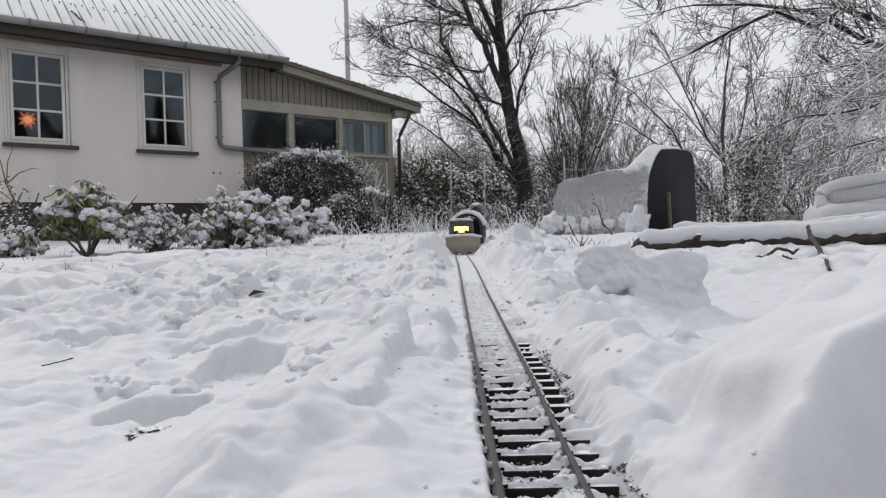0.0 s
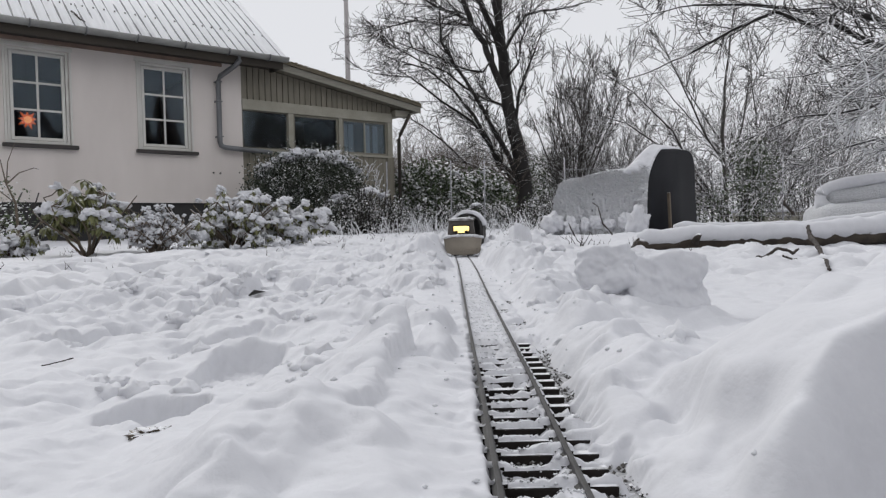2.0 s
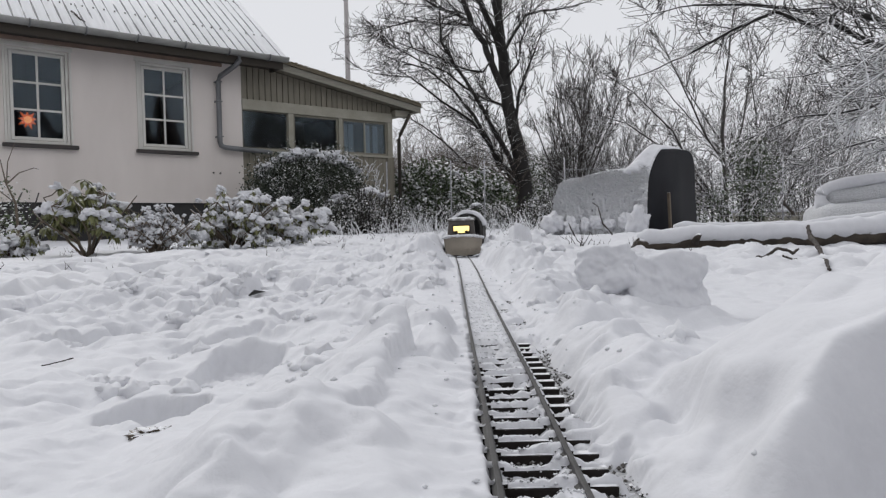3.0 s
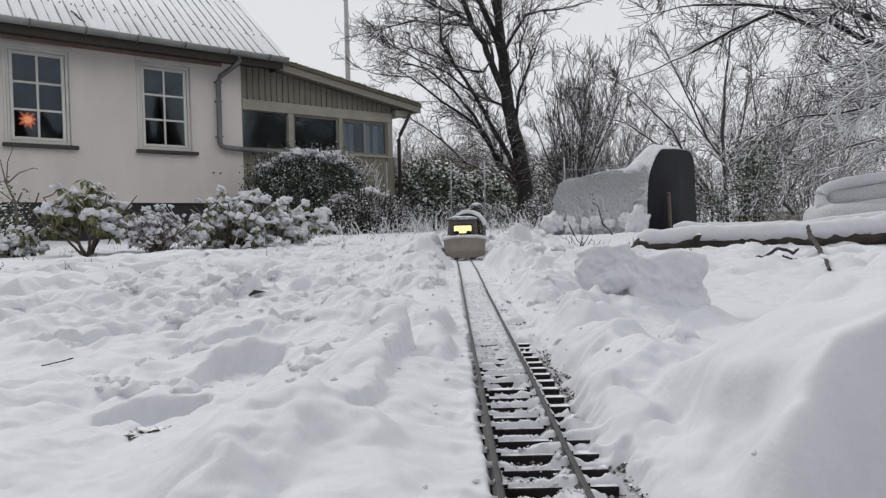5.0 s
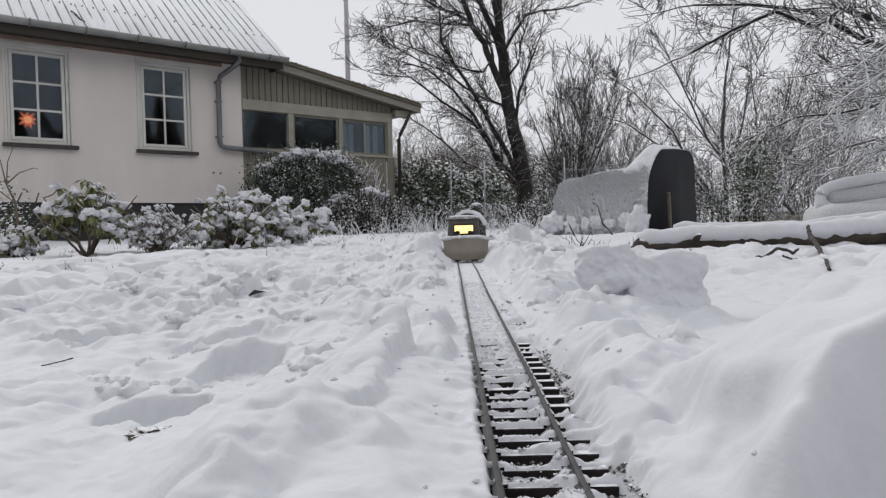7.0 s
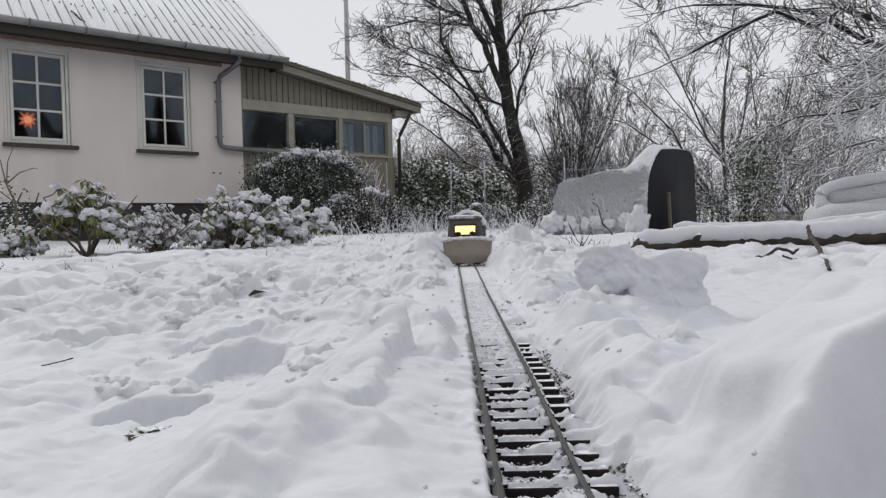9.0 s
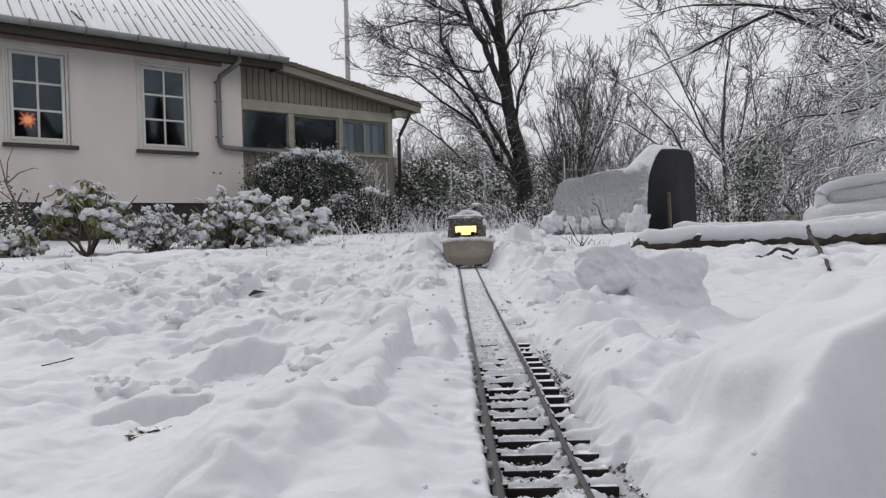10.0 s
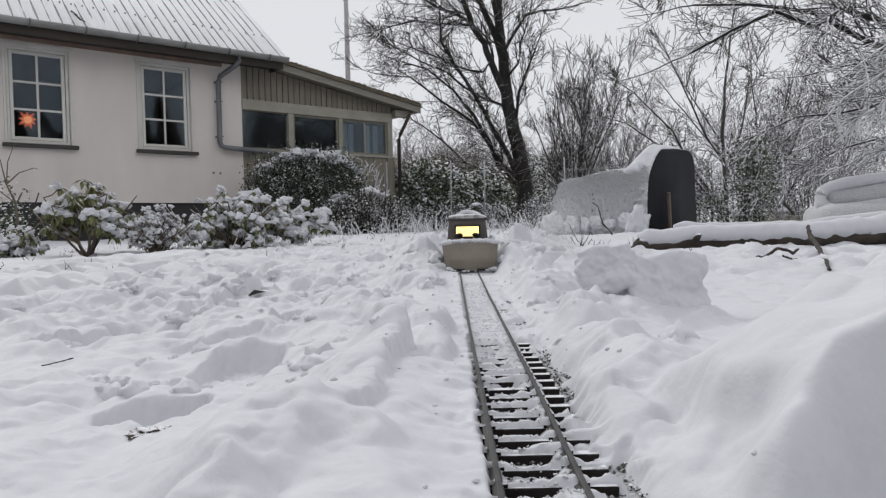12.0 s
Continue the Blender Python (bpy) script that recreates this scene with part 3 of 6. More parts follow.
def build_track():
    tr = thing("railway_track", pose(0, 0, 0), "narrow garden railway track, dark rails cleared of snow", "railway track")
    web = [(-0.0035, -0.0080), (0.0035, -0.0080), (0.0035, -0.0070), (0.0008, -0.0058), (0.0008, -0.0026), (-0.0008, -0.0026), (-0.0008, -0.0058), (-0.0035, -0.0070)]
    head = [(-0.0016, -0.0027), (0.0016, -0.0027), (0.0017, -0.0005), (0.0011, 0.0), (-0.0011, 0.0), (-0.0017, -0.0005)]
    for side in (-1, 1):
        line = rail_line(side * 0.0233, 0.05, 4.0, 150)
        rail = mesh_object("rail", *sweep(web, line), RAIL, tr, flat=True)
        mesh_object("rail_head", *sweep(head, line), RAILTOP, rail, "worn steel-grey rail head", flat=True)
    bed = [(-0.060, -0.0185), (0.10, -0.0185), (0.10, -0.0150), (-0.060, -0.0150)]
    mesh_object("ballast_bed", *sweep(bed, rail_line(0, 0.05, 4.0, 90)), BALLAST, tr, "wet dark ballast", flat=True)
    # loose stones of the bed, dusted with snow
    rng = random.Random(412)
    verts, faces = [], []
    for i in range(7500):
        y = 0.12 + 1.7 * rng.random() ** 1.4
        r = rng.uniform(0.0009, 0.0020)
        cx, cz = float(track_x(y)) + rng.uniform(-0.021, 0.090), float(track_z(y)) - 0.0148 + rng.uniform(0, 0.0022)
        k = len(verts)
        a = rng.uniform(0, 6.28)
        for j in range(4):
            q = r * rng.uniform(0.7, 1.25)
            verts.append((cx + q * math.cos(a + 1.571 * j), y + q * math.sin(a + 1.571 * j), cz + rng.uniform(-0.3, 0.3) * r))
        verts.append((cx + rng.uniform(-0.3, 0.3) * r, y + rng.uniform(-0.3, 0.3) * r, cz + r * rng.uniform(0.5, 1.0)))
        verts.append((cx, y, cz - 0.8 * r))
        for j in range(4):
            faces.append((k + j, k + (j + 1) % 4, k + 4))
            faces.append((k + (j + 1) % 4, k + j, k + 5))
    stones = mesh_object("gravel", verts, faces, BALLAST_STONE, tr, flat=True)
    tagged(stones, "loose dark gravel dusted with snow", kind="stuff")
    bm = bmesh.new()
    box(bm, -0.046, 0.046, -0.0043, 0.0043, -0.0155, -0.0082, bevel=0.0014)
    for s in (-1, 1):
        for k in (-1, 1):
            c = s * 0.0233 + k * 0.0046
            box(bm, c - 0.0013, c + 0.0013, -0.004, 0.004, -0.0085, -0.0062)
    first = part("sleeper", bm, SLEEPER, tr)
    ys = np.arange(0.104, 3.9, SLEEPER_STEP)
    for i, y in enumerate(ys):
        ob = first if i == 0 else new("sleeper", first.data)
        ob.parent = tr
        slope = float(track_x(y + 0.01) - track_x(y - 0.01)) / 0.02
        ob.matrix_basis = pose(float(track_x(y)), y, float(track_z(y)), 0, 0, -math.degrees(math.atan(slope)))


build_track()


# ---- the lit snow plough engine ----
def arch_profile(w, h0, h1, n=9, flat=0.55):
    """Half-round roof outline over a box: (x, z) pairs from left foot to right foot."""
    out = [(-w, h0)]
    for k in range(n):
        t = math.pi * (1 - k / (n - 1))
        out.append((w * math.copysign(abs(math.cos(t)) ** flat, math.cos(t)), h1[0] + (h1[1] - h1[0]) * math.sin(t) ** 0.8))
    return out + [(w, h0)]


def loft(sections, cap=True):
    """Skin over equal rings of points."""
    v, f, m = [], [], len(sections[0])
    for s in sections:
        v += s
    for i in range(len(sections) - 1):
        for k in range(m):
            k2 = (k + 1) % m
            f.append((i * m + k, i * m + k2, (i + 1) * m + k2, (i + 1) * m + k))
    if cap:
        f.append(tuple(range(m))[::-1])
        f.append(tuple(range((len(sections) - 1) * m, len(sections) * m)))
    return v, f


def build_engine():
    e = thing("snow_plough_locomotive", pose(0, 0, 0), "small brown garden locomotive with beige snow plough and lit windscreen", "model train")
    # plough: two wings, hollow, leaning forward at the foot
    rows, cols = 10, 26
    v, f = [], []
    for layer in (0, 0.003):
        for r in range(rows):
            t = r / (rows - 1)
            for c in range(cols):
                s = 2 * c / (cols - 1) - 1
                w = 0.066 + 0.008 * t
                curve = 0.014 * (1 - t) ** 2 + 0.006 * t * t
                v.append((s * w, -0.030 + 0.022 * abs(s) ** 1.3 - curve + layer, 0.003 + 0.077 * t - 0.006 * abs(s) ** 3 * t))
    n = rows * cols
    for layer in (0, 1):
        for r in range(rows - 1):
            for c in range(cols - 1):
                a = layer * n + r * cols + c
                q = (a, a + 1, a + cols + 1, a + cols)
                f.append(q if layer == 0 else q[::-1])
    edge = [c for c in range(cols)] + [r * cols + cols - 1 for r in range(1, rows)] + [(rows - 1) * cols + c for c in range(cols - 2, -1, -1)] + [r * cols for r in range(rows - 2, 0, -1)]
    for i, a in enumerate(edge):
        b = edge[(i + 1) % len(edge)]
        f.append((b, a, a + n, b + n))
    blade = mesh_object("plough_blade", v, f, BLADE, e, "beige plastic plough blade with snow on its rim")
    blade.matrix_basis = pose(0.005, 0, 0)
    rib = boxes((-0.0011, 0.0011, -0.0020, 0.0016, -0.012, 0.012), bevel=0.0005)
    first = part("rib", rib, BLADE, blade)
    for i, s in enumerate(np.linspace(-0.86, 0.86, 23)):
        ob = first if i == 0 else new("rib", first.data)
        ob.parent = blade
        ob.matrix_basis = pose(s * 0.067, -0.0405 + 0.022 * abs(s) ** 1.3, 0.0195, -14)
    part("cutting_edge", boxes((-0.060, 0.060, -0.040, -0.032, 0.0015, 0.007), bevel=0.001), BLACK, blade)
    # snow heaped along the rim of the blade
    rng = random.Random(4)
    bm = bmesh.new()
    for k in range(34):
        s = -1 + 2 * (k + rng.uniform(-0.3, 0.3)) / 33
        add_bm(bm, lump(rng, rng.uniform(0.006, 0.010), rng.uniform(0.006, 0.011), rng.uniform(0.004, 0.0075), 2, 0.5), pose(s * 0.073, -0.030 + 0.022 * abs(s) ** 1.3, 0.079 - 0.007 * abs(s) ** 3))
    tagged(part("snow_rim", bm, SNOW_LUMP, blade, "crumbly snow heaped on the rim", flat=False), kind="stuff")
    bm = bmesh.new()
    for k in range(26):
        s = rng.choice((-1, 1)) * rng.uniform(0.0, 1.0) ** 0.45
        r = rng.uniform(0.0022, 0.0060) * (0.7 + 0.9 * abs(s) ** 4)
        add_bm(bm, lump(rng, r * 1.2, r, r * 0.9, 2, 0.7), pose(s * 0.066, -0.046 + 0.020 * abs(s) ** 1.3 + rng.uniform(-0.014, 0.004), 0.002 + 0.010 * abs(s) ** 4 * rng.random()))
    tagged(part("pushed_snow", bm, SNOW_LUMP, blade, "crumbling snow pushed ahead of the blade", flat=False), kind="stuff")
    # loose snow riding beside the wings of the blade
    for k in range(14):
        side = -1 if k % 2 else 1
        r = rng.uniform(0.006, 0.013)
        part("snow_lump", lump(rng, r * 1.2, r, r, 2, 0.7), SNOW_LUMP, blade, flat=False).matrix_basis = pose(side * rng.uniform(0.074, 0.096), rng.uniform(-0.045, 0.02), rng.uniform(0.010, 0.042))
    part("frame", boxes((-0.035, 0.035, -0.010, 0.20, 0.018, 0.036), bevel=0.002), BLACK, e)
    part("bonnet", boxes((-0.050, 0.050, -0.004, 0.024, 0.034, 0.082), bevel=0.004), CABPAINT, e)
    # cab: raked front and sides, arched roof
    def ring(y, w0, w1, z0, z1, top):
        return [(-w0, y, z0), (w0, y, z0), (w1, y, z1)] + [(w1 * math.cos(t) ** 0.6 if math.cos(t) > 0 else -w1 * (-math.cos(t)) ** 0.6, y, z1 + (top - z1) * math.sin(t) ** 0.8) for t in np.linspace(0.15, math.pi - 0.15, 9)] + [(-w1, y, z1)]
    v, f = loft([ring(0.020, 0.0545, 0.047, 0.060, 0.130, 0.139), ring(0.024, 0.056, 0.049, 0.060, 0.134, 0.145), ring(0.105, 0.056, 0.049, 0.060, 0.134, 0.147), ring(0.109, 0.054, 0.047, 0.060, 0.130, 0.141)])
    cab = mesh_object("cab", v, f, CABPAINT, e, flat=True)
    v, f = loft([[(x * 1.04, y, z + 0.003) for x, y, z in ring(yy, 0.050, 0.050, 0.132, 0.134, tp)] for yy, tp in ((0.014, 0.142), (0.018, 0.147), (0.110, 0.149), (0.114, 0.143))])
    mesh_object("cab_roof", v, f, CABDUST, cab, "snow-dusted arched cab roof")
    def screen(x0, x1, z0, z1, y0, y1, d=0.0025):
        bm = bmesh.new()
        box(bm, x0, x1, -d / 2, d / 2, z0, z1, bevel=0.0008)
        return bm
    part("windscreen", screen(-0.0300, 0.0300, 0.097, 0.1165, 0, 0), GLOW, cab, "glowing yellow windscreen").matrix_basis = pose(0, 0.0180, 0)
    part("window_frame", boxes((-0.034, 0.034, 0.0165, 0.0200, 0.1165, 0.1205), (-0.034, 0.034, 0.0165, 0.0200, 0.088, 0.0905), (-0.034, -0.030, 0.0165, 0.0200, 0.0905, 0.1165), (0.030, 0.034, 0.0165, 0.0200, 0.0905, 0.1165), bevel=0.0006), BLACK, cab)
    part("headlight", boxes((-0.014, 0.014, 0.0160, 0.0190, 0.0905, 0.0968), bevel=0.001), GLOW, cab, "lit yellow headlight")
    for s in (-1, 1):
        bm = bmesh.new()
        bmesh.ops.create_uvsphere(bm, u_segments=12, v_segments=8, radius=0.0068)
        bmesh.ops.scale(bm, vec=(1.25, 0.6, 0.75), verts=bm.verts)
        part("lamp_housing", bm, BLACK, cab, flat=False).matrix_basis = pose(s * 0.0205, 0.0150, 0.0945)
        part("side_window", boxes((-0.0012, 0.0012, 0.040, 0.088, 0.098, 0.122), bevel=0.0005), BLACK, cab).matrix_basis = pose(s * 0.0518, 0, 0, 0, -s * 6)
    v, f = loft([[(x, y, z) for x, y, z in ring(yy, 0.047, 0.044, 0.036, 0.095, tp)] for yy, tp in ((0.108, 0.108), (0.240, 0.108), (0.246, 0.100))])
    mesh_object("hood", v, f, CABPAINT, e, flat=True)
    rim = bmesh.new()
    bmesh.ops.create_cone(rim, cap_ends=True, segments=20, radius1=0.0155, radius2=0.0140, depth=0.006, matrix=Matrix.Rotation(math.pi / 2, 4, "Y"))
    first = part("wheel", rim, BLACK, e)
    k = 0
    for y in (0.05, 0.12, 0.19):
        for s in (-1, 1):
            ob = first if k == 0 else new("wheel", first.data)
            ob.parent = e
            ob.matrix_basis = pose(s * 0.0215, y, 0.0150)
            k += 1
    return e


engine = build_engine()


# ---- tunnel mouth under snow ----
def build_tunnel():
    cx, cy = 0.126, 3.62
    t = thing("tunnel_portal", pose(cx, cy, 0, 0, 0, -8), "dark arched model tunnel mouth capped with snow", "model tunnel")
    secs = []
    for r0, r1, y in ((0.066, 0.082, 0.0), (0.066, 0.082, 0.16)):
        outer = [(r1 * math.cos(a), y, 0.115 + 0.075 * math.sin(a)) for a in np.linspace(0, math.pi, 15)]
        inner = [(r0 * math.cos(a), y, 0.115 + 0.061 * math.sin(a)) for a in np.linspace(math.pi, 0, 15)]
        secs.append([(r1, y, -0.03)] + outer + [(-r1, y, -0.03), (-r0, y, -0.03)] + inner + [(r0, y, -0.03)])
    v, f = loft(secs, cap=False)
    m = len(secs[0])
    for k in range(m // 2):
        f.append((k, k + 1, m - 2 - k, m - 1 - k))
    mesh_object("arch", v, f, STONE, t, flat=True)
    # Added black panel across the bore: the darkness inside is its colour.
    part("back_wall", boxes((-0.08, 0.08, 0.160, 0.17, -0.03, 0.16)), BLACK, t)
    secs = []
    for y, k in ((-0.010, 0.6), (0.0, 1.0), (0.08, 1.15), (0.17, 0.8)):
        ring = [((0.083 + 0.010 * k) * math.cos(a), y, 0.112 + (0.077 + 0.013 * k) * math.sin(a) + 0.003 * math.sin(5 * a + y * 40)) for a in np.linspace(0.15, math.pi - 0.15, 15)]
        ring += [(0.081 * math.cos(a), y, 0.112 + 0.073 * math.sin(a)) for a in np.linspace(math.pi - 0.12, 0.12, 15)]
        secs.append(ring)
    v, f = loft(secs)
    mesh_object("snow_cap", v, f, SNOW, t, "thick rounded cap of snow")


build_tunnel()


# ---- house ----
HOUSE_POSE = pose(-3.82, 9.7, 0, 0, 0, 39.6)


def frame_parts(name, parent, u0, u1, z0, z1, y, depth, cols, rows, bar, mun, material, curtain=False):
    """A glazed window set in an opening: frame, glazing bars and panes."""
    w = part(name, boxes((u0, u0 + bar, y, y + depth, z0, z1), (u1 - bar, u1, y, y + depth, z0, z1), (u0 + bar, u1 - bar, y, y + depth, z0, z0 + bar), (u0 + bar, u1 - bar, y, y + depth, z1 - bar, z1), bevel=0.006), material, parent)
    gw, gh = (u1 - u0 - 2 * bar), (z1 - z0 - 2 * bar)
    for i in range(1, cols):
        c = u0 + bar + gw * i / cols
        part("glazing_bar", boxes((c - mun / 2, c + mun / 2, y + 0.008, y + depth - 0.012, z0 + bar, z1 - bar), bevel=0.003), material, w)
    for j in range(1, rows):
        c = z0 + bar + gh * j / rows
        for i in range(cols):
            a, b = u0 + bar + gw * i / cols + (mun / 2 if i else 0), u0 + bar + gw * (i + 1) / cols - (mun / 2 if i < cols - 1 else 0)
            part("glazing_bar", boxes((a, b, y + 0.010, y + depth - 0.014, c - mun / 2, c + mun / 2), bevel=0.003), material, w)
    rng = random.Random(int(u0 * 100) + 7)
    for i in range(cols):
        for j in range(rows):
            a, b = u0 + bar + gw * i / cols, u0 + bar + gw * (i + 1) / cols
            c, d = z0 + bar + gh * j / rows, z0 + bar + gh * (j + 1) / rows
            p = part("pane", boxes((-(b - a) / 2, (b - a) / 2, -0.002, 0.002, -(d - c) / 2, (d - c) / 2)), GLASS, w)
            p.matrix_basis = pose((a + b) / 2, y + depth * 0.55, (c + d) / 2, rng.uniform(-0.4, 0.4), 0, rng.uniform(-0.4, 0.4))
            p.visible_shadow = False
    return w


def build_house():
    h = thing("house", HOUSE_POSE, "white rendered cottage with snow-covered corrugated roof and wooden porch", "house")
    L, D, T = -7.0, 7.6, 0.30
    win = [(-4.4, -3.7), (-1.79, -1.10), (-0.255, 0.43)]
    z0, z1, top = 1.285, 2.45, 2.66
    # front wall butted together round the openings
    us = [L] + [e for w in win for e in w] + [1.19]
    zs = [0.565, z0, z1, top]
    solid = lambda i, k: 0 <= i < len(us) - 1 and 0 <= k < 3 and not (i % 2 and k == 1)
    bm = bmesh.new()
    vs = {(i, k, y): bm.verts.new((u, y, z)) for i, u in enumerate(us) for k, z in enumerate(zs) for y in (0, T)}
    for i in range(len(us) - 1):
        for k in range(3):
            if not solid(i, k):
                continue
            c = [(i, k), (i + 1, k), (i + 1, k + 1), (i, k + 1)]
            bm.faces.new([vs[a, b, 0] for a, b in c])
            bm.faces.new([vs[a, b, T] for a, b in c[::-1]])
            for (di, dk), e in (((0, -1), (0, 1)), ((1, 0), (1, 2)), ((0, 1), (2, 3)), ((-1, 0), (3, 0))):
                if not solid(i + di, k + dk):
                    (a, b), (c2, d) = c[e[0]], c[e[1]]
                    bm.faces.new([vs[c2, d, 0], vs[a, b, 0], vs[a, b, T], vs[c2, d, T]])
    part("front_wall", bm, RENDER, h)
    part("gable_wall", boxes((0.90, 1.188, T, D, 0.0, 2.66)), RENDER, h)
    part("back_wall", boxes((L, 0.90, D - T, D, 0.0, top)), RENDER, h)
    part("end_wall", boxes((L, L + T, T, D - T, 0.0, top)), RENDER, h)
    part("plinth", boxes((L, 1.17, 0.025, T, -0.1, 0.565)), PLINTH, h)
    for a, b in win:
        part("reveal_band", boxes((a - 0.05, b + 0.05, -0.022, 0.02, z1 + 0.002, z1 + 0.05), (a - 0.03, a - 0.004, -0.018, 0.02, z0 - 0.02, z1), (b + 0.004, b + 0.03, -0.018, 0.02, z0 - 0.02, z1), bevel=0.004), WHITE_WOOD, h)
        part("window_frame", boxes((a + 0.003, a + 0.036, 0.012, 0.10, z0 + 0.003, z1 - 0.003), (b - 0.036, b - 0.003, 0.012, 0.10, z0 + 0.003, z1 - 0.003), (a + 0.036, b - 0.036, 0.012, 0.10, z0 + 0.003, z0 + 0.036), (a + 0.036, b - 0.036, 0.012, 0.10, z1 - 0.036, z1 - 0.003), bevel=0.004), WHITE_WOOD, h)
        # Black strips put the shade of the gap round the sash into colour.
        part("sash_gap_shade", boxes((a + 0.037, b - 0.037, 0.060, 0.064, z0 + 0.037, z0 + 0.060), (a + 0.037, b - 0.037, 0.060, 0.064, z1 - 0.060, z1 - 0.037), (a + 0.037, a + 0.060, 0.060, 0.064, z0 + 0.060, z1 - 0.060), (b - 0.060, b - 0.037, 0.060, 0.064, z0 + 0.060, z1 - 0.060)), BLACK, h)
        w = frame_parts("window", h, a + 0.041, b - 0.041, z0 + 0.041, z1 - 0.041, 0.024, 0.034, 2, 3, 0.040, 0.026, WHITE_WOOD)
        part("window_sill", boxes((a - 0.06, b + 0.08, -0.07, 0.05, z0 - 0.055, z0 - 0.008), bevel=0.006), SILL, w)
    # rooms behind the panes, their dimness put into the surface colour
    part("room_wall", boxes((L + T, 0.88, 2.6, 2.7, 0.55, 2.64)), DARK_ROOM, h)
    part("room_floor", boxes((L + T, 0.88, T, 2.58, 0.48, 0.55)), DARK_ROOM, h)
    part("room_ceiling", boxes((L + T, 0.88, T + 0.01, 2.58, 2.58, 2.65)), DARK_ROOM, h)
    # roof: corrugated sheet over both slopes
    def slope(sign):
        y0, y1 = (-0.45, 3.8) if sign > 0 else (3.8, 8.05)
        n, pitch = int((1.70 - L + 0.3) / 0.130 * 8), 0.130 / 8
        v, f = [], []
        rows = np.linspace(y0, y1, 6)
        for lay in (0, -0.02):
            for y in rows:
                z = 2.672 + 0.77 * (y - y0 if sign > 0 else y1 - y)
                for i in range(n + 1):
                    u = 1.70 - i * pitch
                    v.append((u, y, z + lay + 0.020 * math.cos(2 * math.pi * i / 8)))
        m = n + 1
        for lay in (0, 1):
            for r in range(5):
                for i in range(n):
                    a = lay * 6 * m + r * m + i
                    q = (a + 1, a, a + m, a + m + 1)
                    f.append(q if lay == 0 else q[::-1])
        for r in range(5):
            a, b = r * m, 6 * m + r * m
            f.append((a, b, b + m, a + m))
        for i in range(n):
            f.append((i, i + 1, 6 * m + i + 1, 6 * m + i))
        return v, f
    roof = mesh_object("roof", *slope(1), ROOF, h, "corrugated roof under thin snow")
    mesh_object("rear_roof", *slope(-1), ROOF, h)
    # dark valleys where the thin snow has slid off, and fixing screws
    rng = random.Random(77)
    bm, sc = bmesh.new(), bmesh.new()
    def on_roof(y):
        return 2.672 + 0.77 * (y + 0.45)
    for i in range(66):
        u = 1.70 - (i + 0.5) * 0.130
        y = -0.44
        while y < 3.6:
            ln = rng.uniform(0.12, 0.75)
            if rng.random() < (0.80 if u < 0.2 else 0.97):
                w = rng.uniform(0.007, 0.015) * (1.0 if u < 0.2 else 1.35)
                a, b_ = y, min(y + ln, 3.7)
                vs = [bm.verts.new((u + k * w, t, on_roof(t) - 0.0155)) for t, k in ((a, -0.4), (a, 0.4), ((a + b_) / 2, 1), (b_, 0.3), (b_, -0.3), ((a + b_) / 2, -1))]
                bm.faces.new(vs)
            y += ln
        for y in (0.05, 1.05, 2.05, 3.05):
            if rng.random() < 0.8:
                box(sc, u - 0.072, u - 0.058, y - 0.012, y + 0.012, on_roof(y) + 0.005, on_roof(y) + 0.032)
    tagged(part("valley_strip", bm, ZINC, roof, "dark bare sheet between ribs of snow"), kind="stuff")
    tagged(part("screw_row", sc, SILL, roof), kind="stuff")
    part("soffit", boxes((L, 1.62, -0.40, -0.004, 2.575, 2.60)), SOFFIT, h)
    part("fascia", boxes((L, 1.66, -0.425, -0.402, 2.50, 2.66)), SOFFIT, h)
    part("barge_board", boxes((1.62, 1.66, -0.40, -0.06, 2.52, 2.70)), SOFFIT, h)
    part("eaves_strip", boxes((L, 0.90, -0.022, -0.003, 2.520, 2.572), bevel=0.003), EAVES, h, "faded red-brown strip under the eaves")
    # gable triangle above the porch
    v = [(1.186, 0.0, 2.66), (1.186, D, 2.66), (1.186, 3.8, 5.85), (1.0, 0.0, 2.66), (1.0, D, 2.66), (1.0, 3.8, 5.85)]
    mesh_object("gable", v, [(0, 1, 2), (3, 5, 4), (0, 2, 5, 3), (1, 4, 5, 2), (0, 3, 4, 1)], RENDER, h, flat=True)
    # half-round gutter with brackets
    g = []
    for r, a0 in ((0.066, 0), (0.060, 1)):
        ring = [(-0.492 + r * math.cos(a), 2.655 + r * math.sin(a)) for a in np.linspace(math.pi, 2 * math.pi, 11)]
        g += ring if not a0 else ring[::-1]
    v, f = loft([[(u, y, z) for y, z in g] for u in (L, 1.70)])
    gut = mesh_object("gutter", v, f, GUTTER, h, "grey half-round gutter")
    for u in np.arange(-3.4, 1.7, 0.60):
        pts = [(u, -0.492 + 0.072 * math.cos(a), 2.655 + 0.072 * math.sin(a)) for a in np.linspace(math.pi * 0.97, 2.02 * math.pi, 10)]
        tube_part("bracket", pts, 0.011, ZINC, gut, 5)
    pipe = tube_part("downpipe", [(0.96, -0.49, 2.61), (0.96, -0.49, 2.53), (0.93, -0.42, 2.47), (0.83, -0.11, 2.36), (0.815, -0.075, 2.30), (0.815, -0.075, 1.44), (0.83, -0.075, 1.385), (0.89, -0.075, 1.36), (1.55, -0.085, 1.325), (1.60, -0.08, 1.31)], 0.036, ZINC, h, 12, "grey zinc downpipe")
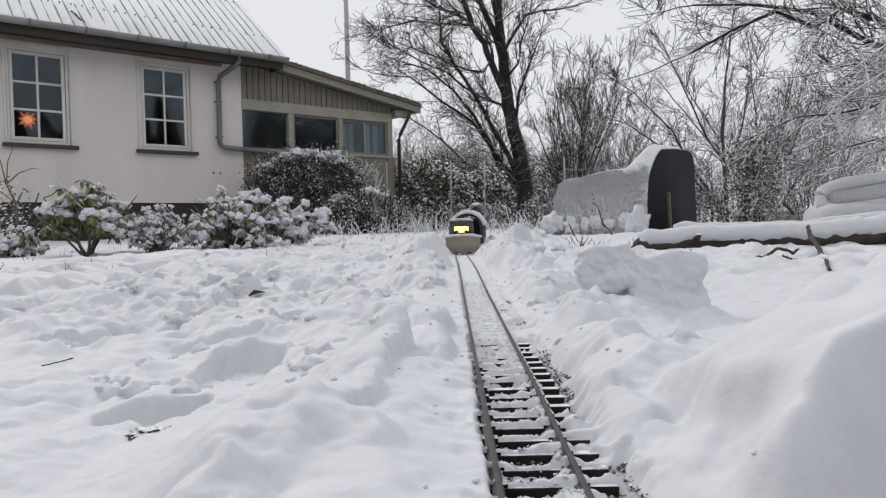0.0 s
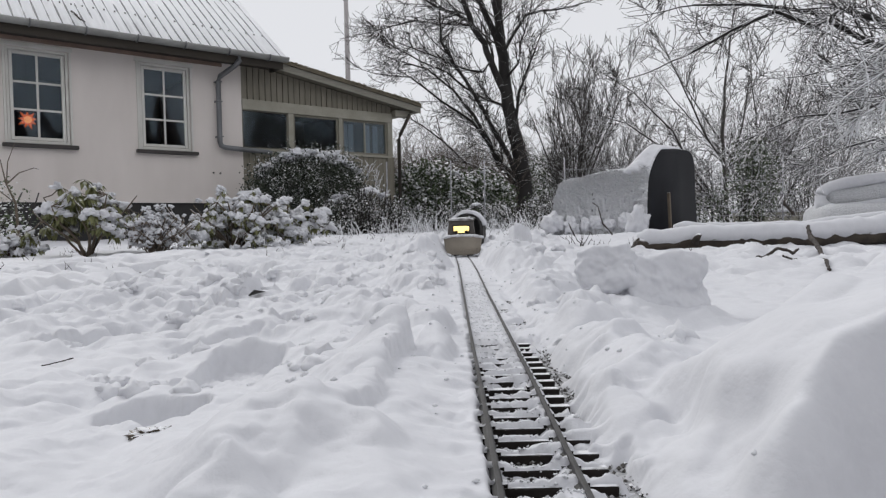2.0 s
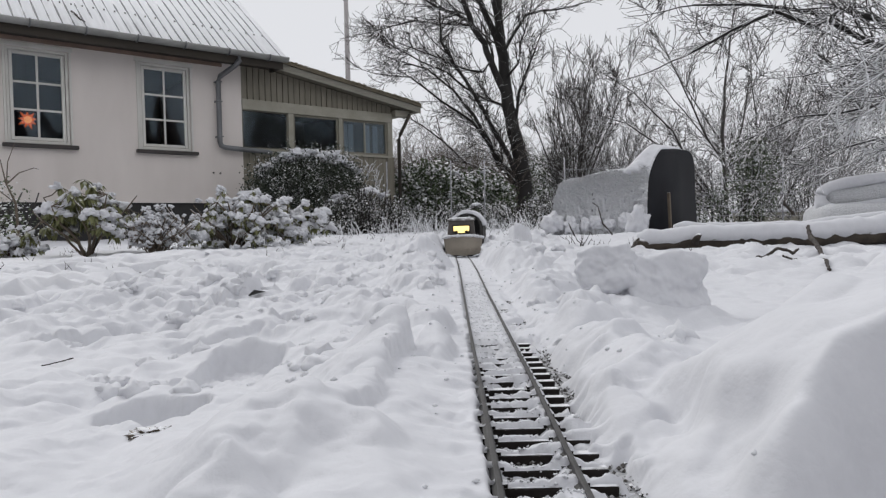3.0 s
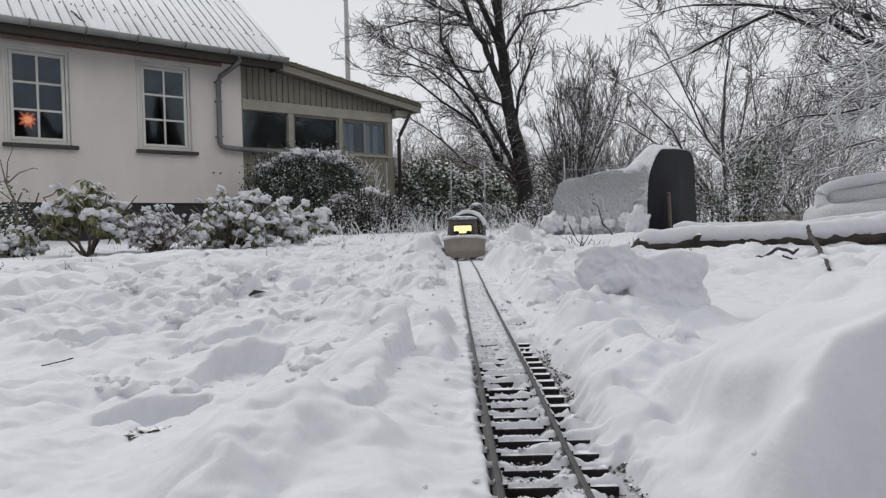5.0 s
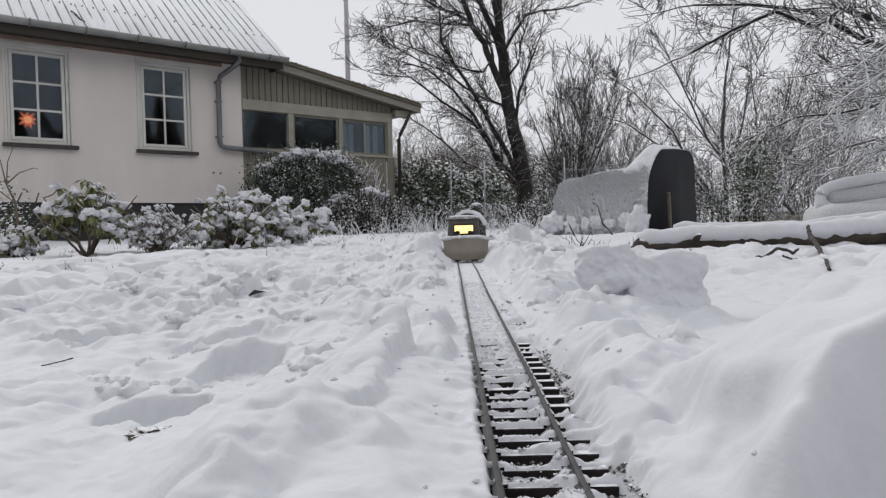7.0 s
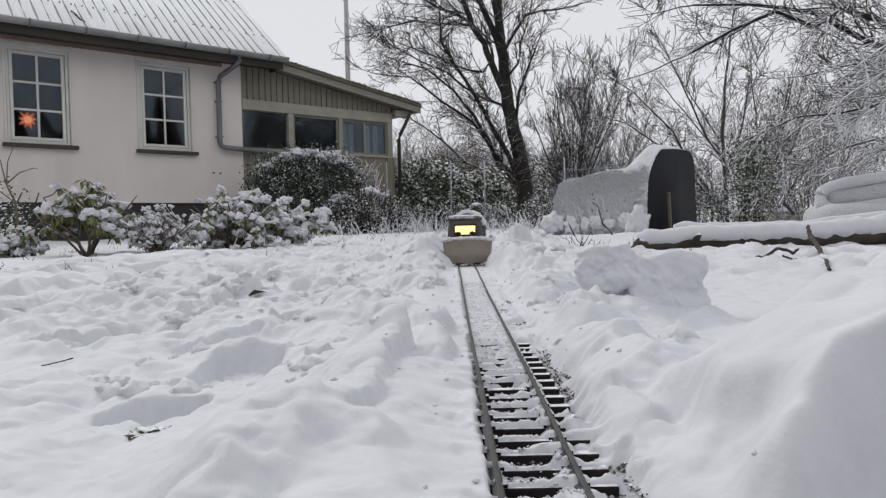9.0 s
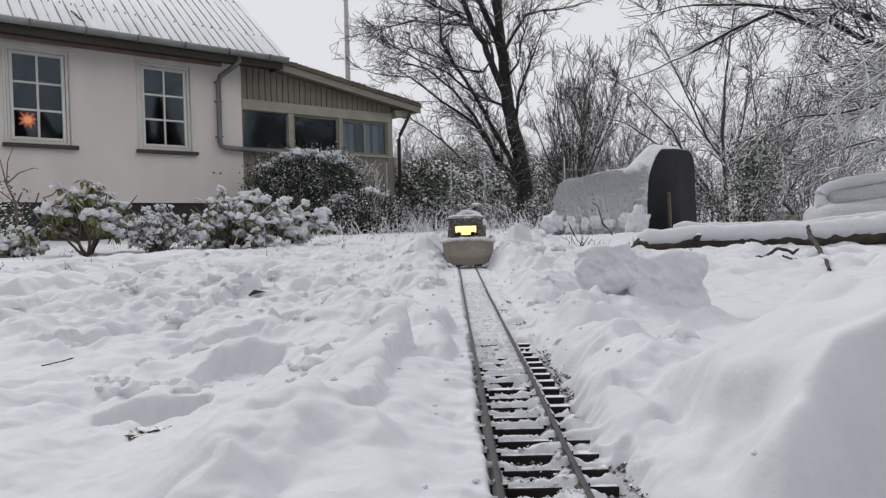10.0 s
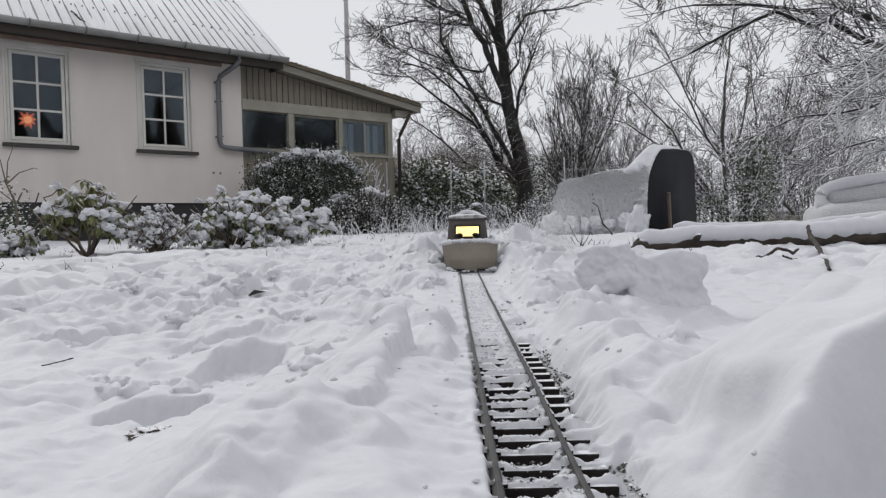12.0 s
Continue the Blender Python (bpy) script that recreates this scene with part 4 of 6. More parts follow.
    for z in (2.0, 2.28, 1.5):
        part("pipe_clip", boxes((0.775, 0.857, -0.116, 0.0, z, z + 0.02), bevel=0.004), ZINC, pipe)
    return h


def build_porch():
    p = thing("porch", HOUSE_POSE, "grey-green boarded porch with three windows and mossy roof", "porch")
    u0, u1 = 1.192, 3.88
    def roof_z(u):
        return 2.775 - 0.158 * (u - 1.19)
    # boards, one by one: gable strip above the band, breast wall below the windows
    def board(u, w, za, zb0, zb1, y, parent):
        v = [(u, y, za), (u + w, y, za), (u + w, y, zb1), (u, y, zb0)]
        v += [(a, y + 0.022, c) for a, b, c in v]
        mesh_object("board", v, [(0, 1, 2, 3), (4, 7, 6, 5), (0, 3, 7, 4), (1, 5, 6, 2), (3, 2, 6, 7), (0, 4, 5, 1)], BOARD, parent, flat=True)
    upper = part("upper_wall", boxes((u0, u1, 0.03, 0.09, 2.08, 2.12)), BOARD, p)
    n = 28
    for i in range(n):
        a = u0 + (u1 - u0) * i / n
        w = (u1 - u0) / n - 0.012
        board(a, w, 2.10, roof_z(a) - 0.135, roof_z(a + w) - 0.135, 0.004, upper)
    v = [(u0, 0.028, 2.1), (u1, 0.028, 2.1), (u1, 0.028, roof_z(u1) - 0.135), (u0, 0.028, roof_z(u0) - 0.135)]
    v += [(a, 0.09, c) for a, b, c in v]
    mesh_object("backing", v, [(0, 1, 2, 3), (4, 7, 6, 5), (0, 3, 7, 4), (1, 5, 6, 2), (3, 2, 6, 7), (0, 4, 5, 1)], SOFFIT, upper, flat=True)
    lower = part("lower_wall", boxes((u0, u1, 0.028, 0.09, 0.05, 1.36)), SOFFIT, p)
    for i in range(n):
        a = u0 + (u1 - u0) * i / n
        w = (u1 - u0) / n - 0.008
        board(a, w, 0.05, 1.36, 1.36, 0.004, lower)
    part("band", boxes((u0, u1 + 0.01, -0.018, 0.0, 1.945, 2.10), bevel=0.004), TRIM, p)
    part("bottom_rail", boxes((u0, u1, -0.020, 0.002, 1.345, 1.385), bevel=0.004), TRIM, p)
    for a, b in ((1.935, 2.02), (2.83, 2.90), (3.79, 3.89)):
        part("post", boxes((a, b, -0.012, 0.08, 1.385, 1.945), bevel=0.004), TRIM, p)
    frames = []
    for (a, b, z0, z1) in ((1.195, 1.933, 1.386, 1.944), (2.022, 2.828, 1.386, 1.944), (2.902, 3.788, 1.386, 1.944)):
        frames.append(frame_parts("window", p, a, b, z0, z1, 0.01, 0.05, 1, 1, 0.032 if a > 2 else 0.014, 0.02, BOARD))
    part("glazing_bar", boxes((3.33, 3.355, 0.012, 0.05, 1.42, 1.91)), TRIM, frames[2])
    for k, u in enumerate((3.0, 3.12, 3.45, 3.62)):
        part("curtain", boxes((u, u + 0.10, 0.16 + 0.01 * k, 0.175 + 0.01 * k, 1.40, 1.90), bevel=0.004), CURTAIN, p)
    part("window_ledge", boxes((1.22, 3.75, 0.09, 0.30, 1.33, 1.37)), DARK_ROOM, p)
    part("end_wall", boxes((3.80, 3.878, 0.09, 3.0, 0.05, roof_z(3.9) - 0.055)), BOARD, p)
    v = [(1.20, 2.9, 0.05), (3.79, 2.9, 0.05), (3.79, 2.9, roof_z(3.79) - 0.055), (1.20, 2.9, roof_z(1.2) - 0.055)]
    v += [(a_, 3.0, c_) for a_, b_, c_ in v]
    mesh_object("inner_wall", v, [(0, 1, 2, 3), (4, 7, 6, 5), (0, 3, 7, 4), (1, 5, 6, 2), (3, 2, 6, 7), (0, 4, 5, 1)], TRIM, p, flat=True)
    part("porch_floor", boxes((1.20, 3.79, 0.10, 2.9, 0.05, 0.12)), TRIM, p)
    part("corner_post", boxes((3.76, 3.90, -0.03, 0.003, 0.05, 1.345), bevel=0.005), BOARD, p)
    # lean-to roof with a thick, mossy edge
    a, b = 1.20, 4.34
    def slab(y0, y1, ta, tb, name, material, label=""):
        v = []
        for y in (y0, y1):
            v += [(a, y, roof_z(a) - ta), (b, y, roof_z(b) - ta), (b, y, roof_z(b) - tb), (a, y, roof_z(a) - tb)]
        return mesh_object(name, v, [(0, 1, 2, 3)[::-1], (4, 5, 6, 7), (0, 1, 5, 4), (2, 3, 7, 6), (1, 2, 6, 5), (0, 4, 7, 3)], material, p, label, flat=True)
    slab(-0.26, 3.2, 0.0, 0.05, "porch_roof", FELT, "mossy roofing felt dusted with snow")
    slab(-0.235, -0.20, 0.052, 0.155, "barge_board", BARGE)
    slab(-0.19, -0.01, 0.11, 0.13, "soffit", BOARD)
    rng = random.Random(8)
    bm = bmesh.new()
    for k in range(260):
        u = rng.uniform(1.7, 4.32)
        add_bm(bm, lump(rng, rng.uniform(0.02, 0.06), rng.uniform(0.015, 0.03), rng.uniform(0.010, 0.032), 1, 0.5), pose(u, -0.255 + rng.uniform(0, 0.04), roof_z(u) + 0.002))
    tagged(part("moss", bm, FELT, p, "ragged moss along the roof edge", flat=False), kind="stuff")
    part("end_beam", boxes((4.22, 4.33, -0.19, 3.1, roof_z(4.34) - 0.15, roof_z(4.34) - 0.053)), TRIM, p)
    tube_part("rain_pipe", [(4.16, -0.15, 2.09), (4.12, -0.15, 2.02), (3.97, -0.12, 1.74), (3.95, -0.11, 1.66), (3.95, -0.11, 0.1)], 0.03, SOFFIT, p, 10, "dark rain pipe")
    part("bracket_block", boxes((3.90, 4.20, -0.10, 0.0, 2.05, 2.16), bevel=0.006), TRIM, p)


def build_star():
    s = thing("christmas_star", HOUSE_POSE @ pose(-1.535, 0.22, 1.60, 0, 0, 0), "glowing orange paper Christmas star hanging in the window", "paper star")
    bm = bmesh.new()
    for k in range(9):
        a = 2 * math.pi * k / 9 + 0.2
        d = Vector((math.cos(a), 0, math.sin(a)))
        s2 = Vector((-math.sin(a), 0, math.cos(a)))
        L = 0.125 if k % 2 else 0.105
        vs = [bm.verts.new(c) for c in (d * L, d * 0.045 + s2 * 0.024 + Vector((0, -0.02, 0)), d * 0.045 - s2 * 0.024 + Vector((0, -0.02, 0)), d * 0.03 + Vector((0, 0.025, 0)))]
        for q in ((0, 1, 2), (0, 3, 1), (0, 2, 3), (1, 3, 2)):
            bm.faces.new([vs[i] for i in q])
    part("points", bm, STAR, s)
    bm = bmesh.new()
    bmesh.ops.create_icosphere(bm, subdivisions=2, radius=0.050)
    part("core", bm, STAR_CORE, s, flat=True)
    tube_part("cord", [(0, 0, 0.05), (0, 0, 0.82)], 0.003, BLACK, s, 5)


def wall_plugs():
    for u, z in ((0.735, 1.0), (0.835, 0.995)):
        o = thing("wall_plug", HOUSE_POSE @ pose(u, 0, z), "small dark plug set in the rendered wall", "wall plug", "plugs in the wall")
        bm = bmesh.new()
        bmesh.ops.create_cone(bm, cap_ends=True, segments=12, radius1=0.014, radius2=0.011, depth=0.02, matrix=Matrix.Rotation(math.pi / 2, 4, "X"))
        part("head", bm, SILL, o).matrix_basis = pose(0, -0.006, 0)


build_house()
wall_plugs()
build_porch()
build_star()


# ---- flagpole ----
def build_pole():
    p = thing("flagpole", pose(-2.80, 22, 0), "tall plain white flagpole behind the porch", "flagpole")
    tube_part("shaft", [(0, 0, 0), (0, 0, 6), (0, 0, 12)], [0.085, 0.075, 0.04], POLE, p, 14)
    bm = bmesh.new()
    bmesh.ops.create_uvsphere(bm, u_segments=14, v_segments=8, radius=0.08)
    part("finial", bm, POLE, p, flat=False).matrix_basis = pose(0, 0, 12.05)


build_pole()


# ---- trees ----
def grow(t, rng, p, d, length, r, level, spec):
    """One branch and all that springs from it."""
    n = max(4, min(9, int(length / spec["step"])))
    bend = Vector((rng.gauss(0, 0.10), rng.gauss(0, 0.10), rng.gauss(0, 0.06)))
    pts, rad, dirs = [p.copy()], [r], [d.copy()]
    tip = max(spec["rmin"], r * (0.45 if level else 0.35))
    for i in range(n):
        wob = spec["wobble"] * (0.5 if level == 0 else 1)
        d = (d + bend * (1 if level else 0.2) + Vector((rng.gauss(0, wob), rng.gauss(0, wob), rng.gauss(0, wob * 0.7))) + Vector((0, 0, spec["lift"] * (1 if level else 0.3)))).normalized()
        p = p + d * (length / n)
        pts.append(p.copy())
        rad.append(r + (tip - r) * (i + 1) / n)
        dirs.append(d.copy())
    t.add(pts, rad, 6 if r > 0.05 else (4 if r > 0.016 else 3))
    if level >= spec["levels"]:
        return
    k = spec["kids"][min(level, len(spec["kids"]) - 1)]
    for j in range(k):
        s = rng.uniform(spec["bare"] if level == 0 else 0.12, 1.0)
        i = min(n, int(s * n + 0.5))
        axis = Vector((rng.gauss(0, 1), rng.gauss(0, 1), rng.gauss(0, 1))).cross(dirs[i])
        if axis.length < 1e-3:
            continue
        ang = radians(rng.uniform(*spec["angle"]))
        cd = (Matrix.Rotation(ang, 3, axis.normalized()) @ dirs[i])
        cl = length * rng.uniform(*spec["ratio"]) * (1.15 - 0.45 * s)
        cr = max(spec["rmin"], min(rad[i] * 0.75, rad[i] * rng.uniform(0.4, 0.65)))
        if cl > spec["lmin"]:
            grow(t, rng, pts[i], cd, cl, cr, level + 1, spec)


SPEC = dict(step=0.28, rmin=0.0036, wobble=0.13, lift=0.05, levels=4, kids=(9, 7, 7, 6), bare=0.3, angle=(22, 55), ratio=(0.42, 0.7), lmin=0.15)


def tree(name, m, label, limbs, spec, seed, bark, twig, category="tree", group=""):
    """limbs: start, bent way points and radius of each main stem; the rest grows from them."""
    rng = random.Random(seed)
    ob = thing(name, m, label, category, group)
    trunk, crown = Tubes(), Tubes()
    for pts, r0, r1, kids, klen in limbs:
        P = [Vector(q) for q in pts]
        fine = []
        for a, b in zip(P, P[1:]):
            k = max(2, int((b - a).length / 0.3))
            fine += [a.lerp(b, i / k) + Vector((rng.gauss(0, 0.012), rng.gauss(0, 0.012), 0)) for i in range(k)]
        fine.append(P[-1])
        n = len(fine)
        rad = [r0 + (r1 - r0) * i / (n - 1) for i in range(n)]
        trunk.add(fine, rad, 9 if r0 > 0.08 else 6)
        for j in range(kids):
            s = rng.uniform(0.12, 1.0)
            i = min(n - 2, int(s * n))
            d0 = (fine[i + 1] - fine[i]).normalized()
            axis = Vector((rng.gauss(0, 1), rng.gauss(0, 1), rng.gauss(0, 0.5))).cross(d0).normalized()
            cd = Matrix.Rotation(radians(rng.uniform(*spec["angle"])), 3, axis) @ d0
            grow(crown, rng, fine[i], cd, klen * rng.uniform(0.55, 1.1) * (1.1 - 0.45 * s), max(spec["rmin"], min(rad[i] * 0.5, klen * 0.016)), 2, spec)
        grow(crown, rng, fine[-1], (fine[-1] - fine[-2]).normalized(), klen * 0.9, r1, 2, spec)
    trunk.make("trunk", bark, ob)
    crown.make("crown", twig, ob)
    return ob


def main_tree():
    s = dict(SPEC, levels=4, kids=(6, 5, 5, 3), lift=0.012, wobble=0.085, angle=(22, 50), rmin=0.0052, ratio=(0.45, 0.8), step=0.2)
    limbs = [
        ([(-0.02, 0, 0), (0.02, 0, 0.7), (0.0, 0, 1.25), (-0.14, 0, 1.94), (-0.27, 0.05, 2.5), (-0.33, 0.05, 3.06), (-0.38, 0.1, 3.67), (-0.41, 0.1, 4.17), (-0.46, 0.1, 4.78), (-0.48, 0.1, 5.3), (-0.55, 0.2, 7.0)], 0.20, 0.055, 5, 1.4),
        ([(-0.39, 0.05, 3.12), (-0.57, -0.1, 3.49), (-0.72, -0.2, 3.80), (-0.84, -0.2, 4.15), (-1.08, -0.2, 4.55), (-1.22, -0.3, 4.93), (-1.36, -0.3, 5.3), (-1.8, -0.3, 6.4)], 0.085, 0.045, 8, 1.4),
        ([(-0.40, 0.1, 3.92), (-0.58, 0.0, 4.36), (-0.76, -0.1, 4.79), (-0.93, -0.2, 5.2), (-1.1, -0.2, 6.2)], 0.085, 0.045, 7, 1.3),
        ([(-0.40, 0.1, 4.1), (-0.52, -0.3, 4.6), (-0.66, -0.5, 5.1), (-0.75, -0.6, 6.0)], 0.07, 0.035, 6, 1.2),
        ([(-1.12, -0.2, 4.62), (-1.44, -0.3, 4.75), (-1.87, -0.4, 4.91), (-2.3, -0.5, 5.17), (-2.9, -0.5, 5.3)], 0.042, 0.018, 20, 1.1),
        ([(-1.12, -0.2, 4.56), (-1.75, 0.1, 4.69), (-2.37, 0.3, 4.83), (-2.87, 0.3, 4.72), (-3.30, 0.3, 4.61)], 0.036, 0.014, 24, 0.9),
        ([(-0.36, 0, 3.36), (-0.10, -0.2, 3.67), (-0.03, -0.3, 4.1), (0.1, -0.4, 4.5)], 0.035, 0.014, 10, 0.8),
        ([(-0.37, 0, 3.98), (-0.15, 0.2, 4.41), (0.17, 0.3, 4.89), (0.55, 0.4, 5.01), (0.92, 0.4, 5.03), (1.17, 0.4, 5.08)], 0.045, 0.018, 12, 0.8),
        ([(-0.16, 0, 2.40), (-0.08, -0.2, 3.05), (0.05, -0.3, 3.42), (0.3, -0.4, 4.0)], 0.042, 0.016, 14, 0.9),
        ([(0.0, 0, 1.10), (-0.20, -0.1, 1.35), (-0.51, -0.3, 1.94), (-0.81, -0.4, 2.51), (-1.11, -0.5, 3.01), (-1.47, -0.6, 3.52), (-1.77, -0.7, 4.08), (-1.80, -0.7, 4.51)], 0.075, 0.018, 26, 1.0),
        ([(-0.1, 0.1, 0.95), (-0.53, 0.2, 1.48), (-0.76, 0.3, 2.07), (-1.06, 0.4, 2.64), (-1.54, 0.5, 3.27), (-2.09, 0.6, 3.78), (-2.82, 0.7, 4.04)], 0.060, 0.014, 30, 1.0),
        ([(-0.04, 0, 1.00), (-0.64, -0.2, 1.70), (-1.13, -0.4, 2.39), (-1.80, -0.5, 2.84), (-2.47, -0.6, 3.35), (-3.09, -0.6, 3.43)], 0.048, 0.012, 30, 0.9),
        ([(-0.1, 0.2, 0.9), (-0.9, 0.3, 1.40), (-1.27, 0.5, 1.59), (-1.76, 0.6, 2.10), (-2.24, 0.6, 2.48), (-2.7, 0.6, 2.75)], 0.040, 0.012, 22, 0.8),
        ([(-0.34, 0.05, 2.78), (-0.92, 0.3, 3.07), (-1.23, 0.5, 3.32), (-1.65, 0.6, 3.70), (-2.27, 0.6, 3.97), (-3.10, 0.6, 4.45)], 0.040, 0.012, 28, 0.9),
        ([(-0.70, -0.2, 3.75), (-0.91, -0.4, 3.47), (-1.35, -0.5, 3.54), (-2.02, -0.6, 3.84), (-2.70, -0.6, 4.10)], 0.030, 0.011, 22, 0.8),
    ]
    tree("tree", pose(1.85, 16, 0.06), "large bare tree with dark leaning trunk and snow-lined boughs", limbs, s, 11, BARK, TWIG)


def bush_tree(name, m, label, seed, height, spread, stems, kids, klen, twig=None, r=0.03, group="", spec=None):
    rng = random.Random(seed)
    limbs = []
    for k in range(stems):
        a = rng.uniform(0, 2 * math.pi)
        lean = spread * rng.uniform(0.2, 1.0)
        h = height * rng.uniform(0.7, 1.0)
        p1 = (math.cos(a) * lean * 0.25, math.sin(a) * lean * 0.25, h * 0.35)
        p2 = (math.cos(a) * lean * 0.6, math.sin(a) * lean * 0.6, h * 0.7)
        p3 = (math.cos(a) * lean * 0.9, math.sin(a) * lean * 0.9, h)
        limbs.append(([(rng.gauss(0, 0.08), rng.gauss(0, 0.08), 0), p1, p2, p3], r * rng.uniform(0.7, 1.2), r * 0.3, kids, klen))
    return tree(name, m, label, limbs, spec or dict(SPEC, levels=4, kids=(6, 6, 6, 4), angle=(16, 46), lift=0.035, rmin=0.0036, wobble=0.11, ratio=(0.4, 0.75)), seed, twig or TWIG, twig or TWIG, group=group)


UPRIGHT = dict(SPEC, levels=4, kids=(6, 6, 6, 4), angle=(14, 34), lift=0.08, rmin=0.0050, wobble=0.09, ratio=(0.4, 0.75))
main_tree()
bush_tree("tree", pose(3.05, 16.5, 0.06), "many-stemmed bare tree with fine upright snowy twigs", 21, 3.3, 1.4, 12, 9, 1.1, r=0.030, twig=MID_TWIG, spec=UPRIGHT)
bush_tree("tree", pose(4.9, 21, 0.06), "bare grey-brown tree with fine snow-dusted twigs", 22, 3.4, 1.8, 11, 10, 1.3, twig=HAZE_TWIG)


def fan_tree():
    """Stems that fan out low from one stool, the longest bowing over to one side."""
    s = dict(SPEC, levels=4, kids=(6, 5, 5, 4), lift=0.025, wobble=0.12, angle=(18, 48), rmin=0.0052, ratio=(0.4, 0.72))
    limbs = [
        ([(0, 0, 0), (0.0, 0, 0.9), (-0.05, 0, 1.8), (0.05, 0, 3.0), (0.2, 0, 4.2)], 0.045, 0.014, 14, 1.0),
        ([(0, 0, 0.3), (-0.5, 0.1, 1.0), (-0.95, 0.2, 1.9), (-1.7, 0.3, 2.7), (-2.3, 0.3, 3.1)], 0.030, 0.008, 20, 0.9),
        ([(0, 0, 0.2), (-0.6, -0.2, 0.8), (-1.3, -0.3, 1.5), (-2.0, -0.3, 2.0), (-2.6, -0.3, 2.2)], 0.026, 0.008, 20, 0.9),
        ([(0, 0, 0.2), (-0.7, 0, 0.5), (-1.5, 0.1, 0.9), (-2.1, 0.2, 1.4)], 0.024, 0.008, 20, 0.8),
        ([(-0.02, 0, 1.2), (-0.4, 0.2, 2.0), (-0.8, 0.3, 3.0), (-1.2, 0.3, 3.8)], 0.026, 0.009, 18, 0.9),
        ([(0, 0, 1.0), (0.35, 0, 1.9), (0.55, 0.1, 2.9), (0.9, 0.1, 3.6)], 0.026, 0.009, 18, 0.9),
        ([(0, 0, 0.6), (0.7, -0.1, 1.3), (1.4, -0.2, 1.9), (2.0, -0.2, 2.2)], 0.026, 0.008, 18, 0.9),
    ]
    tree("tree", pose(5.6, 14.0, 0.06), "bare many-stemmed tree with fanned snowy branches", limbs, s, 23, MID_TWIG, MID_TWIG)


fan_tree()
bush_tree("tree", pose(8.2, 18, 0.06), "tall bare tree with snow-lined spreading branches", 24, 3.9, 3.2, 9, 10, 1.4, r=0.034, twig=MID_TWIG)
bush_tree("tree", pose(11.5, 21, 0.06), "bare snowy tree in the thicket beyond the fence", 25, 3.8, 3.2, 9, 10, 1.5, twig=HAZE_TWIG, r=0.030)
bush_tree("tree", pose(0.2, 21, 0.06), "bare low thicket tree behind the hedge", 26, 1.9, 1.6, 12, 10, 0.8, twig=BROWN_TWIG)


# ---- foliage ----
class Leaves:
    def __init__(self):
        self.v, self.f = [], []

    def add(self, p, d, up, length, width, fold=0.25):
        side = d.cross(up).normalized()
        n = side.cross(d).normalized()
        b = len(self.v)
        mid = p + d * (length * 0.5)
        self.v += [p, mid + side * width * 0.5 + n * width * fold * 0.5, p + d * length - n * length * 0.10, mid - side * width * 0.5 + n * width * fold * 0.5, mid]
        self.f += [(b, b + 4, b + 1), (b + 1, b + 4, b + 2), (b, b + 3, b + 4), (b + 3, b + 2, b + 4)]

    def make(self, name, material, parent, label=""):
        ob = mesh_object(name, self.v, self.f, material, parent, label, flat=True)
        return tagged(ob, kind="stuff")


PAD_RNG = random.Random(31)
PADS = []
for _ in range(7):
    bm = lump(PAD_RNG, 1.0, 0.85, 0.75, 3, 0.75, 0.45, 1.3)
    PADS.append(part("snow_pad_shape", bm, SNOW_LUMP, flat=False))


def pad(parent, m):
    """A pillow of snow: one of a few shared shapes."""
    ob = new("snow_pad", PAD_RNG.choice(PADS).data)
    ob.parent = parent
    ob.matrix_basis = m
    return ob


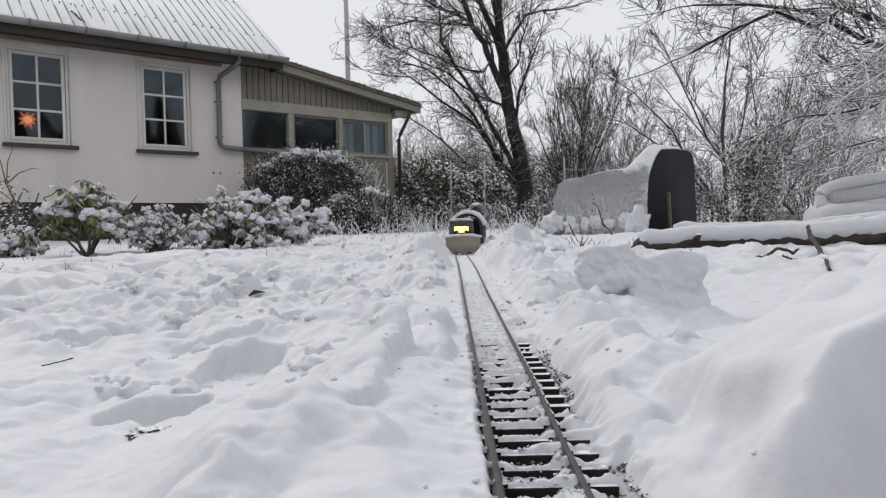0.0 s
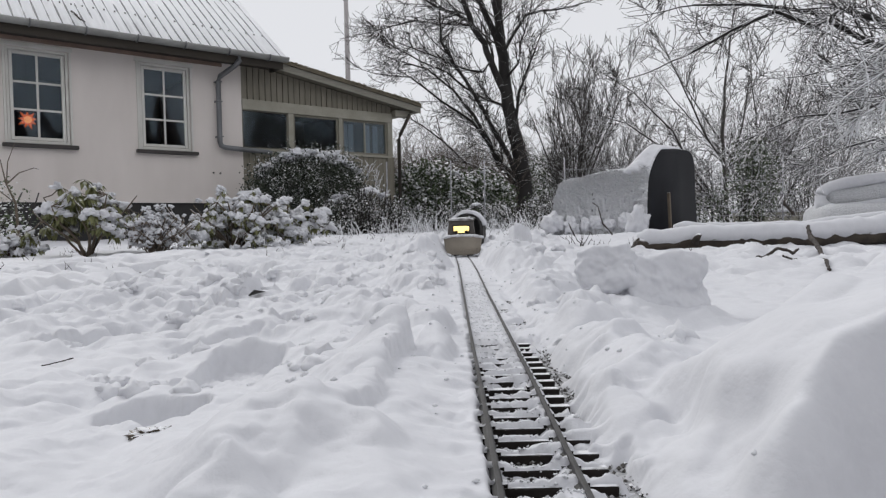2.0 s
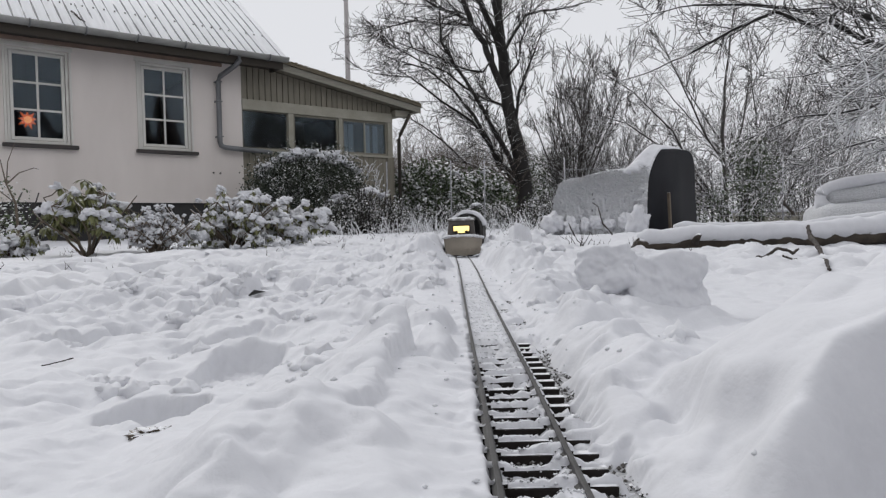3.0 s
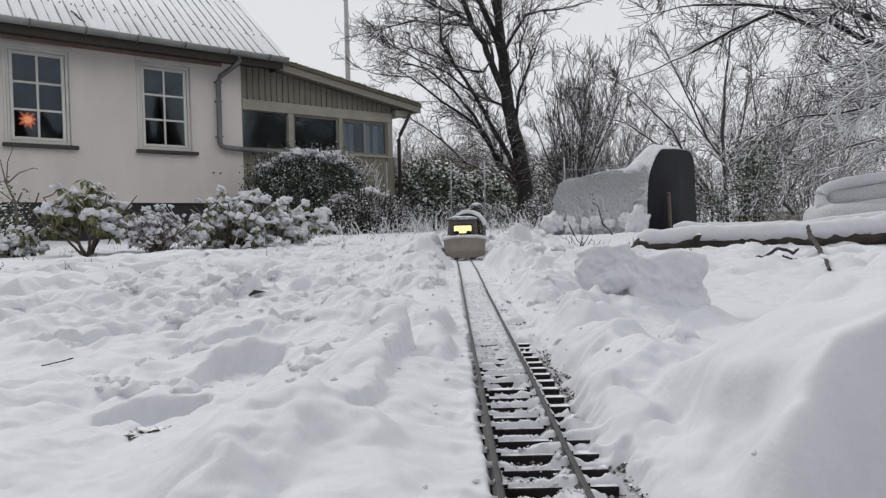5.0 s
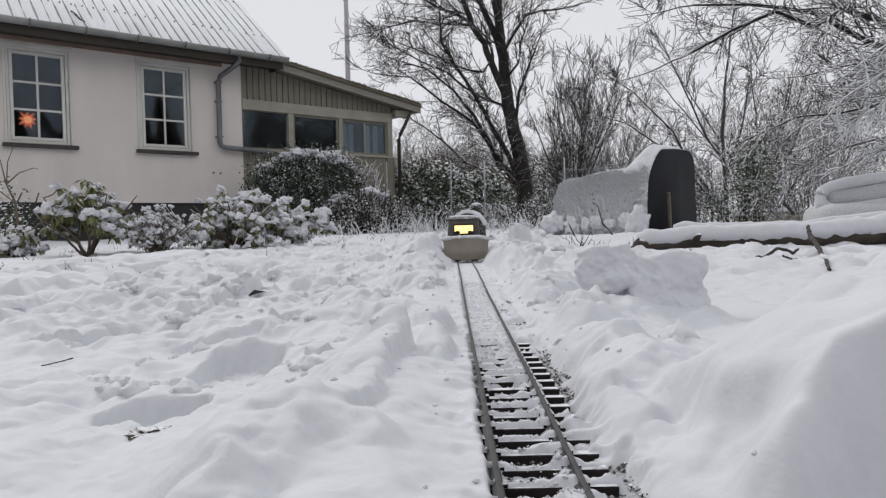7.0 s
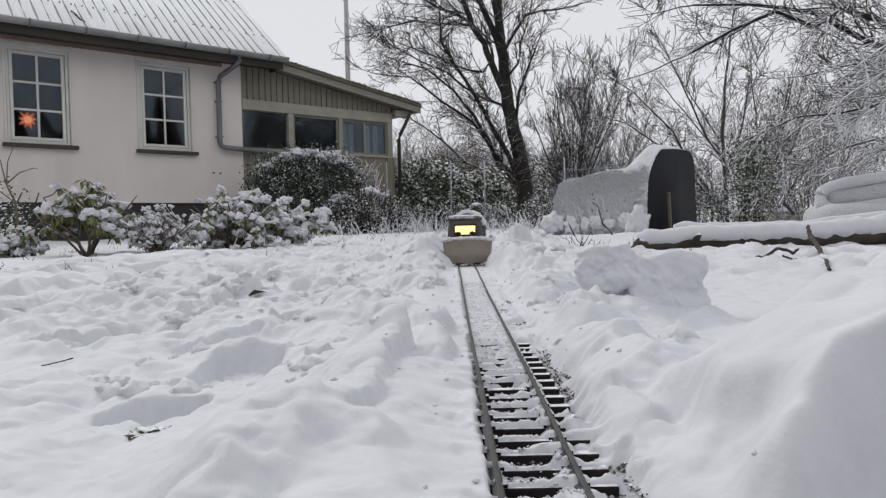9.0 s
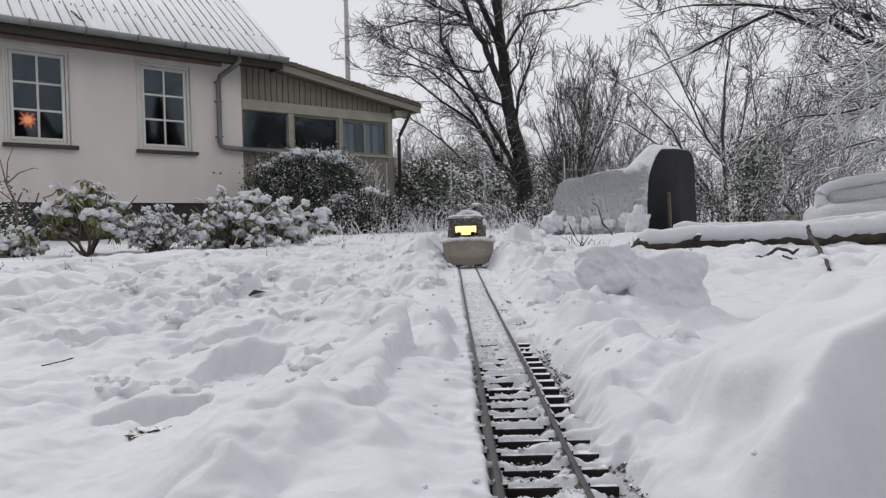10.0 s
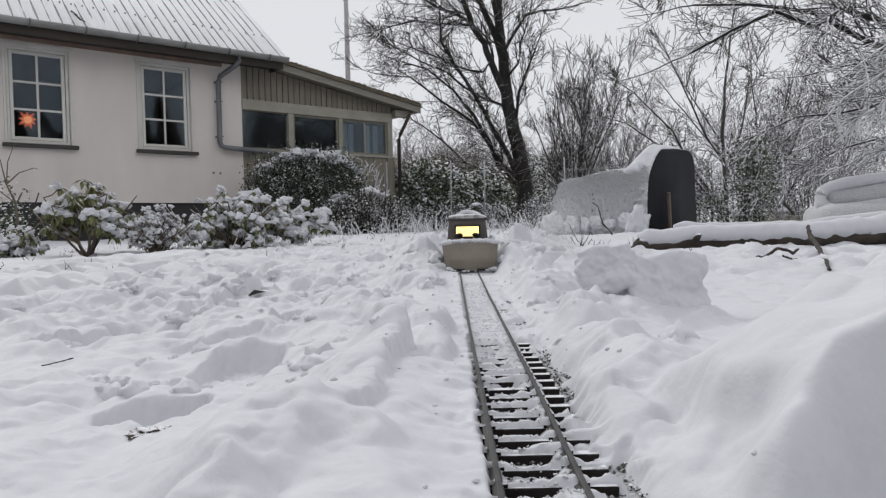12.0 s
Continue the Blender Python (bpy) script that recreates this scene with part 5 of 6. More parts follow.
def rhododendron(name, m, label, seed, width, height, whorls, leaf, padsize, stems=9, pads=1.0, low=0.3, leaf_mat=None, group="shrubs by the house"):
    rng = random.Random(seed)
    b = thing(name, m, label, "shrub", group)
    wood, lv = Tubes(), Leaves()
    main = []
    for k in range(stems):
        a = 2 * math.pi * k / stems + rng.uniform(-0.3, 0.3)
        out = width * 0.5 * rng.uniform(0.55, 0.95)
        pts = [Vector((math.cos(a) * 0.02 * rng.random(), math.sin(a) * 0.02, -0.03))]
        rise = rng.uniform(0.55, 0.9)
        for s in (0.25, 0.5, 0.75, 1.0):
            pts.append(Vector((math.cos(a) * out * s + rng.gauss(0, 0.012), math.sin(a) * out * 0.8 * s + rng.gauss(0, 0.012), height * rise * s ** 0.9)))
        k0 = width / 0.7
        wood.add(pts, [0.0085 * k0, 0.0075 * k0, 0.006 * k0, 0.005 * k0, 0.003], 6)
        main.append(pts)
    for k in range(whorls):
        a, u = rng.uniform(0, 2 * math.pi), rng.uniform(0.0, 1.0) ** 0.8
        lobe = 1 + 0.18 * math.sin(3 * a + seed) + 0.12 * math.sin(7 * a + seed * 2)
        r = width * 0.5 * math.sqrt(max(0.0, 1 - (u * 0.95) ** 2)) * rng.uniform(0.35, 1.0) * lobe
        top = height * (0.97 + 0.16 * math.sin(2.0 * a + seed) + 0.1 * math.sin(5.1 * a))
        p = Vector((math.cos(a) * r, math.sin(a) * r * 0.8, top * (low + (1 - low) * u) * rng.uniform(0.88, 1.05)))
        best = min((q for st in main for q in st[1:]), key=lambda q: (q - p).length)
        mid = best.lerp(p, 0.5) + Vector((0, 0, -0.015))
        wood.add([best, mid, p], [0.004, 0.0035, 0.0025], 4)
        n = rng.randint(7, 10)
        for j in range(n):
            t = 2 * math.pi * j / n + rng.uniform(-0.3, 0.3)
            drop = rng.uniform(-2.2, -0.3)
            d = Vector((math.cos(t), math.sin(t), drop)).normalized()
            lv.add(p + Vector((0, 0, rng.uniform(-0.012, 0.006))), d, Vector((0, 0, 1)), leaf * rng.uniform(0.7, 1.15), leaf * 0.36, 0.3)
        if rng.random() < pads:
            for q in range(rng.randint(2, 4)):
                s = padsize * rng.uniform(0.35, 0.95)
                pad(b, pose(p.x + rng.gauss(0, padsize * 0.5), p.y + rng.gauss(0, padsize * 0.5), p.z + s * 0.05 - 0.006 * q, rng.uniform(-25, 25), rng.uniform(-25, 25), rng.uniform(0, 360)) @ Matrix.Diagonal((s, s * rng.uniform(0.6, 1), s * rng.uniform(0.6, 1.0), 1)))
    wood.make("branchwork", STEM, b)
    lv.make("foliage", leaf_mat or RHODO, b, "leathery leaves drooping under snow")
    return b


def hedge(name, m, label, seed, sx, sy, sz, n, leaf, mat_=None, dome=0.5, twigs=60, category="hedge", kind="", group="", caps=0, droop=0.15):
    """A dense evergreen: leaves in clumps over a core of stems."""
    rng = random.Random(seed)
    h = thing(name, m, label, category, group, kind)
    lv, tw = Leaves(), Tubes()
    clumps = []
    for k in range(max(20, n // 45)):
        x = rng.uniform(-1, 1)
        top = sz * (1 - dome * abs(x) ** 2.5) * rng.uniform(0.86, 1.06)
        z = top * rng.random() ** 0.75
        y = -sy * math.sqrt(max(0, 1 - (z / (sz * 1.1)) ** 2)) * rng.uniform(0.4, 1.0)
        clumps.append((Vector((x * sx, y, z)), rng.uniform(0.06, 0.16) * max(0.6, sz)))
    for k in range(n):
        c, r = rng.choice(clumps)
        cut = lambda: max(-1.5, min(1.5, rng.gauss(0, 1)))
        p = c + Vector((cut() * r, cut() * r * 0.8, cut() * r * 0.8))
        p.z = max(p.z, 0.02)
        d = Vector((rng.gauss(0, 1), rng.gauss(0, 1) - 0.4, rng.gauss(0, 0.7) - droop)).normalized()
        lv.add(p, d, Vector((rng.gauss(0, 0.5), rng.gauss(0, 0.5), 1)), leaf * rng.uniform(0.6, 1.3), leaf * rng.uniform(0.45, 0.7))
    for k in range(twigs):
        x = rng.uniform(-1, 1) * sx
        p = Vector((x, rng.uniform(-1, 0.4) * sy, 0))
        q = p + Vector((rng.gauss(0, 0.12), rng.gauss(0, 0.1), sz * (1 - dome * abs(x / sx) ** 2.5) * rng.uniform(0.8, 1.18)))
        tw.add([p, p.lerp(q, 0.5) + Vector((rng.gauss(0, 0.04), 0, 0)), q], [0.010, 0.007, 0.004], 4)
    for k in range(caps):
        x = rng.uniform(-0.95, 0.95)
        z = sz * (1 - dome * abs(x) ** 2.5) * rng.uniform(0.93, 1.06)
        s = rng.uniform(0.03, 0.075) * (1.5 if droop > 0.5 else 1)
        pad(h, pose(x * sx, rng.uniform(-0.6, 0.1) * sy, z, rng.uniform(-20, 20), rng.uniform(-20, 20), rng.uniform(0, 360)) @ Matrix.Diagonal((s * 1.3, s, s * 0.5, 1)))
    lv.make("foliage", mat_ or LEAF, h, "small dark evergreen leaves flecked with snow")
    tagged(tw.make("branchwork", TWIG, h), kind="stuff")
    return h


rhododendron("rhododendron", pose(-2.13, 4.25, 0.01), "green rhododendron with bare forked stems and snow pillows on its leaves", 5, 0.70, 0.39, 100, 0.072, 0.042, stems=12, pads=0.5, low=0.35)
rhododendron("small_shrub", pose(-1.63, 4.05, -0.01), "low twiggy shrub thick with small snow clumps", 6, 0.42, 0.25, 170, 0.020, 0.018, stems=34, low=0.25, leaf_mat=STEM)
rhododendron("rhododendron", pose(-1.30, 4.45, 0.0), "wide rhododendron almost buried in clumps of snow", 7, 0.76, 0.34, 190, 0.044, 0.033, stems=18, low=0.05)
rhododendron("rhododendron", pose(-0.98, 4.62, 0.02), "small rhododendron weighed down with rounded snow caps", 8, 0.42, 0.30, 60, 0.055, 0.045, stems=8, low=0.2)
rhododendron("low_shrub", pose(-2.62, 4.3, -0.02), "low plant bent flat beneath heavy snow", 9, 0.44, 0.17, 46, 0.045, 0.036, stems=8, low=0.1)
hedge("ivy_shrub", pose(-1.86, 10.1, 0.05), "dense dark evergreen shrub against the porch with snow on top", 10, 0.66, 0.45, 1.14, 34000, 0.040, dome=0.22, twigs=14, caps=120, mat_=FROST_LEAF, category="shrub", droop=1.1)
hedge("frosted_shrub", pose(-1.02, 9.4, 0.05), "low frosted shrub with fine white twigs", 12, 0.50, 0.3, 0.58, 3200, 0.035, mat_=PALE_LEAF, dome=0.3, twigs=110, category="shrub", caps=14)
hedge("evergreen_hedge", pose(-0.25, 13.0, 0.06), "dark evergreen hedge speckled with snow beside the porch", 13, 0.80, 0.5, 1.16, 11000, 0.080, dome=0.30, twigs=20, caps=40)
hedge("evergreen_hedge", pose(0.72, 13.4, 0.06), "rounded dark evergreen bush flecked with snow", 18, 0.52, 0.5, 1.08, 8000, 0.075, dome=0.5, twigs=20, caps=14)
hedge("frosted_shrub", pose(1.95, 12.6, 0.06), "pale frosted shrub at the foot of the bare tree", 19, 0.50, 0.4, 0.60, 2600, 0.045, mat_=PALE_LEAF, dome=0.45, twigs=110, category="shrub", caps=6)
hedge("frosted_shrub", pose(0.25, 11.6, 0.06), "low snowy ground cover before the hedge", 20, 1.65, 0.4, 0.42, 8000, 0.040, mat_=PALE_LEAF, dome=0.15, twigs=200, category="shrub", caps=20)
hedge("evergreen_hedge", pose(3.6, 14.2, 0.06), "ragged evergreen undergrowth speckled with snow under bare trees", 14, 1.9, 0.6, 0.9, 8000, 0.065, dome=0.25, twigs=40)
hedge("evergreen_undergrowth", pose(2.35, 17.6, 0.06), "dense grey-green undergrowth behind the bare trunk", 27, 1.15, 0.5, 1.75, 7500, 0.075, dome=0.25, twigs=60)
hedge("ivy_bush", pose(5.32, 12.3, 0.05), "ivy-clad tree stump with green leaves and snow", 15, 0.20, 0.25, 1.50, 4200, 0.055, dome=0.1, twigs=20, category="ivy")
hedge("evergreen_hedge", pose(8.6, 15.2, 0.06), "undergrowth of dark leaves and snow beyond the fence", 16, 2.4, 0.6, 0.85, 2600, 0.060, dome=0.2)
hedge("conifer_shrub", pose(-3.02, 4.9, 0.0), "dark conifer edge tipped with snow", 17, 0.16, 0.15, 0.48, 900, 0.03, dome=0.6, twigs=10, category="shrub")


def sapling():
    s = thing("sapling", pose(-2.72, 4.5, 0), "thin bare brown sapling beside the wall", "sapling")
    t = Tubes()
    P = [Vector(q) for q in ((0, 0, -0.03), (0.03, 0, 0.16), (0.02, 0, 0.34), (-0.04, 0.01, 0.46), (-0.08, 0.02, 0.62))]
    t.add(P, [0.010, 0.009, 0.007, 0.005, 0.003], 7)
    t.add([P[3], Vector((0.05, 0, 0.53)), Vector((0.14, 0.01, 0.56)), Vector((0.17, 0.01, 0.55))], [0.005, 0.004, 0.003, 0.002], 5)
    t.add([P[3], Vector((-0.02, 0, 0.60)), Vector((0.03, 0, 0.72))], [0.004, 0.003, 0.002], 5)
    t.add([P[2], Vector((-0.08, 0, 0.42)), Vector((-0.13, 0, 0.47))], [0.005, 0.004, 0.002], 5)
    t.make("stem", STEM, s)


sapling()


def barrel():
    b = thing("rain_barrel", pose(-2.46, 9.05, 0.06), "grey rain barrel with a flat cap of snow", "barrel")
    bm = bmesh.new()
    bmesh.ops.create_cone(bm, cap_ends=True, segments=24, radius1=0.105, radius2=0.125, depth=0.54)
    bmesh.ops.bevel(bm, geom=[e for e in bm.edges if abs(e.verts[0].co.z - e.verts[1].co.z) < 0.01], offset=0.012, segments=2, affect="EDGES")
    part("body", bm, POT, b, flat=False).matrix_basis = pose(0, 0, 0.27)
    rng = random.Random(2)
    part("snow_cap", lump(rng, 0.15, 0.13, 0.045, 3, 0.25, 0.5), SNOW, b, "rounded cap of snow", flat=False).matrix_basis = pose(0, 0, 0.56)


barrel()


def frosted_sapling():
    rng = random.Random(71)
    o = thing("sapling", pose(-1.13, 9.75, 0.05), "slender sapling white with frost before the porch", "sapling")
    t = Tubes()
    spec = dict(SPEC, levels=3, kids=(8, 7, 4), rmin=0.004, lmin=0.06, step=0.1, bare=0.25, ratio=(0.25, 0.5), angle=(30, 65))
    grow(t, rng, Vector((0, 0, 0)), Vector((0.04, 0, 1)).normalized(), 1.15, 0.012, 0, spec)
    grow(t, rng, Vector((0.05, 0, 0)), Vector((0.25, 0, 1)).normalized(), 0.8, 0.010, 0, spec)
    t.make("stem", FROSTED, o)


frosted_sapling()


# ---- thicket of shoots beyond the fence ----
def thicket(name, label, seed, x0, x1, y0, y1, n, h0, h1, material, spread=0.25, kids=7, rad=0.008):
    rng = random.Random(seed)
    t = Tubes()
    spec = dict(SPEC, levels=3, kids=(kids, 5, 4), rmin=0.0034, lmin=0.12, lift=0.02, wobble=0.13, angle=(18, 55), ratio=(0.3, 0.65))
    for k in range(n):
        x, y = rng.uniform(x0, x1), rng.uniform(y0, y1)
        d = Vector((rng.gauss(0, spread), rng.gauss(0, spread), 1)).normalized()
        grow(t, rng, Vector((x, y, 0.05)), d, rng.uniform(h0, h1), rad * rng.uniform(0.8, 1.8), 1, spec)
    ob = t.make(name, material)
    tagged(ob, label, "thicket", kind="stuff")


thicket("thicket", "grey-brown thicket of bare shoots behind the hedge", 41, -2.5, 1.6, 15.5, 20, 300, 1.2, 2.3, BROWN_TWIG)
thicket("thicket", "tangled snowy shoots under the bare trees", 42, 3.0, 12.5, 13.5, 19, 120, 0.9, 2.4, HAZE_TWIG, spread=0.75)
thicket("far_woods", "far woodland of bare trees, haze put into their colour", 43, -6, 26, 30, 44, 320, 3.0, 6.0, HAZE_TWIG, kids=8, rad=0.02)
thicket("thicket", "snowy brambles and twigs along the fence", 44, 1.2, 6.5, 10.4, 12.5, 80, 0.4, 1.0, TWIG, spread=0.7, rad=0.004)
thicket("reeds", "frosted dead stalks in front of the hedge", 45, -1.7, 1.3, 8.0, 11.2, 380, 0.08, 0.30, FROSTED, spread=0.55, kids=5, rad=0.0050)


# ---- the big snow-laden tree that reaches in from the side ----
def laden_tree():
    s = dict(SPEC, levels=4, kids=(6, 5, 5, 4), lift=0.0, wobble=0.13, angle=(20, 60), rmin=0.0040, lmin=0.08, ratio=(0.4, 0.75), step=0.15)
    limbs = [
        ([(1.6, 0.6, 0), (1.5, 0.5, 1.2), (1.35, 0.4, 2.4), (1.3, 0.4, 4.2)], 0.16, 0.08, 14, 1.4),
        ([(1.4, 0.4, 1.8), (0.35, 0, 2.32), (-0.1, -0.1, 2.42), (-0.50, -0.2, 2.20), (-0.85, -0.1, 2.42), (-1.30, 0, 2.25), (-1.9, 0, 1.95)], 0.05, 0.014, 24, 0.9),
        ([(1.4, 0.4, 2.0), (0.5, 0.3, 2.10), (-0.2, 0.4, 2.55), (-1.0, 0.3, 2.62), (-1.7, 0.2, 2.60)], 0.045, 0.012, 20, 0.9),
        ([(1.4, 0.4, 1.4), (0.5, 0, 1.75), (0.1, -0.2, 1.80), (-0.6, -0.2, 1.65)], 0.024, 0.008, 22, 0.8),
        ([(1.4, 0.4, 1.2), (0.6, 0.2, 1.40), (0.1, 0.3, 1.30), (-0.5, 0.2, 1.25), (-1.2, 0.2, 0.95)], 0.02, 0.007, 22, 0.8),
        ([(1.4, 0.4, 0.9), (0.6, 0.1, 1.0), (0.0, 0.1, 0.85), (-0.5, 0.2, 0.62)], 0.018, 0.007, 18, 0.7),
        ([(1.4, 0.4, 2.3), (0.9, -0.3, 2.1), (0.5, -0.8, 1.9), (0.1, -1.0, 1.95)], 0.04, 0.012, 22, 0.8),
        ([(1.4, 0.4, 1.7), (0.9, -0.4, 1.6), (0.4, -0.8, 1.45), (-0.1, -0.9, 1.30)], 0.04, 0.012, 22, 0.7),
        ([(1.35, 0.4, 2.8), (0.4, 0.2, 3.1), (-0.8, 0.2, 3.2), (-2.2, 0, 2.75)], 0.05, 0.012, 22, 1.0),
    ]
    tree("tree", pose(4.75, 8.3, 0.1), "spreading tree with boughs thickly lined with snow", limbs, s, 61, BARK, LADEN)


def laden_boughs():
    s = dict(SPEC, levels=4, kids=(6, 4, 4, 3), lift=-0.015, wobble=0.13, angle=(20, 60), rmin=0.0058, lmin=0.07, ratio=(0.4, 0.7), step=0.12)
    limbs = [
        ([(0.9, 0, 0), (0.85, 0, 1.0), (0.8, 0, 2.2), (0.8, 0, 3.0)], 0.12, 0.05, 8, 0.9),
        ([(0.8, 0, 1.9), (0.3, -0.2, 2.05), (-0.1, -0.3, 1.85), (-0.5, -0.3, 1.55)], 0.016, 0.007, 20, 0.55),
        ([(0.8, 0, 1.6), (0.3, -0.1, 1.7), (-0.1, -0.2, 1.55), (-0.6, -0.2, 1.25)], 0.016, 0.007, 20, 0.55),
        ([(0.8, 0, 1.3), (0.3, 0.1, 1.35), (-0.2, 0.1, 1.15), (-0.55, 0.1, 0.95)], 0.016, 0.007, 18, 0.5),
        ([(0.8, 0, 0.9), (0.3, -0.1, 0.95), (-0.1, -0.1, 0.8), (-0.45, 0, 0.65)], 0.015, 0.006, 16, 0.45),
    ]
    tree("tree", pose(4.42, 6.7, 0.05), "small tree with boughs bowed under thick snow", limbs, s, 63, FROSTED, FROSTED)


laden_tree()
laden_boughs()


# ---- wire fence ----
def fence():
    f = thing("fence", pose(0, 11.0, 0.09), "thin wire fence furred with frost", "fence")
    xs = [-0.85, 0.14, 0.66, 1.9, 3.5, 5.28, 6.9]
    for x in xs:
        tube_part("post", [(x, 0, -0.1), (x + 0.01, 0, 1.08)], 0.011, WIRE, f, 8)
    rng = random.Random(3)
    for z in (0.12, 0.28, 0.45, 0.65, 0.9):
        pts = [(x, rng.gauss(0, 0.006), z + 0.012 * math.sin(x * 3.1) + rng.gauss(0, 0.006)) for x in np.arange(1.9, 6.95, 0.25)]
        tube_part("wire", pts, 0.0045, WIRE, f, 5)
    t = Tubes()
    for x in np.arange(1.95, 6.9, 0.15):
        t.add([Vector((x, 0, 0.02)), Vector((x + rng.gauss(0, 0.01), 0, 0.9))], [0.003, 0.003], 4)
    tagged(t.make("wire_mesh", WIRE, f), kind="stuff")


fence()


# ---- low wall beyond the fence ----
def low_wall():
    w = thing("low_wall", pose(6.1, 13.0, 0.05), "low beige garden wall with a strip of snow on top", "garden wall")
    part("wall_body", boxes((-0.75, 0.75, -0.08, 0.08, -0.1, 0.23), bevel=0.01), TRIM, w)
    bm = boxes((-0.78, 0.78, -0.11, 0.11, 0.225, 0.29), bevel=0.03)
    part("snow_strip", bm, SNOW, w, "strip of snow", flat=False)


low_wall()


# ---- covered garden furniture ----
def covered_chair():
    # local x runs along the low body, local y across; the tall end stands at x = 0
    ang = math.degrees(math.atan2(0.65, -0.61))
    c = thing("covered_furniture", pose(1.615, 5.6, 0.0, 0, 0, ang), "black tarpaulin over garden furniture, crusted with snow", "covered furniture")
    L, W, n, m = 0.95, 0.84, 44, 30
    def height(s, across):
        hump = 0.165 * (1 - float(smooth(s, 0.08, 0.26))) * float(smooth(across, 0.0, 0.34))
        return 0.565 + hump - 0.045 * float(smooth(s, 0.4, 0.80)) - 0.16 * float(smooth(s, 0.86, 0.97)) ** 2
    def section(s, grow_=0.0):
        inset = 0.05 * float(smooth(s, 0.75, 0.9)) + 0.02 * (1 - float(smooth(s, 0.0, 0.04)))
        out = []
        for k in range(m + 1):
            t = k / m
            a = math.pi * (1 - t)
            px = math.copysign(abs(math.cos(a)) ** 0.30, math.cos(a))
            pz = math.sin(a) ** 0.30
            y = W / 2 - px * (W / 2 - inset + grow_) * (1 - 0.06 * pz)
            out.append((s, -y, pz * (height(s, y / W) + grow_)))
        return out
    v, f = loft([[(s + 0.012 * math.sin(9 * z + 3 * y) * (1 if 0.02 < s < 0.85 else 0.3), y + 0.010 * math.sin(11 * s + 6 * z), z) for s, y, z in section(s)] for s in [0.0, 0.01, 0.03] + list(np.linspace(0.06, L, n))])
    mesh_object("cover", v, f, TARP, c, "smooth black tarpaulin")
    # wind-packed crust on the long side, a soft blanket on top
    rng = random.Random(9)

    def shell(name, t0, t1, nt, material, thick, rough, label, freq):
        V, F = [], []
        ss, ks = np.linspace(0.004, L + 0.012, 150), np.linspace(t0, t1, nt)
        for lay in (0.0, 1.0):
            for s in ss:
                for t in ks:
                    a = math.pi * t
                    px = math.copysign(abs(math.cos(a)) ** 0.30, math.cos(a))
                    pz = max(math.sin(a), 0) ** 0.30
                    ripple = noise.fractal(Vector((s * freq, t * freq * 2.2, 1.3)), 0.7, 2.0, 3)
                    fray = noise.fractal(Vector((s * 11, t * 14, 7)), 1.0, 2.0, 3)
                    edge = float(smooth(s, 0.0, 0.03 + 0.03 * abs(fray) + 0.05 * float(smooth(t, 0.25, 0.4))))
                    edge *= float(1 - smooth(t, 0.56 + 0.05 * fray, 0.66)) * (1.0 if t0 < 0.1 else float(smooth(t, t0, t0 + 0.05)))
                    g = (thick * (1 + (4.5 * math.exp(-((s - 0.15) / 0.08) ** 2) if t0 > 0.1 else 0)) + rough * ripple) * edge + 0.006 if lay == 0 else -0.006
                    if edge < 0.04:
                        g = -0.008
                    y = W / 2 - px * (W / 2 - 0.05 * float(smooth(s, 0.75, 0.9)) + g) * (1 - 0.06 * pz)
                    V.append((s, -y, 0.03 + (height(min(s, L), y / W) + g - 0.03) * pz))
        nk, ns = len(ks), len(ss)
        for lay in (0, 1):
            for i in range(ns - 1):
                for k in range(nk - 1):
                    a = lay * nk * ns + i * nk + k
                    q = (a, a + 1, a + nk + 1, a + nk)
                    F.append(q[::-1] if lay == 0 else q)
        mesh_object(name, V, F, material, c, label)

    shell("snow_crust", 0.0, 0.30, 90, SNOW_CRUST, 0.016, 0.028, "rippled grey crust of wind-packed snow", 52)
    shell("snow_blanket", 0.19, 0.66, 60, SNOW, 0.009, 0.006, "soft white snow along the top", 9)
    for k in range(8):
        s = 0.07 + 0.86 * k / 7 + rng.uniform(-0.03, 0.03)
        r = rng.uniform(0.05, 0.075) + (0.045 if k in (0, 7) else 0)
        part("snow_clump", lump(rng, r, r * 0.5, r * rng.uniform(0.9, 1.4), 4, 0.55, 0.0, 1.9), SNOW, c, flat=False).matrix_basis = pose(s, 0.03, 0.10 + rng.uniform(0, 0.05))
    part("stick", boxes((-0.012, 0.012, -0.010, 0.010, 0, 0.36), bevel=0.004), STEM, c, "weathered stick leaning on the cover").matrix_basis = pose(-0.06, -0.26, 0.0, -4, 0, 0)


covered_chair()


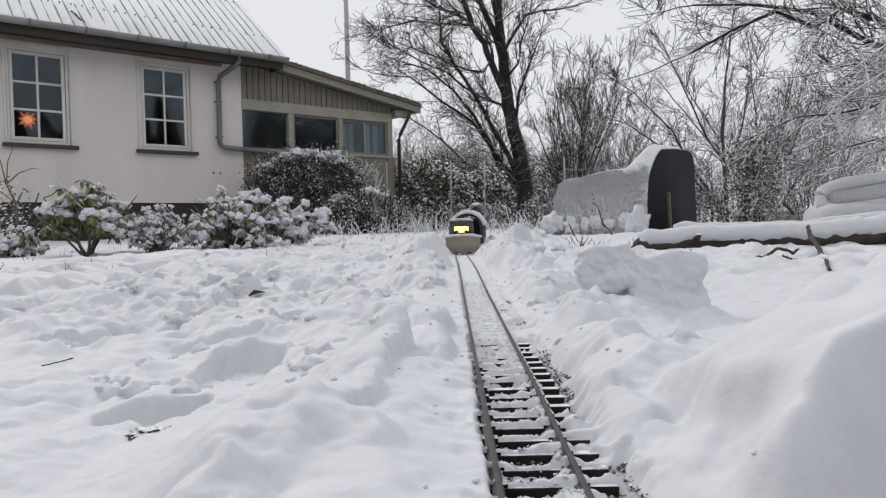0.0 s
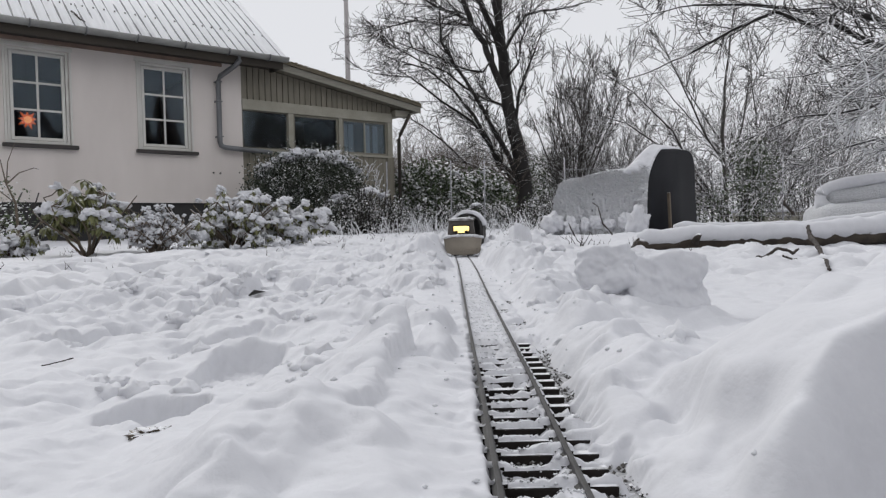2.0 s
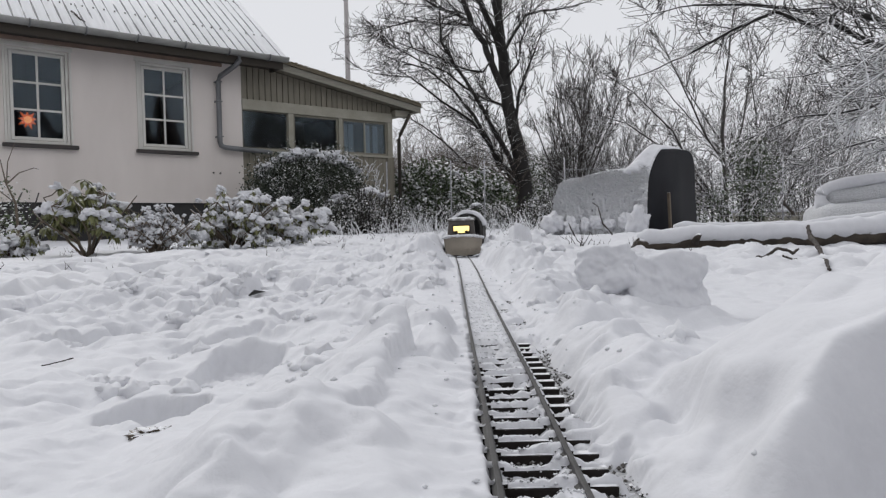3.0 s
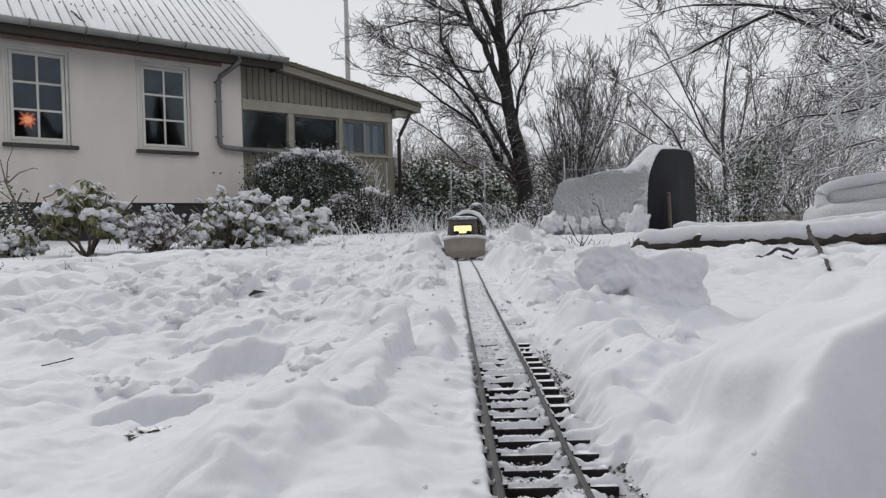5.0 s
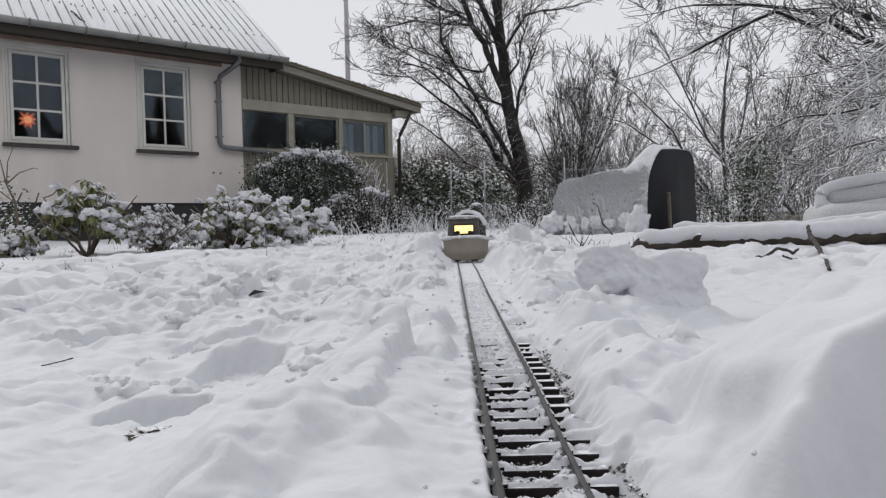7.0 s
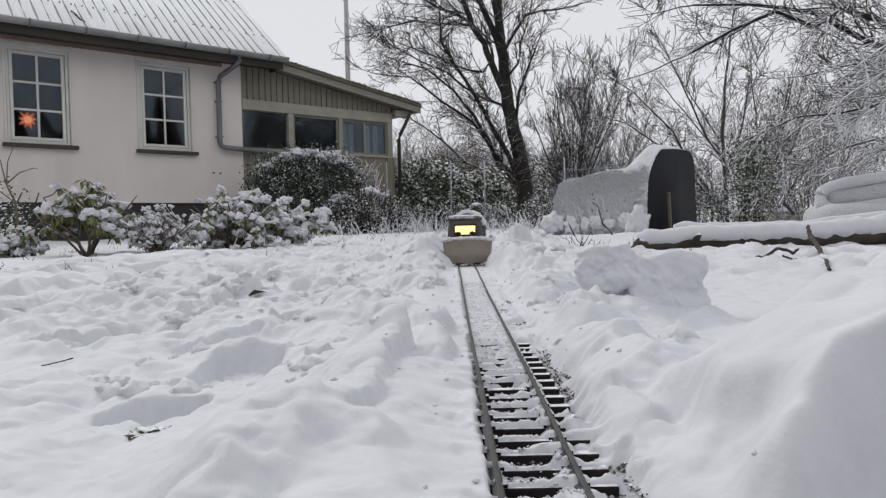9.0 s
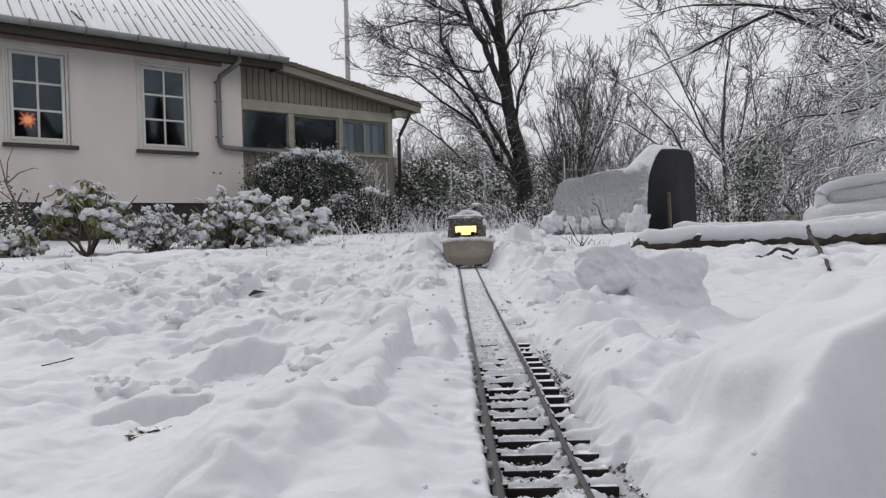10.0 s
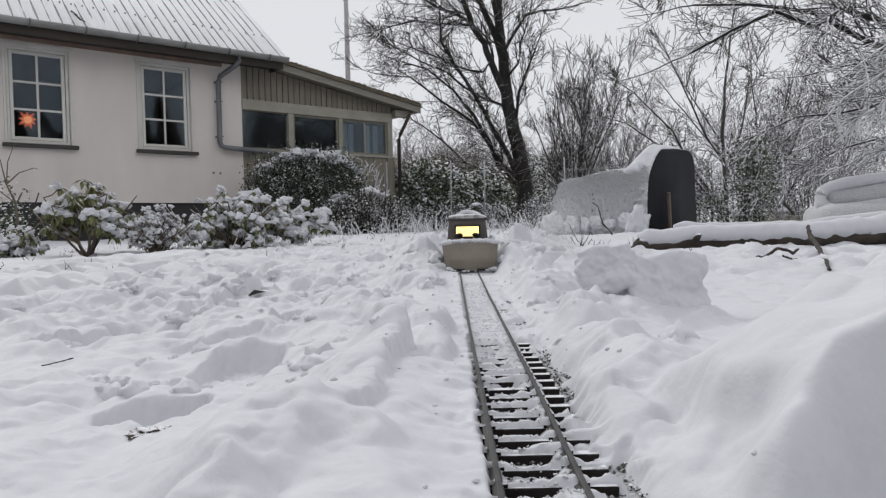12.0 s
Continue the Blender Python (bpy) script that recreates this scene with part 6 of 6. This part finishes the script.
def covered_bench():
    rng = random.Random(19)
    b = thing("snowed_bench", pose(4.25, 7.0, 0.06, 0, 0, -6), "rounded garden bench buried in thick snow", "garden bench")
    def cushion(name, sx, sy, sz, m, material, label=""):
        bm = boxes((-sx, sx, -sy, sy, -sz, sz))
        bmesh.ops.bevel(bm, geom=list(bm.edges), offset=sz * 0.85, segments=5, affect="EDGES", profile=0.5)
        bmesh.ops.subdivide_edges(bm, edges=[e for e in bm.edges if e.calc_length() > 0.12], cuts=6, use_grid_fill=True)
        for v in bm.verts:
            v.co += v.normal * 0.010 * noise.fractal(v.co * 16 + Vector((sx * 30, 0, 0)), 1.0, 2.0, 3)
        part(name, bm, material, b, label, flat=False).matrix_basis = m
    cushion("seat_body", 0.66, 0.30, 0.15, pose(0.07, 0, 0.05), SNOW_CRUST, "frozen crusted base")
    cushion("back_panel", 0.52, 0.06, 0.125, pose(0.06, 0.04, 0.315, -14, -6, 0), SNOW_CRUST, "rippled crust on the sunken back panel")
    # a thick rolled rim of snow round the back panel
    ring, rad = [], []
    for k in range(49):
        a = 2 * math.pi * k / 48
        q = Vector((0.56 * math.copysign(abs(math.cos(a)) ** 0.45, math.cos(a)), 0.0, 0.135 * math.copysign(abs(math.sin(a)) ** 0.7, math.sin(a))))
        q.y = 0.02 + 0.25 * q.z
        ring.append(q + Vector((0.06, -0.04, 0.315 + 0.12 * q.x)))
        rad.append(0.055 + 0.008 * noise.noise(Vector((k * 0.4, 3, 1))) + (0.010 if q.z < 0 else 0))
    t = Tubes()
    t.add(ring, rad, 14)
    t.make("rim_snow", SNOW, b, "thick rolled rim of smooth snow")


covered_bench()


# ---- fallen trunk with limbs ----
def log(name, m, label, pts, r0, r1, seed, snow_w=0.85, snow_h=0.9, gap=None):
    rng = random.Random(seed)
    o = thing(name, m, label, "log")
    P = []
    src = [Vector(p) for p in pts]
    for a, b in zip(src, src[1:]):
        P += [a.lerp(b, i / 12) for i in range(12)]
    P.append(src[-1])
    n = len(P)
    R = [(r0 + (r1 - r0) * i / (n - 1)) * (1 + 0.12 * noise.fractal(Vector((i * 0.3, seed, 0)), 1, 2, 2)) for i in range(n)]
    t = Tubes()
    t.add(P, R, 14, True)
    t.make("trunk", LOGBARK, o, "dark wet bark")
    v, f, k = [], [], 13
    for i, p in enumerate(P):
        d = (P[min(i + 1, n - 1)] - P[max(i - 1, 0)]).normalized()
        side = d.cross(Vector((0, 0, 1))).normalized()
        end = min(1.0, min(i, n - 1 - i) / 3 + 0.35)
        w = R[i] * snow_w * 1.06 * (1 + 0.12 * noise.fractal(Vector((i * 0.35, seed + 5, 0)), 1, 2, 2)) * end
        hgt = R[i] * snow_h * (1 + 0.30 * noise.fractal(Vector((i * 0.25, seed + 9, 0)), 1, 2, 2)) * end
        for j in range(k):
            a = math.pi * j / (k - 1)
            drip = -R[i] * (0.30 + 0.35 * noise.noise(Vector((i * 0.5, j, seed)))) if j in (0, k - 1) else 0
            v.append(p + side * (w * math.cos(a)) + Vector((0, 0, R[i] * 0.42 + drip + (R[i] * 0.62 + hgt) * math.sin(a) ** 0.75)))
    for i in range(n - 1):
        for j in range(k):
            j2 = (j + 1) % k
            f.append((i * k + j, i * k + j2, (i + 1) * k + j2, (i + 1) * k + j))
    f += [tuple(range(k))[::-1], tuple(range((n - 1) * k, n * k))]
    mesh_object("snow_cover", v, f, SNOW, o, "soft ridge of snow along the top")
    return o


fallen = log("fallen_log", pose(0, 0, 0), "fallen tree trunk topped with a soft ridge of snow", [(0.88, 3.22, 0.008), (1.15, 3.22, 0.022), (1.40, 3.2, 0.020), (1.68, 3.2, 0.022), (1.95, 3.22, 0.036), (2.5, 3.3, 0.10)], 0.040, 0.050, 3, 0.95, 0.70)
log("fallen_log", pose(0, 0, 0), "thinner snow-covered log lying behind the trunk", [(1.18, 3.62, 0.068), (1.50, 3.62, 0.052), (1.90, 3.65, 0.052), (2.4, 3.7, 0.10)], 0.024, 0.030, 4, 1.1, 1.0)
tube_part("knot", [(1.125, 3.17, 0.02), (1.13, 3.14, 0.045), (1.135, 3.13, 0.055)], [0.018, 0.014, 0.010], LOGBARK, fallen, 8)


def stick(label, pts, r, material=TWIGDARK, category="twig"):
    base = Vector(pts[0])
    o = thing("twig", pose(*base), label, category, "twigs in the snow")
    P = [Vector(p) - base for p in pts]
    R = [r] * len(P) if not isinstance(r, (list, tuple)) else r
    rng = random.Random(len(label) + len(pts))
    fine, rad = [], []
    for i in range(len(P) - 1):
        for k in range(5):
            w = R[i] + (R[i + 1] - R[i]) * k / 5
            fine.append(P[i].lerp(P[i + 1], k / 5) + Vector((rng.gauss(0, 0.25), rng.gauss(0, 0.25), rng.gauss(0, 0.15))) * w)
            rad.append(w * rng.uniform(0.7, 1.2))
    tube_part("stem", [tuple(q) for q in fine + [P[-1]]], rad + [R[-1]], material, o, 7)
    return o


def on_snow(pts):
    """Lifts points that lie under the snow onto it."""
    P = [Vector(p) for p in pts]
    fine = [a.lerp(b, k / 4) for a, b in zip(P, P[1:]) for k in range(4)] + [P[-1]]
    return [(p.x, p.y, max(p.z, ground_at(p.x, p.y) + 0.004)) for p in fine]


stick("knobbly dark branch standing across the log", on_snow([(1.572, 3.050, 0.083), (1.504, 2.900, 0.037), (1.412, 2.700, 0.030), (1.299, 2.450, 0.008), (1.155, 2.150, -0.015), (1.010, 1.850, -0.025)]), list(np.interp(np.linspace(0, 5, 21), range(6), [0.007, 0.009, 0.007, 0.0075, 0.006, 0.004])))
stick("forked dark twig lying on the snow", on_snow([(1.015, 2.300, -0.024), (1.050, 2.320, -0.013), (1.109, 2.350, 0.016), (1.150, 2.360, 0.007), (1.164, 2.360, -0.003), (1.194, 2.380, 0.011)]), list(np.interp(np.linspace(0, 5, 21), range(6), [0.003, 0.0045, 0.005, 0.0045, 0.005, 0.003])))
stick("short dark twig lying on the snow", on_snow([(1.078, 2.250, -0.005), (1.108, 2.220, -0.021)]), list(np.linspace(0.004, 0.003, 5)))
stick("crooked twig lying on the snowy roof", [tuple(HOUSE_POSE @ Vector(q)) for q in ((-1.069, -0.153, 2.935), (-1.035, -0.247, 2.865), (-1.018, -0.334, 2.80), (-0.97, -0.371, 2.77))], [0.010, 0.012, 0.010, 0.006])
stick("short broken twig against the log end", [(0.815, 3.1, -0.008), (0.85, 3.12, 0.028), (0.865, 3.12, 0.045)], [0.007, 0.007, 0.005])
stick("thin bent twig in front of the cover", [(1.20, 5.0, 0.04), (1.13, 5.0, 0.12), (1.10, 5.0, 0.24), (1.06, 5.0, 0.27)], [0.006, 0.005, 0.004, 0.003])
stick("small twig sticking out of the snow", [(0.94, 5.0, 0.02), (0.90, 5.0, 0.10), (0.89, 5.0, 0.13)], [0.006, 0.005, 0.003])
stick("dark twig on the bench", [(2.78, 5.6, 0.16), (2.70, 5.6, 0.24), (2.70, 5.6, 0.27)], [0.012, 0.011, 0.010])


# ---- big blocks of shovelled snow ----
def block(x, y, z, rx, ry, rz, m, seed, label, power=5.0, rough=0.10, chips=0.22):
    """A cut block: flat broken faces, chipped corners, crumbly skin."""
    rng = random.Random(seed)
    bm = bmesh.new()
    bmesh.ops.create_icosphere(bm, subdivisions=6, radius=1.0)
    off = Vector((rng.uniform(-50, 50), rng.uniform(-50, 50), rng.uniform(-50, 50)))
    for v in bm.verts:
        q = v.co.normalized()
        k = (abs(q.x) ** power + abs(q.y) ** power + abs(q.z) ** power) ** (-1 / power)
        p = q * k
        p *= 1 + rough * noise.fractal(p * 1.1 + off, 1.0, 2.0, 3) - chips * max(0.0, noise.noise(p * 1.7 + off * 2) - 0.12)
        w = Vector((p.x * rx, p.y * ry, p.z * rz))
        w += q * (0.0035 * noise.fractal(w * 28 + off, 0.9, 2.0, 3) + 0.0012 * noise.noise(w * 150 + off))
        v.co = w
    o = tagged(part("snow_block", bm, SNOW, label=label, flat=False), category="snow block", group="shovelled snow blocks")
    o.matrix_basis = pose(x, y, z) @ m


block(0.342, 1.130, -0.002, 0.072, 0.045, 0.060, pose(0, 0, 0, -20, 5, 8), 3, "big upright block of shovelled snow on the bank", 5.5, 0.20, 0.28)
block(0.262, 1.140, 0.026, 0.046, 0.045, 0.038, pose(0, 0, 0, -18, -12, -12), 14, "broken block of shovelled snow leaning on a larger one", 5.0, 0.22, 0.28)
block(0.275, 1.15, -0.016, 0.045, 0.045, 0.034, pose(0, 0, 0, 0, 0, 30), 4, "rounded block of shovelled snow under a larger one", 3.0)
block(0.262, 2.46, 0.068, 0.026, 0.032, 0.048, pose(0, 0, 0, 0, 12, 10), 16, "small upright block of snow on the bank", 3.5)


# ---- loose snow: clods on the banks and crumbs ----
def clods():
    rng = random.Random(17)
    shapes = [part("snow_clod_shape", lump(rng, 1, rng.uniform(0.7, 1), rng.uniform(0.6, 0.95), 3, 0.55, 0.3, 1.8), SNOW_LUMP, flat=False) for _ in range(6)]
    spots = []
    for k in range(90):
        y = rng.uniform(0.6, 3.2)
        side = rng.choice((-1, 1))
        off = 0.075 + abs(rng.gauss(0, 0.10))
        spots.append((float(track_x(y)) + side * off, y, rng.uniform(0.006, 0.016) + 0.018 * rng.random() ** 4))
    for k in range(45):
        spots.append((rng.uniform(-1.4, -0.2), rng.uniform(1.0, 3.6), rng.uniform(0.010, 0.026)))
    # crumbled crust over the trodden lawn, in clusters
    for k in range(34):
        cx, cy = rng.uniform(-0.75, -0.12), 0.55 + 1.3 * rng.random() ** 1.2
        for j in range(rng.randint(2, 6)):
            spots.append((cx + rng.gauss(0, 0.035), cy + rng.gauss(0, 0.035), (0.006 + 0.016 * rng.random() ** 2) * (0.6 + 0.4 * cy)))
    for x, y, s in spots:
        ob = new("snow_clod", rng.choice(shapes).data)
        ob.matrix_basis = pose(x, y, ground_at(x, y) - s * 0.30, rng.uniform(-20, 20), rng.uniform(-20, 20), rng.uniform(0, 360)) @ Matrix.Diagonal((s, s, s, 1))
        tagged(ob, "loose crumbling clod of white snow lying on the bank", "snow clod", "snow clods beside the track")
    for s in shapes:
        bpy.data.objects.remove(s)
    for s in PADS:
        bpy.data.objects.remove(s)
    cr = random.Random(23)
    V, F = [], []
    for k in range(5000):
        if k < 4600:
            y = 0.3 + 1.3 * cr.random() ** 1.3
            x = float(track_x(y)) + cr.uniform(-0.020, 0.022)
            s = 0.0004 + 0.0011 * cr.random() ** 2
        else:
            y = cr.uniform(0.3, 3.2)
            x = float(track_x(y)) + cr.choice((-1, 1)) * abs(cr.gauss(0.05, 0.06))
            s = cr.uniform(0.0012, 0.0035)
        b = len(V)
        V += [[x + s * a, y + s * c, s * d] for a, c, d in ((1, 0.2, 0), (-0.3, 0.9, 0.1), (-0.9, -0.2, -0.1), (0.2, -1, 0), (0.1, 0, 0.9), (0, 0.1, -0.8))]
        F += [(b, b + 1, b + 4), (b + 1, b + 2, b + 4), (b + 2, b + 3, b + 4), (b + 3, b, b + 4), (b + 1, b, b + 5), (b + 2, b + 1, b + 5), (b + 3, b + 2, b + 5), (b, b + 3, b + 5)]
    A = np.array(V)
    cx = A.reshape(-1, 6, 3)[:, :, :2].mean(1)
    bed = np.where(np.abs(cx[:, 0] - track_x(cx[:, 1])) < 0.045, track_z(cx[:, 1]) - 0.0148, -1)
    A[:, 2] += np.repeat(np.maximum(ground_z(cx[:, 0], cx[:, 1]), bed), 6) + 0.0004
    ob = mesh_object("snow_crumbs", A.tolist(), F, SNOW_LUMP)
    tagged(ob, "scattered snow crumbs along the cleared track", "snow", kind="stuff")


clods()


def turf_and_litter():
    rng = random.Random(29)
    for x, y, sx, sy, label in ((-0.232, 0.550, 0.022, 0.012, "patch of brown turf showing through the snow"), (-0.389, 1.328, 0.016, 0.02, "smear of brown soil on trodden snow"), (-1.056, 2.513, 0.05, 0.05, "bare patch of dark turf in the snow"), (-0.70, 1.753, 0.020, 0.02, "scrape of brown turf in the snow")):
        z = ground_at(x, y) - 0.0015
        sx, sy = 0.6 * sx, 0.8 * sy
        o = thing("turf_patch", pose(x, y, z), label, "turf")
        bm = lump(rng, sx, sy, 0.0030 + 0.05 * sx, 4, 1.1, 0.0, 3.5)
        part("soil", bm, EARTH, o, flat=False)
        t = Tubes()
        for k in range(14):
            a, r = rng.uniform(0, 6.28), math.sqrt(rng.random())
            p = Vector((math.cos(a) * r * sx, math.sin(a) * r * sy, 0))
            q = p + Vector((rng.gauss(0, 0.005), rng.gauss(0, 0.004), rng.uniform(0.0005, 0.002)))
            t.add([p, q], [0.0007, 0.0004], 3)
        tagged(t.make("grass_blades", STRAW, o), kind="stuff")
    x, y = -0.440, 1.640
    o = thing("dead_leaf", pose(x, y, ground_at(x, y) + 0.008, 8, -12, 25), "curled black dead leaf on the snow", "leaf")
    lv = Leaves()
    lv.add(Vector((-0.02, 0, 0)), Vector((1, 0, 0.1)).normalized(), Vector((0, -0.5, 1)), 0.048, 0.016, 0.8)
    lv.add(Vector((-0.004, 0.004, 0)), Vector((0.9, 0.3, 0.2)).normalized(), Vector((0, -0.5, 1)), 0.024, 0.012, 0.8)
    mesh_object("blade", lv.v, lv.f, BLACK, o, flat=True)
    x, y = -0.476, 0.863
    stick("thin grey stalk lying on the snow", [(x - 0.018, y, ground_at(x - 0.018, y) + 0.003), (x, y, ground_at(x, y) + 0.005), (x + 0.020, y + 0.002, ground_at(x + 0.020, y) + 0.004)], 0.0008)
    # dead stalks poking through the lawn
    t = Tubes()
    for k in range(240):
        x, y = rng.uniform(-3.2, 1.5), rng.uniform(2.4, 7.0)
        if abs(x - 0.08) < 0.2:
            continue
        z = ground_at(x, y) - 0.005
        for j in range(rng.randint(1, 4)):
            p = Vector((x + rng.gauss(0, 0.02), y, z))
            q = p + Vector((rng.gauss(0, 0.02), rng.gauss(0, 0.01), rng.uniform(0.01, 0.05)))
            t.add([p, p.lerp(q, 0.6) + Vector((rng.gauss(0, 0.004), 0, 0)), q], [0.0018, 0.0014, 0.0008], 3)
    tagged(t.make("dead_stalks", TWIGDARK), "dead grass stalks poking through the snow", "grass", kind="stuff")


turf_and_litter()


# ---- unseen woods round the camera, added to dim light and darken the panes ----
def surround():
    rng = random.Random(37)
    n, rows = 160, 14
    v, f = [], []
    for r in range(rows):
        for i in range(n + 1):
            a = math.pi * (0.95 + 1.12 * i / n)
            rad = 17 + 2.2 * noise.fractal(Vector((i * 0.25, r * 0.6, 3)), 1, 2, 4)
            v.append((rad * math.cos(a) * 1.15, rad * math.sin(a), -0.3 + 0.42 * r * (1 + 0.55 * noise.fractal(Vector((i * 0.55, 0, 9)), 1, 2, 3))))
    for r in range(rows - 1):
        for i in range(n):
            a = r * (n + 1) + i
            f.append((a, a + 1, a + n + 2, a + n + 1))
    ob = mesh_object("backdrop", v, f, BROWN_TWIG)
    tagged(ob, "unseen band of grey-brown woods added to dim the light", "woods", kind="structure")


surround()


# Two unseen trees, added only for their reflections in the house windows.
bush_tree("tree", pose(9.5, -3.5, 0.0), "unseen bare tree added to show in the window panes", 81, 4.2, 2.4, 8, 9, 1.5, twig=TWIG, r=0.05)
bush_tree("tree", pose(7.5, -7.0, 0.0), "second unseen bare tree added for the window reflections", 82, 4.6, 2.2, 7, 9, 1.5, twig=TWIG, r=0.05)


# ---- thrown snow: puffs of flecks ----
def puff(seed, n, sx, sy, sz):
    rng = random.Random(seed)
    V, F = [], []
    for k in range(n):
        c = Vector((rng.gauss(0, sx), rng.gauss(0, sy), rng.gauss(0, sz)))
        s = 0.0005 + 0.0010 * rng.random() ** 3
        b = len(V)
        V += [c + Vector(q) * s for q in ((1, 0, -0.4), (-0.5, 0.85, -0.4), (-0.5, -0.85, -0.4), (0, 0, 1))]
        F += [(b, b + 1, b + 3), (b + 1, b + 2, b + 3), (b + 2, b, b + 3), (b, b + 2, b + 1)]
    o = thing("snow_spray", pose(0, 0, 0), "fine white powder snow thrown up by the plough", "snow spray", "thrown snow")
    ob = mesh_object("powder", V, F, ICE_FLECK, o)
    tagged(ob, kind="stuff")
    return o


# burst time, sideways and upward speed, spread, flecks
BURSTS = [
    (0.20, -0.03, 0.55, 0.060, 6000), (0.50, 0.04, 0.62, 0.065, 7000), (0.75, -0.02, 0.60, 0.065, 7000), (0.95, 0.06, 0.60, 0.065, 6000),
    (0.10, 0.02, 0.50, 0.035, 4000), (0.25, 0.00, 0.70, 0.040, 6000), (0.40, 0.03, 0.80, 0.045, 6500), (0.60, -0.05, 0.70, 0.045, 6500), (0.80, 0.02, 0.75, 0.045, 6500), (1.05, 0.10, 0.80, 0.045, 5500), (1.20, 0.14, 0.60, 0.040, 4000),
    (4.60, 0.06, 0.50, 0.03, 900), (6.10, 0.08, 0.65, 0.045, 1800), (6.45, 0.12, 0.70, 0.05, 1800), (7.6, 0.1, 0.6, 0.03, 1200), (9.55, -0.04, 0.75, 0.055, 2200), (9.8, 0.06, 0.80, 0.055, 2200),
    (10.55, 0.10, 0.85, 0.035, 4000), (10.75, 0.10, 0.95, 0.035, 5500), (10.92, 0.12, 1.02, 0.036, 7000), (11.05, 0.14, 1.04, 0.036, 7000), (11.20, 0.18, 0.95, 0.040, 4500), (11.32, 0.20, 0.75, 0.040, 2000),
]
puffs = [puff(100 + i, b[4], b[3], b[3] * 0.8, b[3] * 1.3) for i, b in enumerate(BURSTS)]


# ---- what moves ----
def engine_y(t):
    return float(np.interp(t, [p[0] for p in PLAN], [p[1] for p in PLAN])) + 0.035


# seconds and metres from the camera
PLAN = [(0.0, 2.95), (0.5, 2.79), (1.5, 2.72), (2.5, 2.70), (3.2, 2.65), (4.0, 2.53), (5.0, 2.42), (6.0, 2.36), (7.0, 2.26), (8.0, 2.17), (9.0, 2.08), (10.0, 2.00), (11.0, 1.90), (12.0, 1.83)]


def motions():
    rows = []
    for t, d in PLAN:
        y = d + 0.035
        slope = float(track_x(y + 0.05) - track_x(y - 0.05)) / 0.1
        rows.append((t, pose(float(track_x(y)), y, float(track_z(y)), 0, 0, -math.degrees(math.atan(slope)))))
    walk(engine, rows)
    # each puff lies in the snow ahead of the blade, is thrown up and falls on the bank
    for o, (t0, vx, vz, spread, n) in zip(puffs, BURSTS):
        y0 = engine_y(t0) - 0.03
        x0 = float(track_x(y0)) + (0.045 if t0 > 10 else 0.02)
        low = -0.25
        keys = [(0.0, pose(x0, y0, low))]
        if t0 > 0.15:
            keys.append((t0 - 0.1, pose(x0, y0, low)))
        g, T = 2.6, (0.85 if t0 > 10 else 1.1) * vz
        for k in range(0, 9):
            s = T * k / 8
            if t0 + s >= 11.95 or t0 + s < 0.05:
                continue
            keys.append((t0 + s, pose(x0 + vx * s * 1.5, y0 + 0.10 * s, 0.02 + vz * s * 1.25 - 0.5 * g * s * s, 20 * s, 30 * s, 40 * s)))
        if t0 + T + 0.3 < 11.9:
            keys.append((t0 + T + 0.3, pose(x0 + vx * T * 1.6, y0 + 0.12, low)))
            keys.append((12.0, pose(x0 + vx * T * 1.6, y0 + 0.12, low)))
        else:
            s = 12.0 - t0
            keys.append((12.0, pose(x0 + vx * s * 1.5, y0 + 0.10 * s, 0.02 + vz * s * 1.25 - 0.5 * g * s * s, 20 * s, 30 * s, 40 * s)))
        walk(o, keys)


motions()
